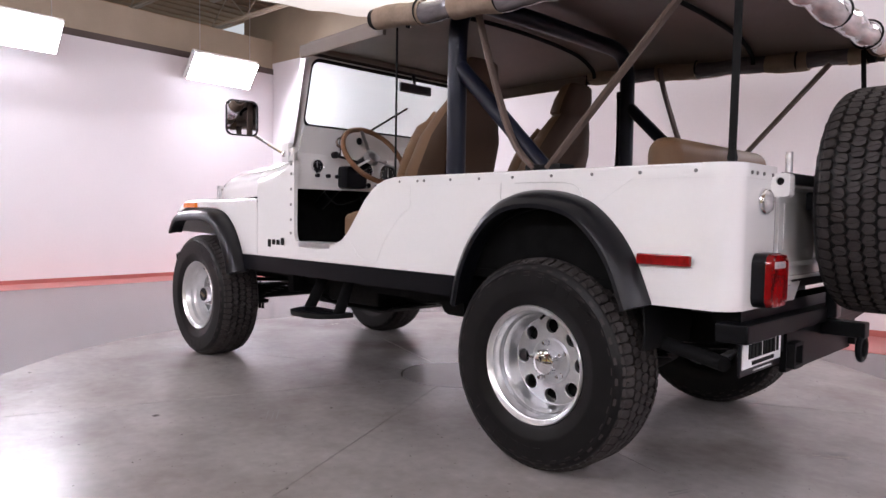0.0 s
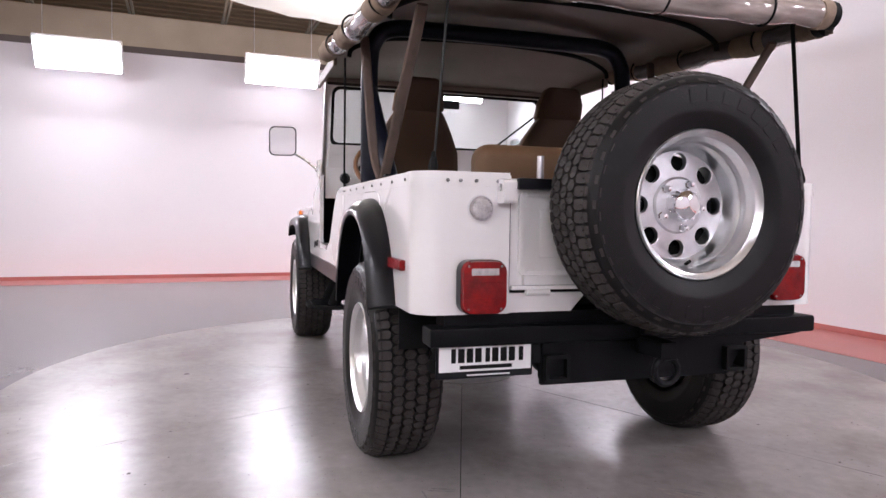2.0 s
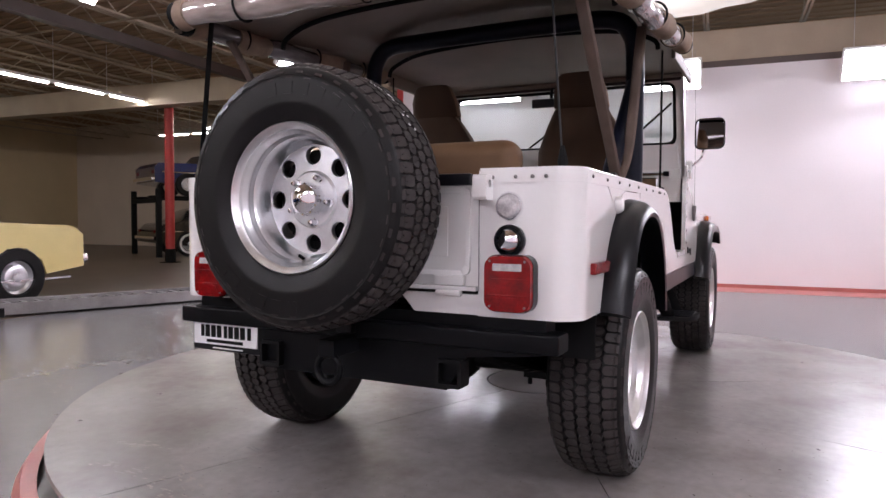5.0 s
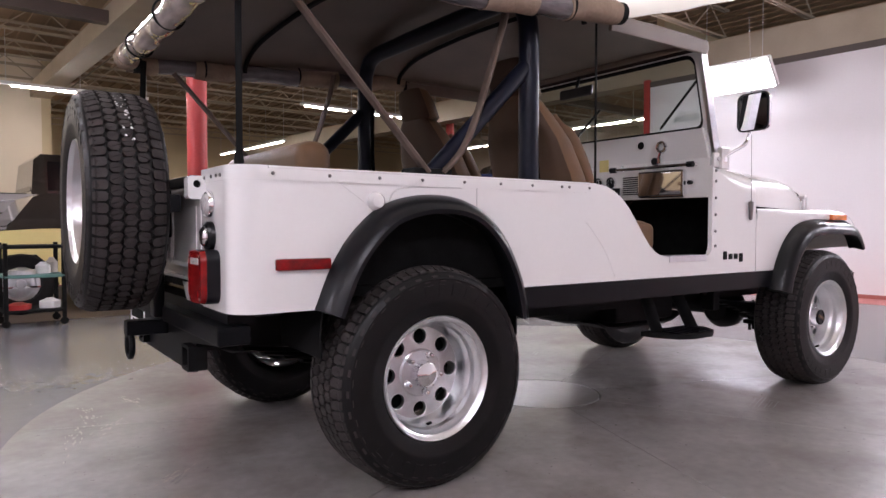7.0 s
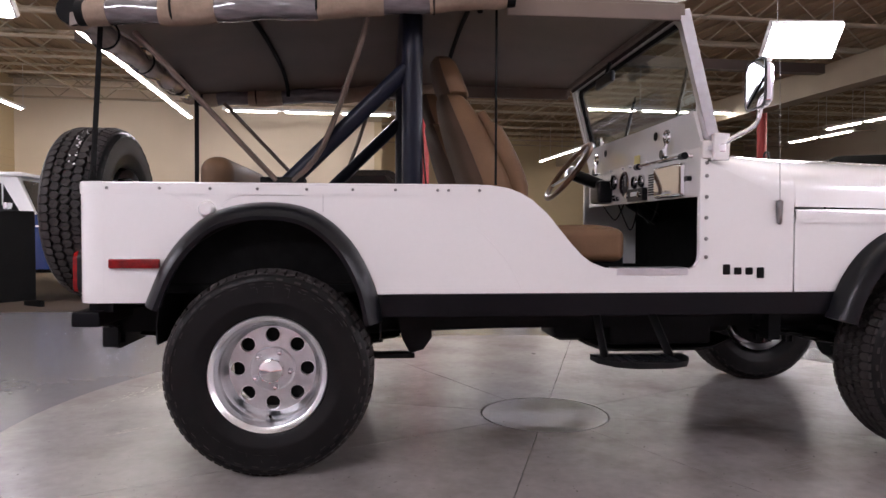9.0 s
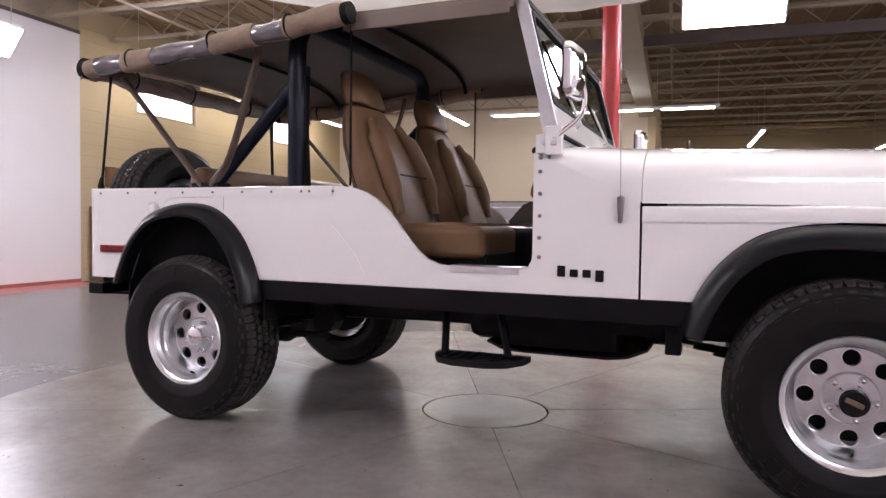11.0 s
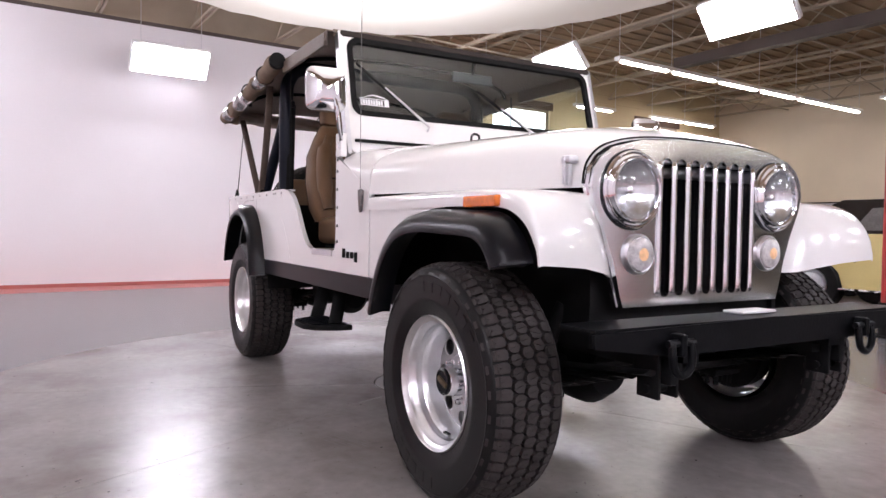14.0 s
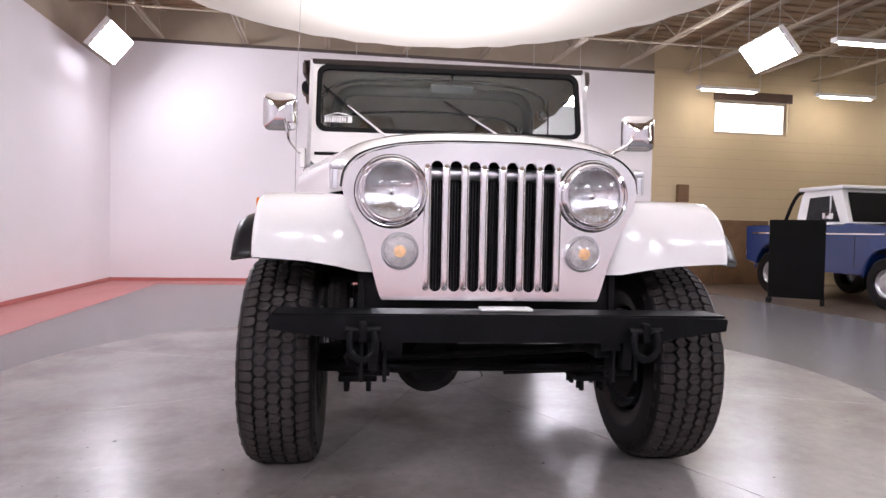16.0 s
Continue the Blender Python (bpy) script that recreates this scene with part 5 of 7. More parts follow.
for s in (-1, 1):
    bm = B()
    slab(bm, rrect(s * 0.728, 0.29, 0.02, 0.585, 0.008, 3), [], 0.045, ws_put(-0.005))
    part("side_strip", bm, BRUSHED, WS, "bright side strip of the frame")
    part("hinge_bracket", box(B(), 0.30, 0.36, s * (W - 0.014), s * (W + 0.004), 1.165, 1.235, bev=0.006), WHITE, WS)
    part("hinge_bolt", cyl(B(), (0.33, s * W, 1.205), (0.33, s * (W + 0.012), 1.205), 0.010, n=10), BRUSHED, WS)
    put = ws_put(0.045)
    # wiper
    y0, top = (-0.33, 0.43) if s < 0 else (0.30, 0.37)
    a, c = put(y0, 0.15, 0.012), put(y0 - 0.335, top, 0.0)
    b = put(y0 - 0.335 * 0.62, 0.15 + (top - 0.15) * 0.62, 0.010)
    bm = tube(B(), [put(y0, 0.135, -0.02), a, b], [0.009, 0.007, 0.004], 8)
    part("wiper_arm", bm, BRUSHED, WS, "bright metal wiper arm")
    part("wiper_blade", tube(B(), [put(y0 - 0.335 * 0.25, 0.15 + (top - 0.15) * 0.25, 0.003), c], 0.0065, 6), BLACK, WS, "black wiper blade")
bm = B()
slab(bm, rrect(0, 0.572, 1.455, 0.026, 0.011, 3), [], 0.050, ws_put(-0.008))
part("top_binding", bm, BINDING, WS, "dark canvas binding over the frame's top", bevel=0.006)
part("cowl_strip", box(B(), 0.372, 0.39, -0.70, 0.70, 1.228, 1.242, bev=0.003), BLACK, WS, "black rubber strip")
bm = B()
put = ws_put(0.030)
for k in range(9):
    slab(bm, rrect(-0.65 + k * 0.0125, 0.254, 0.0095, 0.022 if k % 3 else 0.026, 0.002, 1), [], 0.001, put)
slab(bm, rrect(-0.526, 0.254, 0.022, 0.028, 0.003, 1), [], 0.001, put)
slab(bm, rrect(-0.585, 0.2705, 0.145, 0.004, 0.001, 1), [], 0.001, put)
slab(bm, rrect(-0.585, 0.2395, 0.145, 0.003, 0.001, 1), [], 0.001, put)
part("sticker", bm, SIGNWHITE, WS, "small white windscreen sticker")
bm = B()
slab(bm, [(-0.65, 0.273), (-0.62, 0.283), (-0.59, 0.293), (-0.54, 0.285), (-0.52, 0.274), (-0.55, 0.279), (-0.59, 0.287)], [], 0.001, put)
part("sticker", bm, SIGNWHITE, WS, "small white sticker line")

# mirrors and antenna
for s, yc, zc, tilt in ((-1, -0.862, 1.425, -6), (1, 0.968, 1.378, -10)):
    m = pose(0.455, yc, zc, 0, 0, tilt)
    loops = []
    for q, d in ((1.0, -0.008), (1.0, 0.006), (0.97, 0.014), (0.88, 0.024), (0.6, 0.033), (0.3, 0.037), (0.02, 0.038)):
        loops.append([m @ Vector((d, a, b)) for a, b in rrect(0, 0, 0.168 * q, 0.182 * q, 0.034 * q)])
    mr = part("door_mirror", rings(B(), loops), CHROME, CAR, "square chrome mirror on a bent arm", smooth=50)
    bm = B()
    slab(bm, rrect(0, 0, 0.153, 0.167, 0.03), [], 0.003, lambda a, b, c: tuple(m @ Vector((-0.009 + c, a, b))))
    part("mirror_glass", bm, MIRROR, mr, "mirror glass in a dark rim")
    bm = B()
    slab(bm, rrect(0, 0, 0.168, 0.182, 0.034), [rrect(0, 0, 0.154, 0.168, 0.03)], 0.008, lambda a, b, c: tuple(m @ Vector((-0.011 + c, a, b))))
    part("mirror_rim", bm, BLACKTRIM, mr)
    if s < 0:
        arm = [(0.475, yc + 0.02, zc), (0.49, yc + 0.035, zc - 0.07), (0.475, yc + 0.05, zc - 0.14), (0.40, -0.772, 1.235), (0.372, -0.764, 1.21)]
    else:
        arm = [(0.475, yc - 0.03, zc), (0.48, yc - 0.06, zc - 0.06), (0.46, yc - 0.14, zc - 0.11), (0.40, 0.785, 1.225), (0.372, 0.764, 1.21)]
    part("mirror_arm", tube(B(), smooth_line(arm, 5), 0.009, 10), CHROME, mr)
    part("mirror_foot", box(B(), 0.356, 0.386, s * (W + 0.012) - 0.010, s * (W + 0.012) + 0.012, 1.188, 1.222, bev=0.007), CHROME, mr)
    part("hinge_block", box(B(), 0.338, 0.402, s * (W + 0.0) - 0.02, s * (W + 0.0) + 0.010, 1.158, 1.262, bev=0.006), WHITE, CAR)
AN = part("antenna_base", lathe(B(), [(0.004, 0.055), (0.013, 0.05), (0.012, 0.02), (0.008, -0.035), (0.004, -0.04)], 12, Matrix.Translation((0.608, -W - 0.010, 0.955)), cap=True), GUNMETAL, CAR, "small dull metal antenna base")
part("antenna_rod", tube(B(), [(0.608, -W - 0.012, 1.0), (0.60, -W - 0.01, 1.5), (0.58, -W - 0.0, 1.95)], 0.0014, 6), GUNMETAL, AN, "thin whip antenna")

# dashboard
bm = B()
slab(bm, [(-0.72, 1.025), (0.72, 1.025), (0.72, 1.215), (-0.72, 1.215)], [], 0.02, lambda a, b, c: (0.32 + c, a, b))
slab(bm, [(-0.71, 1.215), (0.71, 1.215), (0.70, 1.355), (-0.70, 1.355)], [], 0.015, lambda a, b, c: (0.322 - (b - 1.215) * 0.25 + c, a, b))
DB = part("dashboard", bm, WHITE, CAR, "white painted steel dashboard", smooth=0)
for y, z, r in ((0.105, 1.125, 0.062), (0.265, 1.145, 0.040), (0.255, 1.06, 0.016), (0.20, 1.055, 0.012), (-0.028, 1.125, 0.030), (-0.118, 1.125, 0.030), (0.60, 1.15, 0.035)):
    m = Matrix.Translation((0.32, y, z)) @ pose(0, 0, 0, 0, -90)
    part("gauge", lathe(B(), [(r, 0), (r, 0.012), (r * 0.85, 0.014), (r * 0.82, 0.004), (0, 0.004)], 24, m), BLACKTRIM, DB, "round dark gauge")
    part("gauge_ring", lathe(B(), [(r * 1.05, 0), (r * 1.05, 0.01), (r * 0.95, 0.016), (r * 0.9, 0.014)], 24, m), CHROME, DB)
    if r > 0.025:
        part("needle", box(B(), 0.313, 0.3145, y - 0.0012, y + 0.0012, z - r * 0.2, z + r * 0.7), SIGNWHITE, DB)
        for k in range(9):
            q = radians(-30 + 30 * k)
            part("tick", box(B(), 0.3135, 0.3145, y + r * 0.68 * math.cos(q) - 0.0015, y + r * 0.68 * math.cos(q) + 0.0015, z + r * 0.68 * math.sin(q) - 0.0015, z + r * 0.68 * math.sin(q) + 0.0015), SIGNWHITE, DB)
part("radio", box(B(), 0.295, 0.325, -0.175, 0.025, 1.03, 1.092, bev=0.005), BLACKTRIM, DB, "black radio")
for y in (-0.155, 0.005):
    part("radio_knob", cyl(B(), (0.30, y, 1.06), (0.280, y, 1.06), 0.013, n=14), CHROME, DB, "bright radio knob")
part("radio_dial", box(B(), 0.293, 0.296, -0.125, -0.025, 1.055, 1.075, bev=0.001), BRUSHED, DB, "bright radio dial")
for y in (-0.62, 0.47, 0.53, 0.60):
    part("knob", cyl(B(), (0.32, y, 1.10), (0.300, y, 1.10), 0.011, n=12), BLACKTRIM, DB, "small black knob")
for y in (-0.20, 0.02, 0.12, 0.30, 0.50):
    part("screw", cyl(B(), (0.300, y, 1.205), (0.315, y, 1.205), 0.006, n=8), BRUSHED, DB)
for k, (y0, y1, drop) in enumerate(((-0.25, 0.05, 0.95), (0.0, 0.3, 0.92), (0.2, 0.55, 0.97))):
    part("wire", tube(B(), smooth_line([(0.345, y0, 1.03), (0.36, (y0 * 2 + y1) / 3, drop), (0.37, (y0 + y1 * 2) / 3, drop - 0.02), (0.35, y1, 1.03)], 4), 0.004, 6), BLACK, DB)
for k in range(9):
    part("louvre", box(B(), 0.312, 0.322, -0.30, -0.20, 1.052 + k * 0.0112, 1.0575 + k * 0.0112, bev=0.001), BLACK, DB, "dark louvre slot")
part("glove_box", box(B(), 0.285, 0.325, -0.60, -0.315, 1.03, 1.17, bev=0.016), CHROME, DB, "polished glove box door")
part("grab_bar", tube(B(), [(0.31, -0.655, 1.186), (0.275, -0.645, 1.186), (0.275, -0.165, 1.186), (0.31, -0.155, 1.186)], 0.009, 10), CHROME, DB, "chrome grab bar")
for y in (-0.645, -0.165):
    part("bar_end", cyl(B(), (0.275, y - 0.016, 1.186), (0.275, y + 0.016, 1.186), 0.015, n=14), BLACKTRIM, DB, "black end of the grab bar")
part("yellow_tag", box(B(), 0.306, 0.309, -0.105, -0.04, 1.185, 1.25), TAGPAPER, DB)
for y in (-0.337, 0.337):
    part("vent_hole", lathe(B(), [(0.02, 0), (0.018, 0.003), (0.0, 0.003)], 16, Matrix.Translation((0.29, y, 1.305)) @ pose(0, 0, 0, 0, -90)), BLACK, DB)
for y in (-0.47, 0.47):
    hinge = part("fold_clamp", tube(B(), [(0.285, y + 0.024 * math.cos(2 * math.pi * k / 18), 1.285 + 0.024 * math.sin(2 * math.pi * k / 18)) for k in range(18)], 0.009, 8, closed=True), CHROME, DB, "bright ring of the windscreen clamp")
    part("lever", tube(B(), [(0.285, y, 1.262), (0.280, y + 0.006, 1.235), (0.282, y + 0.008, 1.205)], [0.010, 0.011, 0.012], 8), CHROME, hinge)
    part("lever_knob", cyl(B(), (0.272, y + 0.035, 1.215), (0.296, y + 0.035, 1.215), 0.019, n=14), BLACKTRIM, hinge, "black knob")
# steering wheel
m = look((0.10, 0.385, 1.21), (-0.6, 0.385, 1.742))
SW = part("steering_wheel", tube(B(), [m @ Vector((0.185 * math.cos(2 * math.pi * k / 40), 0.185 * math.sin(2 * math.pi * k / 40), 0)) for k in range(40)], 0.014, 10, closed=True), WOOD, CAR, "dark wood-rimmed steering wheel with bright spokes")
for k in range(3):
    a = radians(90 + 120 * k)
    part("spoke", tube(B(), [m @ Vector((0.03 * math.cos(a), 0.03 * math.sin(a), 0.02)), m @ Vector((0.18 * math.cos(a), 0.18 * math.sin(a), 0))], 0.013, 8, flat=0.35), BRUSHED, SW)
part("horn_button", lathe(B(), [(0.045, 0.03), (0.04, 0.0), (0.02, -0.012), (0, -0.014)], 24, m), BRUSHED, SW)
part("column", tube(B(), [m @ Vector((0, 0, 0.02)), (0.34, 0.385, 1.115), (0.6, 0.385, 0.95)], 0.034, 12), BLACKTRIM, SW, "black steering column")
part("column_shroud", box(B(), 0.24, 0.335, 0.31, 0.46, 1.035, 1.16, bev=0.02), BLACKTRIM, SW, "black column shroud")
part("turn_stalk", tube(B(), [(0.20, 0.42, 1.18), (0.19, 0.55, 1.20)], [0.006, 0.008], 8), BLACKTRIM, SW)
IM = part("inside_mirror", box(B(), 0.165, 0.188, -0.10, 0.14, 1.597, 1.652, bev=0.01), mat("grey mirror shell", (0.028, 0.031, 0.038), 0.35, vary=0.1), CAR, "dark grey inside mirror")
part("mirror_stem", cyl(B(), (0.18, 0.02, 1.64), (0.2, 0.02, 1.715), 0.010, n=8), BLACKTRIM, IM)

# tub floor, firewall and inner sides
part("tub_floor", box(B(), -1.95, 0.66, -0.73, 0.73, 0.66, 0.69), CARPET, CAR, "dark carpeted floor")
part("firewall", box(B(), 0.60, 0.64, -0.70, 0.70, 0.66, 1.08), CARPET, CAR)
part("front_floor", box(B(), -0.30, 0.64, -0.73, 0.73, 0.62, 0.66), CARPET, CAR)
part("rear_wall_inner", box(B(), -1.955, -1.945, -0.74, 0.74, 0.66, 1.045), BLACK, CAR)
for s in (-1, 1):
    part("wheel_box", box(B(), -1.75, -0.90, s * 0.42, s * 0.73, 0.69, 0.985, bev=0.01), CARPET, CAR)


# seats
def bucket_seat(y):
    bm = box(B(), -0.36, 0.055, y - 0.235, y + 0.235, 0.765, 0.900, bev=0.035, seg=4)
    S = part("front_seat", bm, TAN, CAR, "tan high-backed bucket seat")
    loops = []
    for z, x, hw, th in ((0.88, -0.36, 0.22, 0.09), (0.95, -0.385, 0.245, 0.10), (1.10, -0.44, 0.25, 0.10), (1.25, -0.50, 0.225, 0.09), (1.36, -0.545, 0.17, 0.075), (1.42, -0.57, 0.135, 0.06), (1.44, -0.58, 0.12, 0.05)):
        loops.append([(x - 0.05 + th * math.copysign(abs(math.cos(a)) ** 0.7, math.cos(a)), y + hw * math.copysign(abs(math.sin(a)) ** 0.6, math.sin(a)), z) for a in [2 * math.pi * k / 24 for k in range(24)]])
    part("backrest", rings(B(), loops), TAN, S, smooth=60)
    bm = B()
    shell(bm, [[(q[0] - 0.004, y + (q[1] - y) * 1.012, q[2]) for q in lp[7:18]] for lp in loops], 0.003)
    part("back_panel", bm, SEATBACK, S, "dark brown rear panel of the seat", smooth=60)
    loops = []
    for z, x, hw, th in ((1.435, -0.61, 0.10, 0.05), (1.45, -0.615, 0.13, 0.06), (1.52, -0.64, 0.125, 0.06), (1.585, -0.66, 0.10, 0.05), (1.60, -0.665, 0.085, 0.035)):
        loops.append([(x + th * math.copysign(abs(math.cos(a)) ** 0.7, math.cos(a)), y + hw * math.copysign(abs(math.sin(a)) ** 0.6, math.sin(a)), z) for a in [2 * math.pi * k / 20 for k in range(20)]])
    part("headrest", rings(B(), loops), TAN, S, smooth=60)
    bm = B()
    shell(bm, [[(q[0] - 0.003, y + (q[1] - y) * 1.012, q[2]) for q in lp[6:15]] for lp in loops], 0.003)
    part("headrest_panel", bm, SEATBACK, S, "dark brown rear panel of the headrest", smooth=60)
    for e in (-1, 1):
        part("cushion_bolster", tube(B(), smooth_line([(-0.31, y + e * 0.19, 0.876), (-0.1, y + e * 0.195, 0.886), (0.01, y + e * 0.19, 0.876)], 4), 0.030, 10), TAN, S)
        part("back_bolster", tube(B(), smooth_line([(-0.345, y + e * 0.175, 0.95), (-0.385, y + e * 0.185, 1.1), (-0.452, y + e * 0.165, 1.25), (-0.515, y + e * 0.115, 1.36)], 4), [0.03] * 3 + [0.042] * 7 + [0.024] * 3, 12), TAN, S)
    part("seam", tube(B(), [(-0.37, y - 0.15, 1.12), (-0.365, y, 1.118), (-0.37, y + 0.15, 1.12)], 0.004, 6), BLACK, S)
    part("seat_base", box(B(), -0.33, 0.06, y - 0.2, y + 0.2, 0.69, 0.79, bev=0.01), BLACK, S, "black seat base")


bucket_seat(-0.385)
bucket_seat(0.385)
part("console", box(B(), -0.45, 0.15, -0.09, 0.09, 0.69, 0.90, bev=0.03), BLACKTRIM, CAR, "black centre console")
RS = part("rear_bench", box(B(), -1.46, -1.05, -0.41, 0.41, 0.80, 0.93, bev=0.05, seg=4), TAN, CAR, "tan rear bench seat")
part("backrest", box(B(), -1.655, -1.52, -0.435, 0.435, 0.86, 1.19, m=None, bev=0.06, seg=5), TAN, RS)
part("bench_base", box(B(), -1.45, -1.08, -0.38, 0.38, 0.69, 0.80), BLACK, RS)

# roll bar
def bend(pts, n=5):
    return smooth_line(pts, n)


hoop = [(-0.80, -0.665, 0.95), (-0.80, -0.665, 1.30), (-0.80, -0.665, 1.60), (-0.80, -0.645, 1.72), (-0.80, -0.56, 1.79), (-0.80, -0.3, 1.80), (-0.80, 0.3, 1.80), (-0.80, 0.56, 1.79), (-0.80, 0.645, 1.72), (-0.80, 0.665, 1.60), (-0.80, 0.665, 1.30), (-0.80, 0.665, 0.95)]
RBAR = part("roll_bar", tube(B(), bend(hoop, 4), 0.040, 14), PAD, CAR, "padded dark roll bar")
for s in (-1, 1):
    part("brace", tube(B(), [(-0.82, s * 0.665, 1.50), (-1.27, s * 0.665, 1.06)], 0.032, 12), PAD, RBAR)
    part("brace_foot", box(B(), -1.36, -1.20, s * 0.62, s * 0.71, 1.06, 1.085, bev=0.006), BLACK, RBAR)
    part("belt", tube(B(), [(-0.765, s * 0.64, 1.57), (-0.765, s * 0.645, 1.3), (-0.74, s * 0.66, 0.98)], 0.022, 8, flat=0.12), BLACK, RBAR, "black seat belt")
    part("belt_reel", box(B(), -0.785, -0.755, s * 0.625, s * 0.65, 1.55, 1.59, bev=0.006), BLACKTRIM, RBAR)

# canvas top
def top_edge(x):
    return float(np.interp(x, [-2.02, -1.9, -1.4, -0.8, -0.45, 0.0, 0.2], [1.635, 1.655, 1.705, 1.755, 1.752, 1.748, 1.742]))


def top_crown(x):
    return float(np.interp(x, [-2.02, -1.4, -0.82, -0.7, -0.3, 0.2], [0.075, 0.10, 0.135, 0.125, 0.06, 0.006]))


bm = B()
grid = []
for i in range(34):
    x = 0.215 - (0.215 + 1.99) * i / 33
    row = []
    for k in range(25):
        y = -0.775 + 1.55 * k / 24
        q = abs(y) / 0.775
        z = top_edge(x) + top_crown(x) * (1 - q ** 3.2) + 0.004 * noise.noise((x * 5, y * 4, 0))
        row.append((x, y, z))
    row = [(x, -0.78, top_edge(x) - 0.045)] + row + [(x, 0.78, top_edge(x) - 0.045)]
    grid.append(row)
shell(bm, grid, 0.004)
TOP = part("canvas_top", bm, TOPCLOTH, CAR, "brown canvas top with rolled-up sides", smooth=60)
part("header_rail", tube(B(), [(0.205, -0.74, 1.738), (0.205, 0.74, 1.738)], 0.018, 8), TOPCLOTH, TOP)
for x, y0 in ((-0.55, 0.0), (-1.45, 0.0)):
    pts = [(x, -0.72, top_edge(x) - 0.05), (x, -0.69, top_edge(x)), (x, -0.5, top_edge(x) + top_crown(x) * 0.72 - 0.015), (x, 0, top_edge(x) + top_crown(x) - 0.02), (x, 0.5, top_edge(x) + top_crown(x) * 0.72 - 0.015), (x, 0.69, top_edge(x)), (x, 0.72, top_edge(x) - 0.05)]
    part("top_bow", tube(B(), smooth_line(pts, 4), 0.011, 8), BLACK, TOP, "black top bow")


def roll(p, q, r, cuts, film=VINYL, name="rolled_curtain", both=False):
    """A rolled curtain: creased canvas wraps and shiny clear stretches in turn, with cords and dark ends."""
    p, q = Vector(p), Vector(q)
    axis = (q - p).normalized()
    last = 0.0
    first_piece = None
    for k, c in enumerate(cuts + [1.0]):
        m = max(5, int((c - last) * (q - p).length / 0.02))
        pts, rs = [], []
        for i in range(m + 1):
            t = last + (c - last) * i / m
            pts.append(p.lerp(q, t) + Vector((0, 0, -0.012 * math.sin(math.pi * t) + 0.004 * math.sin(t * 23))))
            rs.append(r * (1.05 if k % 2 == 0 else 0.95) * (1 + 0.05 * math.sin(t * 37 + k)))
        bm = tube(B(), pts, rs, 22)
        for v in bm.verts:
            t = (v.co - p).dot(axis)
            away = v.co - p - axis * t
            crease = noise.noise(Vector((v.co.x * 14, v.co.y * 14, v.co.z * 22))) * (0.006 if k % 2 == 0 else 0.0045)
            v.co += away.normalized() * crease
        ob = part(name if first_piece is None else "curtain_piece", bm, TOPTAN if k % 2 == 0 else film, TOP, "creased tan canvas wrap" if k % 2 == 0 else "shiny clear vinyl stretch", smooth=60)
        first_piece = first_piece or ob
        last = c
    side = axis.cross(Vector((0, 0, 1))).normalized()
    up = side.cross(axis)
    for t in (0.18, 0.46, 0.80):
        c = p.lerp(q, t)
        part("cord", tube(B(), [c + (side * math.cos(2 * math.pi * k / 20) + up * (math.sin(2 * math.pi * k / 20) - 0.08)) * r * 1.12 for k in range(20)], 0.0045, 6, closed=True), BLACK, TOP, "black tie cord")
    part("roll_end", cyl(B(), q, q + axis * 0.03, r * 0.98, n=16), BLACK, TOP, "dark end of the roll")
    if both:
        part("roll_end", cyl(B(), p, p - axis * 0.03, r * 0.98, n=16), BLACK, TOP, "dark end of the roll")


for s in (-1, 1):
    roll((-0.47, s * 0.815, 1.735), (-1.93, s * 0.775, 1.64), 0.044, [0.19, 0.30, 0.46, 0.70, 0.83, 0.95], both=True)
    part("front_flap", box(B(), -0.46, 0.20, s * 0.765, s * 0.785, 1.675, 1.735, bev=0.006), TOPCLOTH, TOP)
    # webbing straps and cables
    part("strap", tube(B(), [(-1.30, s * 0.70, 1.07), (-1.80, s * 0.69, 1.60)], 0.021, 8, flat=0.5), STRAP, TOP, "brown webbing strap")
    part("strap", tube(B(), smooth_line([(-1.24, s * 0.70, 1.07), (-1.13, s * 0.71, 1.20), (-1.0, s * 0.715, 1.55), (-0.96, s * 0.72, 1.70)], 4), 0.021, 8, flat=0.5), STRAP, TOP, "brown webbing strap")
    part("cable", cyl(B(), (-0.49, s * 0.73, 1.06), (-0.49, s * 0.73, 1.71), 0.005, n=6), BLACK, TOP, "thin black cable")
    bm = tube(B(), [(-1.955, s * 0.692, 1.06), (-1.94, s * 0.645, 1.63)], 0.0125 if s > 0 else 0.010, 8, flat=0.2, up=(0, 1, 0))
    part("corner_strap", bm, BLACK, TOP, "black corner strap")
    part("strap_hook", tube(B(), [(-1.957, s * 0.694, 1.055), (-1.957, s * 0.693, 1.075), (-1.956, s * 0.691, 1.12)], [0.012, 0.016, 0.006], 8), BLACK, TOP, "black hook of the strap")
roll((-1.995, -0.73, 1.655), (-1.995, 0.73, 1.655), 0.05, [0.03, 0.97], VINYL_LIGHT, both=True)

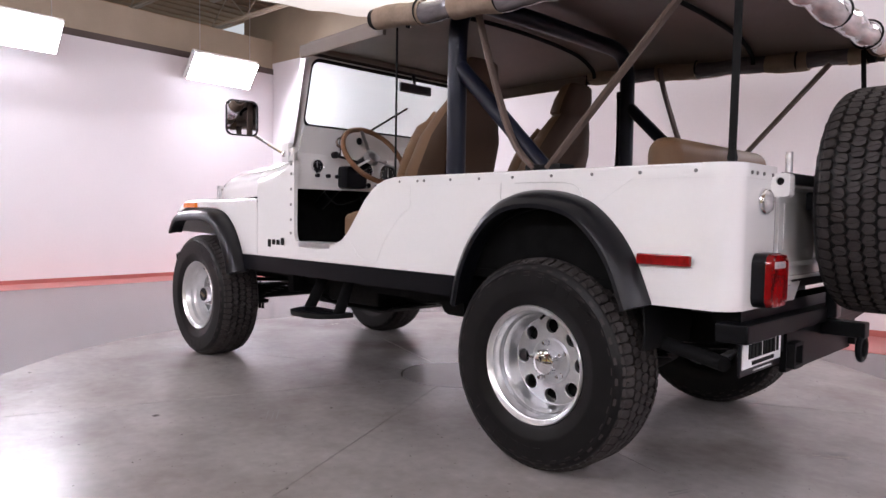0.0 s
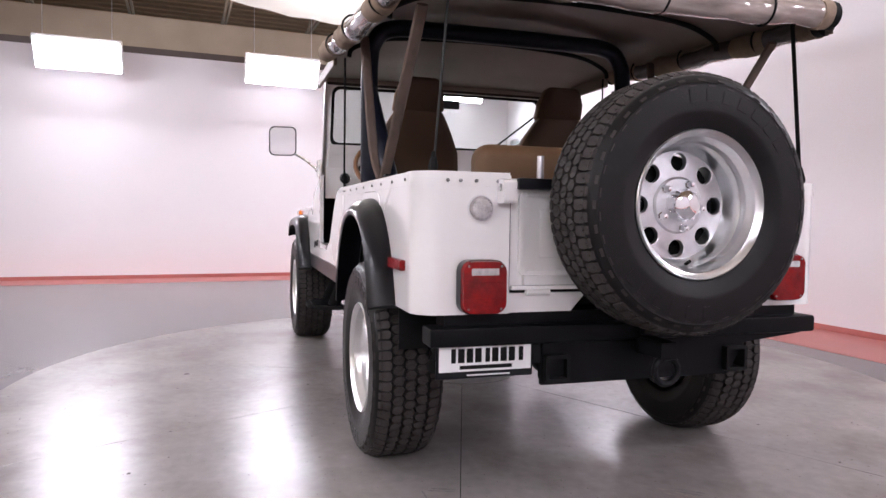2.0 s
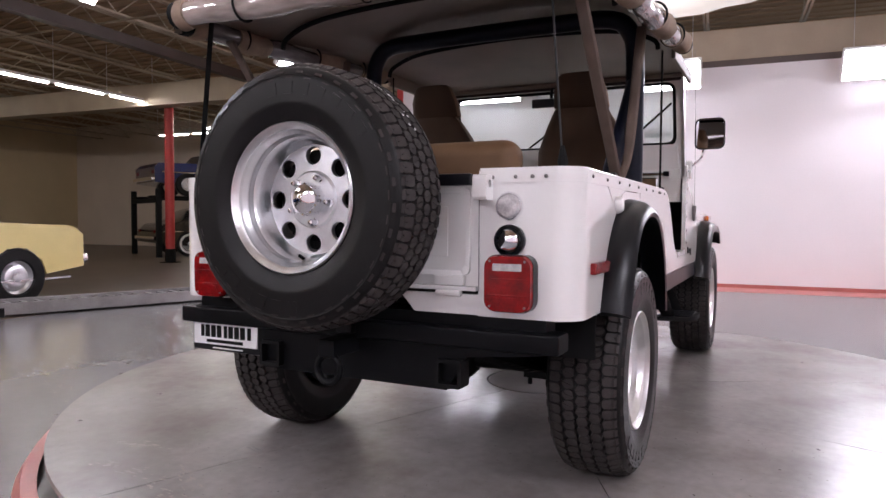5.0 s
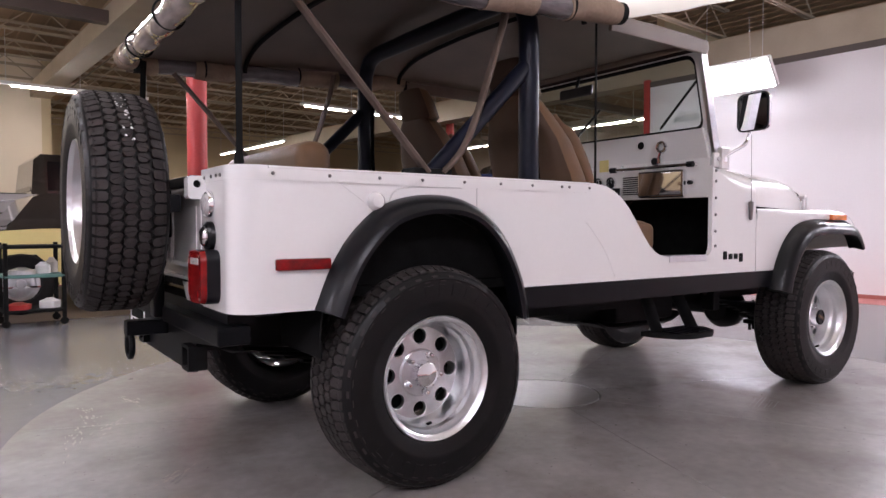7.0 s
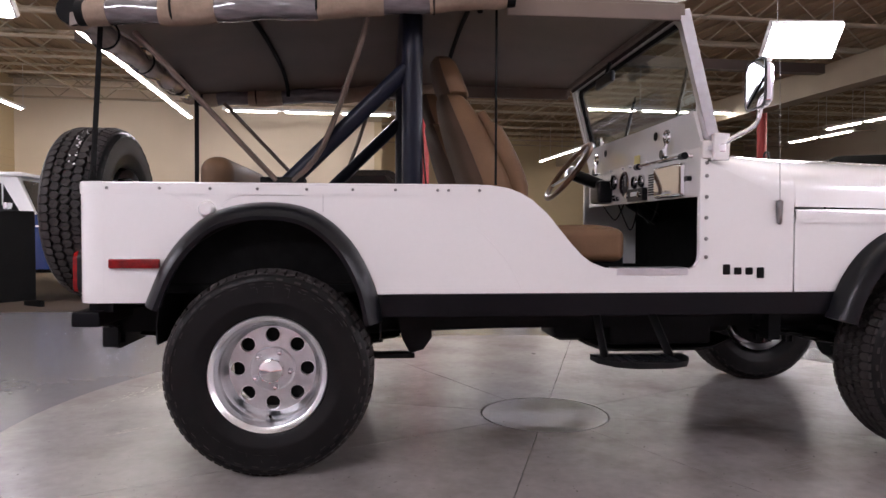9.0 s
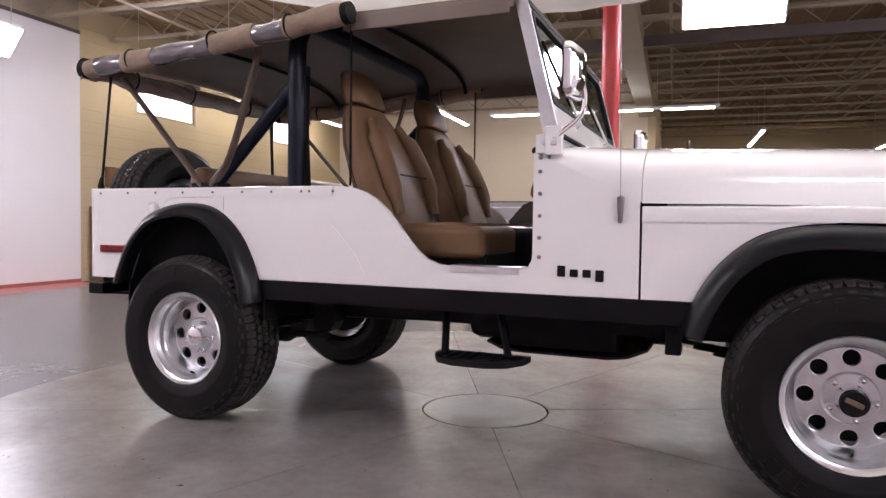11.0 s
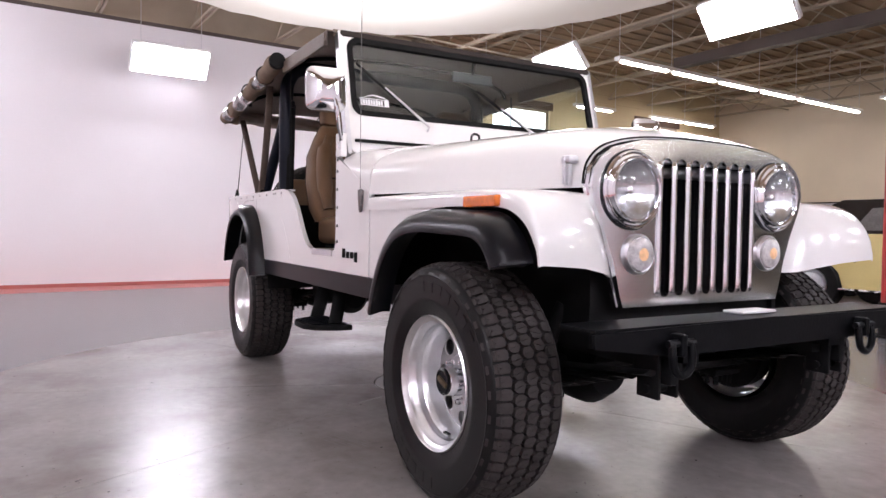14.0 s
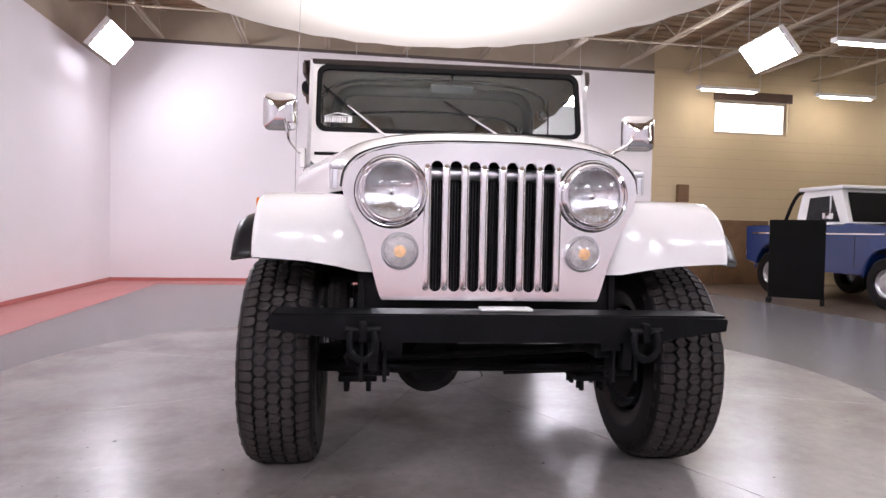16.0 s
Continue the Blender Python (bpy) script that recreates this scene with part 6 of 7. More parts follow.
# underbody
bm = B()
for s in (-1, 1):
    box(bm, -2.0, 1.85, s * 0.30, s * 0.38, 0.47, 0.57)
for x in (-1.9, -0.9, 0.1, 0.9):
    box(bm, x, x + 0.08, -0.34, 0.34, 0.48, 0.56)
part("chassis_frame", bm, CHASSIS, CAR, "black chassis frame")
for x in (-AX, AX):
    bm = cyl(B(), (x, -0.62, HUB), (x, 0.62, HUB), 0.052, n=14)
    lathe(bm, [(0.0, -0.12), (0.08, -0.11), (0.125, -0.04), (0.125, 0.04), (0.08, 0.11), (0.0, 0.12)], 20, Matrix.Translation((x, -0.05 if x < 0 else -0.18, HUB)) @ pose(0, 0, 0, 0, 90))
    part("axle", bm, CHASSIS, CAR, "black axle with a differential")
    for s in (-1, 1):
        bm = B()
        for k in range(6):
            ext = 0.55 - 0.07 * k
            line = smooth_line([(x - ext, s * 0.44, 0.475 - 0.02 * k), (x, s * 0.44, 0.425 - 0.016 * k), (x + ext, s * 0.44, 0.475 - 0.02 * k)], 5)
            tube(bm, line, 0.034, 4, flat=0.28)
        box(bm, x - 0.09, x + 0.09, s * 0.39, s * 0.49, 0.32, 0.345)
        for a in (-0.06, 0.06):
            for b in (0.405, 0.475):
                cyl(bm, (x + a, s * b, 0.29), (x + a, s * b, 0.44), 0.009, n=6)
        part("leaf_spring", bm, CHASSIS, CAR, "black leaf spring")
        part("shock_absorber", cyl(B(), (x + 0.08, s * 0.50, 0.34), (x + 0.16, s * 0.42, 0.62), 0.028, n=12), CHASSIS, CAR)
bm = cyl(B(), (-1.25, 0.0, 0.42), (0.0, -0.05, 0.46), 0.03, n=12)
box(bm, -0.1, 0.75, -0.16, 0.16, 0.40, 0.62, bev=0.04)
box(bm, -0.15, 0.15, -0.25, 0.05, 0.385, 0.55, bev=0.05)
part("gearbox", bm, CHASSIS, CAR, "dark gearbox and propeller shaft")
bm = B()
shell(bm, [[(x, y, z) for x, z in ((-0.02, 0.40), (0.05, 0.372), (0.12, 0.365), (0.5, 0.365), (0.58, 0.375), (0.66, 0.41))] for y in (-0.33, 0.0, 0.33)], 0.012)
part("skid_plate", bm, CHASSIS, CAR, "black skid plate under the gearbox")
part("cross_member", box(B(), 0.08, 0.55, -0.36, 0.36, 0.385, 0.50, bev=0.02), CHASSIS, CAR)
for s in (-1, 1):
    part("steering_link", cyl(B(), (1.40, s * 0.10, 0.345), (1.42, s * 0.56, 0.365), 0.024, n=10), CHASSIS, CAR)
    bm = box(B(), 1.21, 1.43, s * 0.37, s * 0.51, 0.30, 0.325, bev=0.006)
    for a in (1.235, 1.275, 1.365, 1.405):
        cyl(bm, (a, s * 0.40, 0.262), (a, s * 0.40, 0.31), 0.010, n=6)
        cyl(bm, (a, s * 0.48, 0.262), (a, s * 0.48, 0.31), 0.010, n=6)
    part("spring_plate", bm, CHASSIS, CAR, "black spring plate with bolt ends")
    part("shackle_hanger", box(B(), 0.74, 0.80, s * 0.40, s * 0.48, 0.42, 0.60, bev=0.008), CHASSIS, CAR)
for s in (-1, 1):
    bm = B()
    slab(bm, [(-0.72, 0.56), (-0.86, 0.56), (-0.83, 0.44), (-0.80, 0.385), (-0.745, 0.40), (-0.71, 0.45)], [], 0.08, lambda a, b, c: (a, s * (0.40 + c), b))
    box(bm, -0.98, -0.78, s * 0.41, s * 0.47, 0.362, 0.384, m=None, bev=0.004)
    part("spring_hanger", bm, CHASSIS, CAR, "black spring hanger")
part("fuel_tank", box(B(), -1.90, -1.60, -0.35, 0.35, 0.44, 0.60, bev=0.04), CHASSIS, CAR)
part("muffler", cyl(B(), (-0.9, 0.22, 0.46), (-0.35, 0.22, 0.46), 0.075, n=16), CHASSIS, CAR)
bm = cyl(B(), (1.45, -0.58, 0.36), (1.45, 0.58, 0.36), 0.016, n=8)
cyl(bm, (1.50, 0.4, 0.44), (1.42, -0.5, 0.38), 0.014, n=8)
part("tie_rod", bm, CHASSIS, CAR)
for s in (-1, 1):
    bm = B()
    slab(bm, [(-0.10, 0.66), (0.27, 0.66), (0.265, 0.74), (0.22, 0.82), (0.15, 0.855), (0.02, 0.855), (-0.05, 0.82), (-0.095, 0.74)], [], 0.022, lambda a, b, c: (a, s * b, 0.383 + c))
    for x in (-0.06, 0.20):
        tube(bm, [(x, s * 0.72, 0.40), (x - 0.02 if x < 0 else x - 0.06, s * 0.66, 0.58)], 0.034, 6, flat=0.35)
    part("side_step", bm, CHASSIS, CAR, "black half-round side step")
    for k in range(6):
        part("step_tread", box(B(), -0.03 + k * 0.04, -0.01 + k * 0.04, s * 0.70, s * 0.83, 0.405, 0.409), BLACKTRIM, CAR)


# ---- things in the workshop behind ----
def far_wheel(parent, x, y, r, w=0.2, white=False, chrome=True):
    s = 1 if y > 0 else -1
    m = Matrix.Translation((x, y, r)) @ pose(0, 0, 0, -90 * s)
    t = part("wheel", lathe(B(), [(r * 0.55, -w / 2), (r * 0.93, -w / 2), (r, -w * 0.35), (r, w * 0.35), (r * 0.93, w / 2), (r * 0.6, w / 2), (r * 0.55, w * 0.4)], 28, m), RUBBER, parent, "black tyre on a bright wheel")
    part("rim", lathe(B(), [(r * 0.64, w * 0.46), (r * 0.6, w * 0.42), (r * 0.55, w * 0.2), (r * 0.46, w * 0.12), (r * 0.4, w * 0.32), (r * 0.3, w * 0.38), (r * 0.16, w * 0.34), (r * 0.14, w * 0.5), (0, w * 0.52)], 24, m), BRUSHED if chrome else BLACK, t)
    if white:
        part("white_band", lathe(B(), [(r * 0.62, w * 0.505), (r * 0.8, w * 0.505)], 28, m), SIGNWHITE, t, "white tyre band")
    return t


def far_car(name, label, m, paint, lower, cabin, width, axles, r, glass_cuts, roof=None, top_inset=0.16, group="", grille=True, white=False, open_top=False, strip=None, glass=None):
    """A parked car: body along +x from side outlines, cabin with panes, wheels, lamps and bumpers."""
    c = thing(name, label, "car", m, group)
    hw = width / 2
    bm = B()
    slab(bm, lower, [], width, lambda a, b, d: (a, d - hw, b))
    body = part("body", bm, paint, c, smooth=40, bevel=0.05)
    zs = [p[1] for p in cabin]
    z0, z1 = min(zs), max(zs)

    def cab(a, b, d):
        t = (b - z0) / (z1 - z0)
        k = hw - 0.04 - top_inset * t
        return (a, -k if d == 0 else k, b)
    if not open_top:
        bm = B()
        slab(bm, cabin, [], 1.0, cab)
        part("cabin", bm, roof or paint, c, smooth=40, bevel=0.03)
    for cut in glass_cuts:
        for s in (-1, 1):
            bm = B()
            slab(bm, cut, [], 0.012, lambda a, b, d: (a, s * (hw - 0.04 - top_inset * (b - z0) / (z1 - z0) + 0.004 - d * 0.9), b))
            part("side_window", bm, glass or DARKGLASS, c, "side window with pale reflections in its colour" if glass else "dark side window")
    xs_front = [p for p in cabin if p[1] < z0 + 0.05]
    fx0 = max(p[0] for p in xs_front)
    fx1 = max(p[0] for p in cabin if p[1] > z1 - 0.05)
    bx0 = min(p[0] for p in xs_front)
    bx1 = min(p[0] for p in cabin if p[1] > z1 - 0.05)
    for e0, e1, e in ((fx0, fx1, 1), (bx0, bx1, -1)):
        def scr(y, t, d):
            t2 = 0.1 + 0.78 * t
            k = (hw - 0.11 - top_inset * t2)
            return (e0 + (e1 - e0) * t2 + e * (0.012 + d), y * k, z0 + (z1 - z0) * t2)
        bm = B()
        slab(bm, [(-1, 0), (1, 0), (1, 1), (-1, 1)], [], 0.008, scr)
        part("windscreen" if e > 0 else "rear_window", bm, DARKGLASS if not open_top else CLEAR, c, "dark glass")
    for x in axles:
        for s in (-1, 1):
            far_wheel(c, x, s * (hw - 0.08), r, white=white)
    lo = min(p[1] for p in lower)
    xmax, xmin = max(p[0] for p in lower), min(p[0] for p in lower)
    zb = lo + 0.18
    part("front_bumper", box(B(), xmax - 0.04, xmax + 0.08, -hw, hw, zb, zb + 0.12, bev=0.03), CHROME, c, "chrome bumper")
    part("rear_bumper", box(B(), xmin - 0.08, xmin + 0.04, -hw, hw, zb, zb + 0.12, bev=0.03), CHROME, c, "chrome bumper")
    for s in (-1, 1):
        part("headlamp", lathe(B(), [(0.09, 0), (0.085, 0.02), (0.0, 0.04)], 20, Matrix.Translation((xmax - 0.005, s * (hw - 0.22), zb + 0.28)) @ pose(0, 0, 0, 0, 90)), CLEARLENS, c)
        part("tail_lamp", box(B(), xmin - 0.012, xmin + 0.02, s * (hw - 0.2) - 0.08, s * (hw - 0.2) + 0.08, zb + 0.2, zb + 0.3, bev=0.01), REDLENS, c)
        part("body_strip", box(B(), xmin + 0.2, xmax - 0.2, s * hw - 0.006, s * hw + 0.006, (strip or lo + 0.42), (strip or lo + 0.42) + 0.022), CHROME, c)
        part("door_handle", box(B(), (xmax + xmin) / 2 - 0.54, (xmax + xmin) / 2 - 0.40, s * hw - 0.005, s * hw + 0.02, lo + 0.56, lo + 0.585, bev=0.004), CHROME, c)
        for xd in ((xmax + xmin) / 2 + 0.75, (xmax + xmin) / 2 - 0.6):
            part("door_gap", box(B(), xd, xd + 0.008, s * hw - 0.004, s * hw + 0.002, lo + 0.1, lo + 0.62), BLACK, c)
    if grille:
        part("grille", box(B(), xmax - 0.01, xmax + 0.012, -(hw - 0.32), hw - 0.32, zb + 0.17, zb + 0.38, bev=0.01), BLACKTRIM, c)
    return c


def floor_pose(u, v, turn, z=0.0):
    return ROOM @ pose(u, v, FLOOR + 0.004 + z, 0, 0, turn)


# blue short pickup with a white cab
BLUE = far_car("pickup", "blue vintage short pickup with a white cab roof", floor_pose(-5.9, 8.05, 0), BLUECAR,
               [(-1.85, 0.58), (-1.87, 1.20), (0.50, 1.21), (0.64, 1.24), (1.78, 1.16), (1.90, 1.10), (1.93, 0.95), (1.92, 0.56), (1.82, 0.50), (1.74, 0.72), (1.58, 0.86), (1.26, 0.86), (1.08, 0.72), (1.0, 0.46), (-0.72, 0.46), (-0.80, 0.72), (-0.98, 0.86), (-1.30, 0.86), (-1.48, 0.72), (-1.56, 0.52)],
               [(-0.58, 1.20), (-0.54, 1.70), (-0.48, 1.79), (0.26, 1.80), (0.34, 1.77), (0.62, 1.23)], 1.74, (-1.14, 1.40), 0.37,
               [[(-0.34, 1.26), (-0.34, 1.66), (0.16, 1.68), (0.42, 1.26)]], roof=SIGNWHITE, top_inset=0.10, strip=1.06)
part("bed_rail", box(B(), -1.8, -0.64, -0.8, 0.8, 1.201, 1.215, bev=0.004), BLACK, BLUE, "dark open bed")
part("roll_hoop", tube(B(), smooth_line([(-1.05, -0.7, 1.2), (-0.78, -0.7, 1.66), (-0.72, -0.5, 1.78), (-0.72, 0.5, 1.78), (-0.78, 0.7, 1.66), (-1.05, 0.7, 1.2)], 5), 0.03, 8), BLACK, BLUE)
part("roof_panel", box(B(), -0.58, 0.44, -0.80, 0.80, 1.775, 1.84, bev=0.028), SIGNWHITE, BLUE, "white roof panel")
for y in (-0.87, 0.87):
    part("vent_bar", box(B(), 0.17, 0.185, y * 0.915 - 0.01, y * 0.915 + 0.01, 1.25, 1.68), SIGNWHITE, BLUE)
    e = 1 if y > 0 else -1
    part("side_mirror", box(B(), 0.28, 0.34, y, y + e * 0.16, 1.30, 1.40, bev=0.015), CHROME, BLUE, "chrome door mirror")
    for x in (1.40, -1.14):
        part("wheel_arch_lip", tube(B(), [(x + 0.42 * math.cos(radians(q)), y * 1.003, 0.44 + 0.44 * math.sin(radians(q))) for q in range(0, 181, 15)], 0.02, 6), BLUECAR, BLUE)
for z in (0.86, 0.92, 0.98):
    part("grille_bar", box(B(), 1.93, 1.95, -0.5, 0.5, z, z + 0.012), CHROME, BLUE)
for y in (-0.4, -0.2, 0.0, 0.2, 0.4):
    part("grille_bar", box(B(), 1.932, 1.948, y - 0.005, y + 0.005, 0.84, 1.02), CHROME, BLUE)
part("hood_seam", box(B(), 0.66, 1.80, -0.66, -0.652, 1.17, 1.232), BLACK, BLUE)

sedan_low = [(-2.5, 0.38), (-2.52, 0.80), (-2.4, 0.92), (-0.9, 0.95), (0.9, 0.95), (2.35, 0.88), (2.5, 0.78), (2.5, 0.38), (1.98, 0.30), (1.92, 0.52), (1.72, 0.66), (1.48, 0.66), (1.28, 0.52), (1.22, 0.24), (-1.22, 0.24), (-1.28, 0.50), (-1.48, 0.62), (-1.72, 0.62), (-1.92, 0.5), (-1.98, 0.32)]
sedan_cab = [(-1.35, 0.94), (-0.85, 1.34), (-0.7, 1.38), (0.45, 1.38), (0.58, 1.35), (1.02, 0.94)]
cuts = [[(-0.92, 1.0), (-0.66, 1.30), (-0.22, 1.32), (-0.22, 1.0)], [(-0.16, 1.0), (-0.16, 1.32), (0.36, 1.32), (0.72, 1.0)]]
# The uneven grey stands for the bright surroundings reflected in the panes.
PALEGLASS = mat("car glass with reflections in its colour", (0.16, 0.16, 0.155), 0.05, vary=0.5, scale=2.5, coat=1.0)
far_car("sedan", "pale yellow vintage sedan with a black roof", floor_pose(-0.03, 7.66, 0), YELLOWCAR,
                 [(-2.5, 0.44), (-2.55, 0.62), (-2.56, 0.80), (-2.46, 0.93), (-1.4, 1.0), (0.9, 1.03), (2.35, 0.97), (2.5, 0.86), (2.5, 0.45), (1.98, 0.38), (1.92, 0.55), (1.72, 0.70), (1.48, 0.70), (1.28, 0.55), (1.22, 0.31), (-1.18, 0.31), (-1.24, 0.52), (-1.42, 0.70), (-1.70, 0.70), (-1.90, 0.54), (-1.98, 0.38)],
                 [(-1.72, 0.99), (-1.42, 1.38), (-1.3, 1.43), (0.45, 1.44), (0.58, 1.41), (1.02, 1.0)], 1.92, (-1.58, 1.6), 0.36,
                 [[(-1.12, 1.05), (-0.94, 1.32), (-0.66, 1.34), (-0.66, 1.05)], [(-0.60, 1.05), (-0.60, 1.34), (0.38, 1.34), (0.74, 1.05)]], roof=BLACKCAR, strip=0.31, glass=PALEGLASS)
far_car("sedan", "black vintage sedan parked behind the blue pickup", floor_pose(-6.1, 11.0, 0), BLACKCAR, sedan_low, sedan_cab, 1.9, (-1.6, 1.6), 0.34, cuts)
GREY = far_car("pickup", "silver grey tall pickup parked behind the yellow sedan", floor_pose(-1.35, 10.3, 0), mat("silver grey car paint", (0.40, 0.375, 0.385), 0.25, coat=0.7, vary=0.08),
               [(-2.1, 0.75), (-2.12, 1.50), (1.3, 1.52), (1.62, 1.55), (2.75, 1.46), (2.85, 1.3), (2.85, 0.75), (2.5, 0.68), (2.42, 0.95), (2.2, 1.1), (1.9, 1.1), (1.68, 0.95), (1.6, 0.65), (-0.65, 0.65), (-0.75, 0.95), (-0.95, 1.1), (-1.25, 1.1), (-1.45, 0.95), (-1.55, 0.7)],
               [(0.25, 1.5), (0.3, 2.05), (0.4, 2.14), (1.25, 2.15), (1.35, 2.11), (1.72, 1.53)], 1.8, (-1.1, 2.05), 0.45,
               [[(0.48, 1.58), (0.48, 2.03), (1.18, 2.04), (1.46, 1.58)]], roof=BLACKCAR, top_inset=0.12, strip=1.40)
part("bed_cover", box(B(), -2.05, 0.2, -0.8, 0.8, 1.501, 1.53, bev=0.01), BLACK, GREY, "black bed cover")
LIFT_U, LIFT_V, LIFT_TURN = 13.2, 13.25, -29
far_car("sedan", "black rounded vintage sedan under the car lift", floor_pose(LIFT_U - 0.1, LIFT_V, LIFT_TURN), BLACKCAR,
        [(-2.4, 0.4), (-2.42, 0.7), (-2.2, 0.92), (-1.4, 1.04), (0.9, 1.06), (1.9, 1.0), (2.25, 0.85), (2.4, 0.6), (2.38, 0.36), (1.9, 0.30), (1.85, 0.5), (1.65, 0.64), (1.4, 0.64), (1.2, 0.5), (1.15, 0.28), (-1.2, 0.28), (-1.9, 0.32)],
        [(-1.75, 0.98), (-1.35, 1.30), (-0.8, 1.47), (0.0, 1.49), (0.45, 1.43), (0.95, 1.04)], 1.9, (-1.5, 1.52), 0.36,
        [[(-1.0, 1.1), (-0.75, 1.36), (-0.2, 1.40), (-0.2, 1.1)], [(-0.12, 1.1), (-0.12, 1.40), (0.3, 1.37), (0.6, 1.1)]], white=True)
far_car("convertible", "dark blue vintage convertible raised on the car lift", floor_pose(LIFT_U, LIFT_V, LIFT_TURN, 1.72), NAVYCAR, sedan_low,
        [(-1.2, 0.94), (-0.9, 1.26), (-0.7, 1.3), (0.45, 1.3), (0.55, 1.27), (0.98, 0.94)], 1.92, (-1.6, 1.6), 0.34, [], roof=BLACK)

# four-post lift
lift = thing("car_lift", "black steel four-post car lift", "lift", floor_pose(LIFT_U, LIFT_V, LIFT_TURN))
for x in (-2.5, 2.5):
    for y in (-1.25, 1.25):
        part("post", box(B(), x - 0.07, x + 0.07, y - 0.07, y + 0.07, 0, 1.9, bev=0.008), BLACK, lift)
    part("cross_beam", box(B(), x - 0.08, x + 0.08, -1.2, 1.2, 1.52, 1.64, bev=0.008), BLACK, lift)
for y in (-0.8, 0.8):
    part("runway", box(B(), -2.6, 2.6, y - 0.24, y + 0.24, 1.64, 1.72, bev=0.008), BLACK, lift)

# tripod
tri = thing("tripod", "black camera tripod standing near the wall end", "tripod", floor_pose(8.47, 5.5, 0))
for k in range(3):
    a = radians(151 + 120 * k)
    part("leg", tube(B(), [(0.60 * math.cos(a), 0.60 * math.sin(a), 0), (0.35 * math.cos(a), 0.35 * math.sin(a), 0.45), (0.06 * math.cos(a), 0.06 * math.sin(a), 1.02)], [0.017, 0.022, 0.03], 8), BLACK, tri)
    part("foot", cyl(B(), (0.60 * math.cos(a), 0.60 * math.sin(a), 0), (0.60 * math.cos(a), 0.60 * math.sin(a), 0.03), 0.05, n=10), BLACK, tri)
    part("spreader", cyl(B(), (0, 0, 0.42), (0.34 * math.cos(a), 0.34 * math.sin(a), 0.46), 0.012, n=6), BLACK, tri)
part("column", cyl(B(), (0, 0, 0.4), (0, 0, 1.2), 0.026, n=10), BLACK, tri)
part("head", box(B(), -0.05, 0.05, -0.06, 0.06, 1.18, 1.3, bev=0.01), BLACK, tri)
part("pan_bar", cyl(B(), (0, 0, 1.2), (-0.1, 0.28, 1.08), 0.012, n=8), BLACK, tri)

# low grey ramp
RAMPMETAL = mat("dull aluminium", (0.33, 0.32, 0.32), 0.42, metal=0.8, vary=0.2, scale=6)
ramp = thing("loading_ramp", "low bright aluminium ramp lying on the floor", "ramp", floor_pose(2.49, 5.69, -24))
part("deck", box(B(), -1.69, 1.69, -0.22, 0.22, 0.09, 0.105, bev=0.003), BLACK, ramp)
for k in range(22):
    part("rung", box(B(), -1.62 + k * 0.154, -1.57 + k * 0.154, -0.22, 0.22, 0.105, 0.125, bev=0.004), RAMPMETAL, ramp)
for y in (-0.25, 0.22):
    part("side_rail", box(B(), -1.7, 1.7, y, y + 0.03, 0.02, 0.15, bev=0.004), RAMPMETAL, ramp)
for x in (-1.6, 1.6):
    part("foot", box(B(), x - 0.06, x + 0.06, -0.26, 0.26, 0, 0.1, bev=0.006), BLACK, ramp)

# tool cart with clutter
cart = thing("tool_cart", "black three-tier tool cart with clutter on it", "cart", floor_pose(-1.63, 5.79, 0))
for z, mt in ((0.14, BLACK), (0.50, mat("teal tray mat", (0.10, 0.22, 0.20), 0.5)), (0.80, BLACK)):
    part("tray", box(B(), -0.28, 0.28, -0.24, 0.24, z, z + 0.035, bev=0.008), mt, cart)
for x in (-0.26, 0.26):
    for y in (-0.22, 0.22):
        part("post", box(B(), x - 0.02, x + 0.02, y - 0.02, y + 0.02, 0.08, 0.86, bev=0.004), BLACK, cart)
        part("caster", lathe(B(), [(0.03, -0.012), (0.04, -0.008), (0.04, 0.008), (0.03, 0.012)], 14, Matrix.Translation((x, y, 0.04)) @ pose(0, 0, 0, 90), cap=True), BLACK, cart)
for nm, x, y, z, mt, sz, lb in (("box", 0.1, -0.02, 0.535, SIGNWHITE, (0.07, 0.12), "white box on the middle cart tray"),
                                ("coil", -0.1, -0.08, 0.535, BRUSHED, (0.13, 0.06), "bright coiled hose on the cart tray"), ("can", 0.2, 0.1, 0.535, DUCT, (0.06, 0.16), "grey can on the cart tray"),
                                ("rag", -0.14, -0.1, 0.175, REDSTEEL, (0.12, 0.07), "red cloth on the lower cart tray"), ("box", 0.15, -0.08, 0.175, SIGNWHITE, (0.1, 0.1), "white box on the lower cart tray")):
    bm = lathe(B(), [(sz[0], 0), (sz[0], sz[1] * 0.7), (sz[0] * 0.5, sz[1] * 0.9), (sz[0] * 0.4, sz[1])], 16, cap=True)
    o = part(nm, bm, mt, None, "", floor_pose(-1.63, 5.79, 0) @ Matrix.Translation((x, y, z)))
    tagged(o, lb, nm)

# dark standing board
board = thing("display_board", "black standing board in front of the pickup", "board", floor_pose(-5.32, 6.37, 50))
part("panel", box(B(), -0.38, 0.38, -0.02, 0.02, 0.08, 1.27, bev=0.01), BLACK, board)
for x in (-0.36, 0.36):
    part("foot", box(B(), x - 0.03, x + 0.03, -0.2, 0.2, 0, 0.08, bev=0.006), BLACK, board)

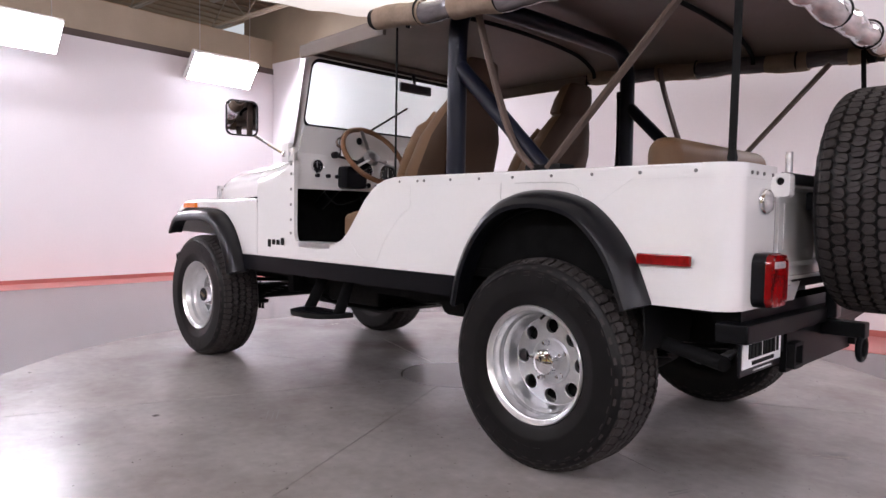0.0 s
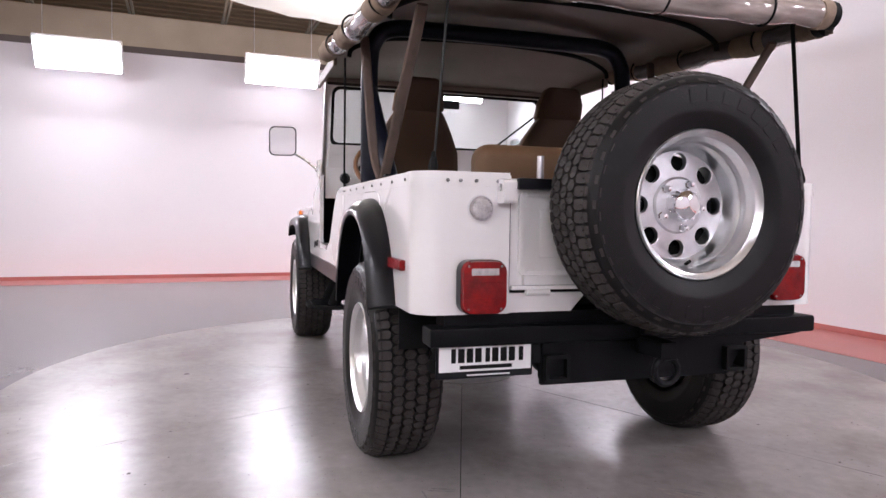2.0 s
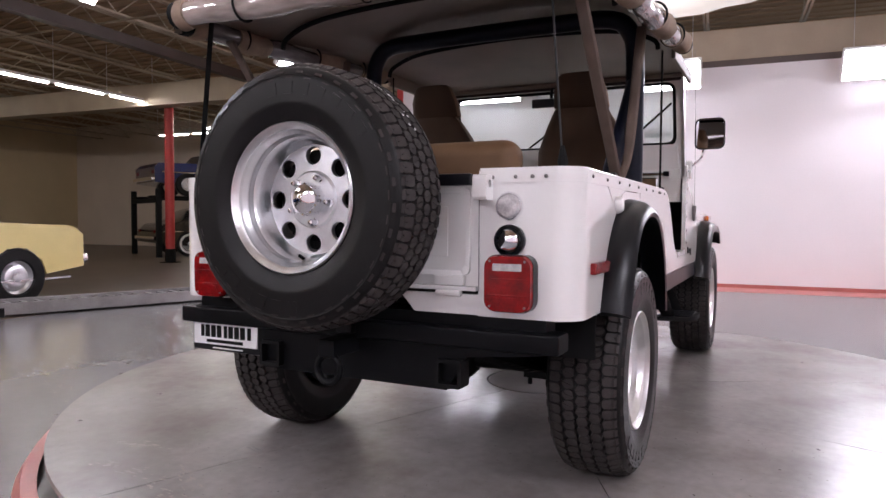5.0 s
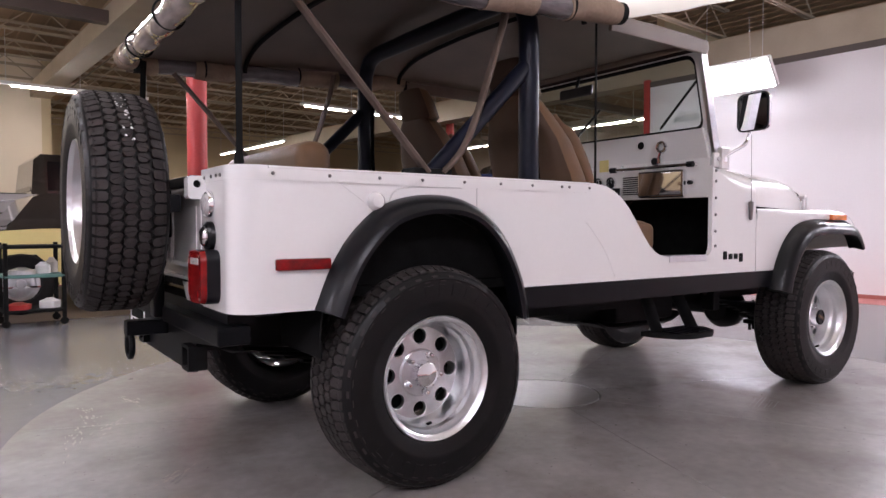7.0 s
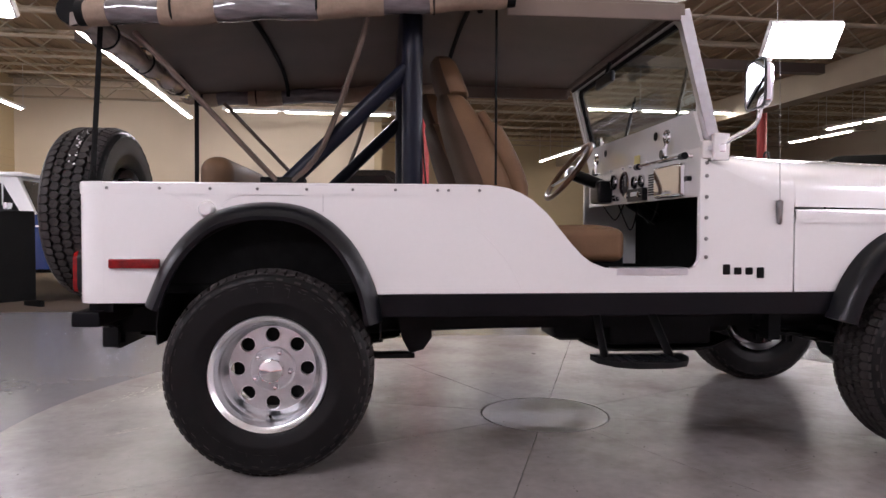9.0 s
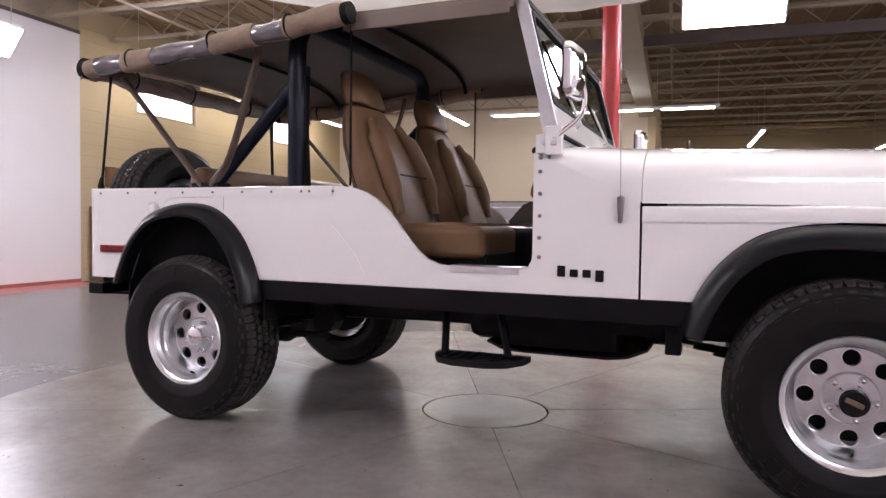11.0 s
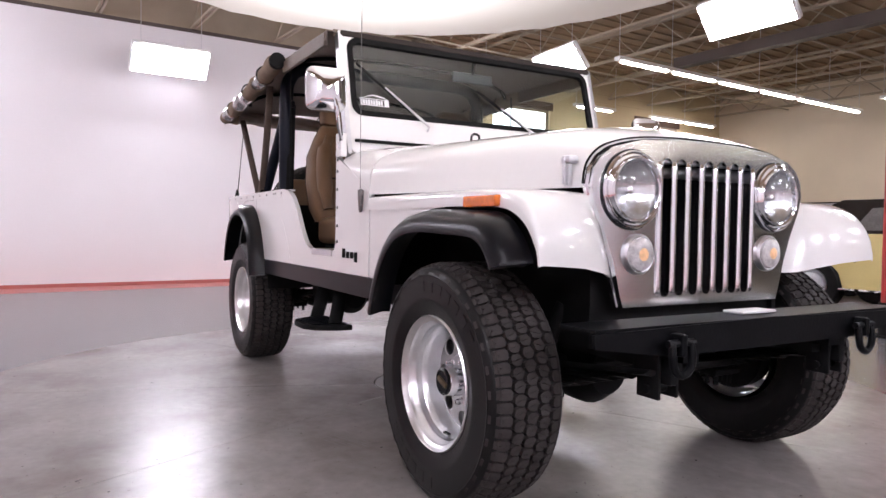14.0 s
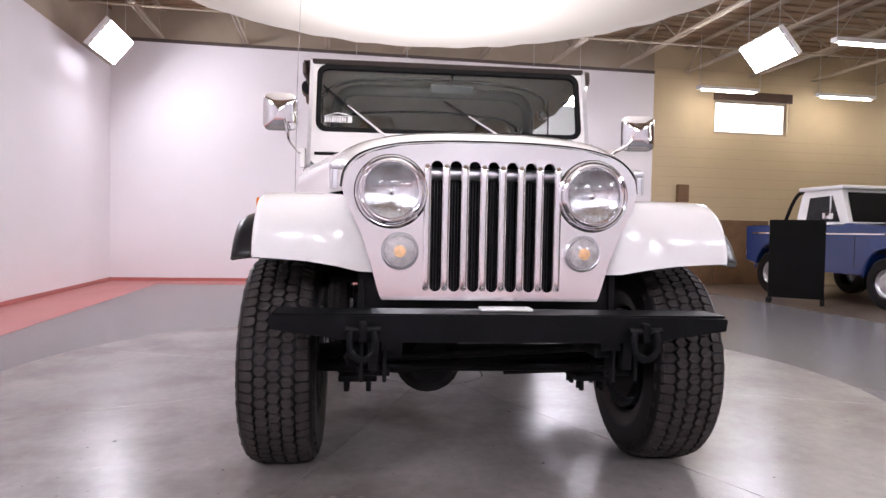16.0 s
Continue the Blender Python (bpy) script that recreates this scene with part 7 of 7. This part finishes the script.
# brown boards along the beige wall
BOARD = mat("brown plywood", (0.16, 0.085, 0.04), 0.6, vary=0.3, scale=2.5, bump=0.001, bump_scale=30, spots=(0.09, 0.045, 0.02), spot_scale=2, spot_amount=0.5)
for v0, v1, h in ((6.05, 7.25, 1.31), (7.27, 8.5, 1.33)):
    pb = part("wall_board", box(B(), 0, 0.02, v0, v1, 0, h, bev=0.003), BOARD, None, "", ROOM @ pose(U0 - 0.01, 0, FLOOR + 0.006))
    tagged(pb, "brown plywood board standing against the beige wall", "board", "wall boards")
wb = part("wall_box", box(B(), 0, 0.09, 6.42, 6.66, 0, 0.36, bev=0.008), BOARD, None, "", ROOM @ pose(U0 - 0.047, 0, 1.53))
tagged(wb, "small brown box fixed to the beige wall", "box")

# jack and bucket by the end wall
jack = thing("floor_jack", "dark upright jack with a red handle at the end wall", "jack", floor_pose(15.9, 10.75, 0))
part("mast", tube(B(), [(0, 0, 0), (0.1, 0.1, 1.6)], 0.12, 8), BLACK, jack)
part("handle", cyl(B(), (0.1, 0.1, 1.6), (0.15, 0.2, 2.1), 0.08, n=8), REDSTEEL, jack)
bk = part("bucket", lathe(B(), [(0.0, 0), (0.22, 0.0), (0.26, 0.42), (0.25, 0.42), (0.0, 0.38)], 18), YELLOWCAR, None, "", floor_pose(16.1, 10.2, 0))
tagged(bk, "yellow bucket on the floor at the end wall", "bucket")

# unit heater under the roof
heat = thing("unit_heater", "pale sheet-metal unit heater hung under the roof", "heater", ROOM @ pose(6.43, 4.32, 3.42))
part("case", box(B(), -0.33, 0.33, -0.27, 0.27, 0.14, 0.35, bev=0.03), DUCT, heat)
for y in (-0.22, 0.22):
    part("hanger", cyl(B(), (0, y, 0.34), (0, y, 1.30), 0.01, n=6), BRUSHED, heat)

# fittings on the end wall
wall_m = ROOM @ Matrix.Translation((HALL_END, 0, FLOOR))
cond = thing("conduit", "thin grey steel conduit down the plastered wall", "conduit", wall_m @ Matrix.Translation((0, 9.42, 0)))
part("pipe", cyl(B(), (-0.03, 0, 0.1), (-0.03, 0, 3.2), 0.016, n=8), DUCT, cond)
part("outlet_box", box(B(), -0.08, 0.0, -0.07, 0.07, 0.12, 0.5, bev=0.01), BLACK, cond)
part("top_box", box(B(), -0.07, 0.0, 0.0, 0.3, 3.16, 3.26, bev=0.01), BLACK, cond)
duct = thing("wall_duct", "grey round duct along the top of the plastered wall", "duct", wall_m @ Matrix.Translation((-0.2, 0, 3.3)))
part("pipe", cyl(B(), (0, 10.1, 0), (0, 15.5, 0), 0.10, n=14), DUCT, duct)
for v in (10.4, 12.4, 14.4):
    part("bracket", box(B(), -0.12, 0.2, v - 0.02, v + 0.02, -0.12, -0.09), BLACK, duct)
sw = part("switch_box", box(B(), -0.08, 0.0, -0.1, 0.1, 0, 0.12, bev=0.01), BLACK, None, "", wall_m @ Matrix.Translation((0, 11.46, 2.45)))
tagged(sw, "small dark switch box high on the plastered wall", "switch box")

# hose reel near the wall end
reel = thing("hose_reel", "black hose reel with a red hub on a brown crate", "reel", floor_pose(9.75, 5.62, 0))
part("crate", box(B(), -0.2, 0.2, -0.22, 0.16, 0, 0.42, bev=0.01), mat("brown crate wood", (0.16, 0.09, 0.04), 0.6, vary=0.2, scale=9), reel, "brown wooden crate")
part("drum", lathe(B(), [(0.10, -0.1), (0.26, -0.1), (0.27, -0.08), (0.2, -0.06), (0.2, 0.06), (0.27, 0.08), (0.26, 0.1), (0.10, 0.1)], 24, Matrix.Translation((0, 0, 0.66)) @ pose(0, 0, 0, 0, 90), cap=True), BLACK, reel)
part("hub", lathe(B(), [(0.12, -0.115), (0.12, 0.115)], 20, Matrix.Translation((0, 0, 0.66)) @ pose(0, 0, 0, 0, 90), cap=True), REDSTEEL, reel, "red hub")
part("stand", box(B(), -0.03, 0.03, -0.15, 0.15, 0.41, 0.6, bev=0.006), BLACK, reel)
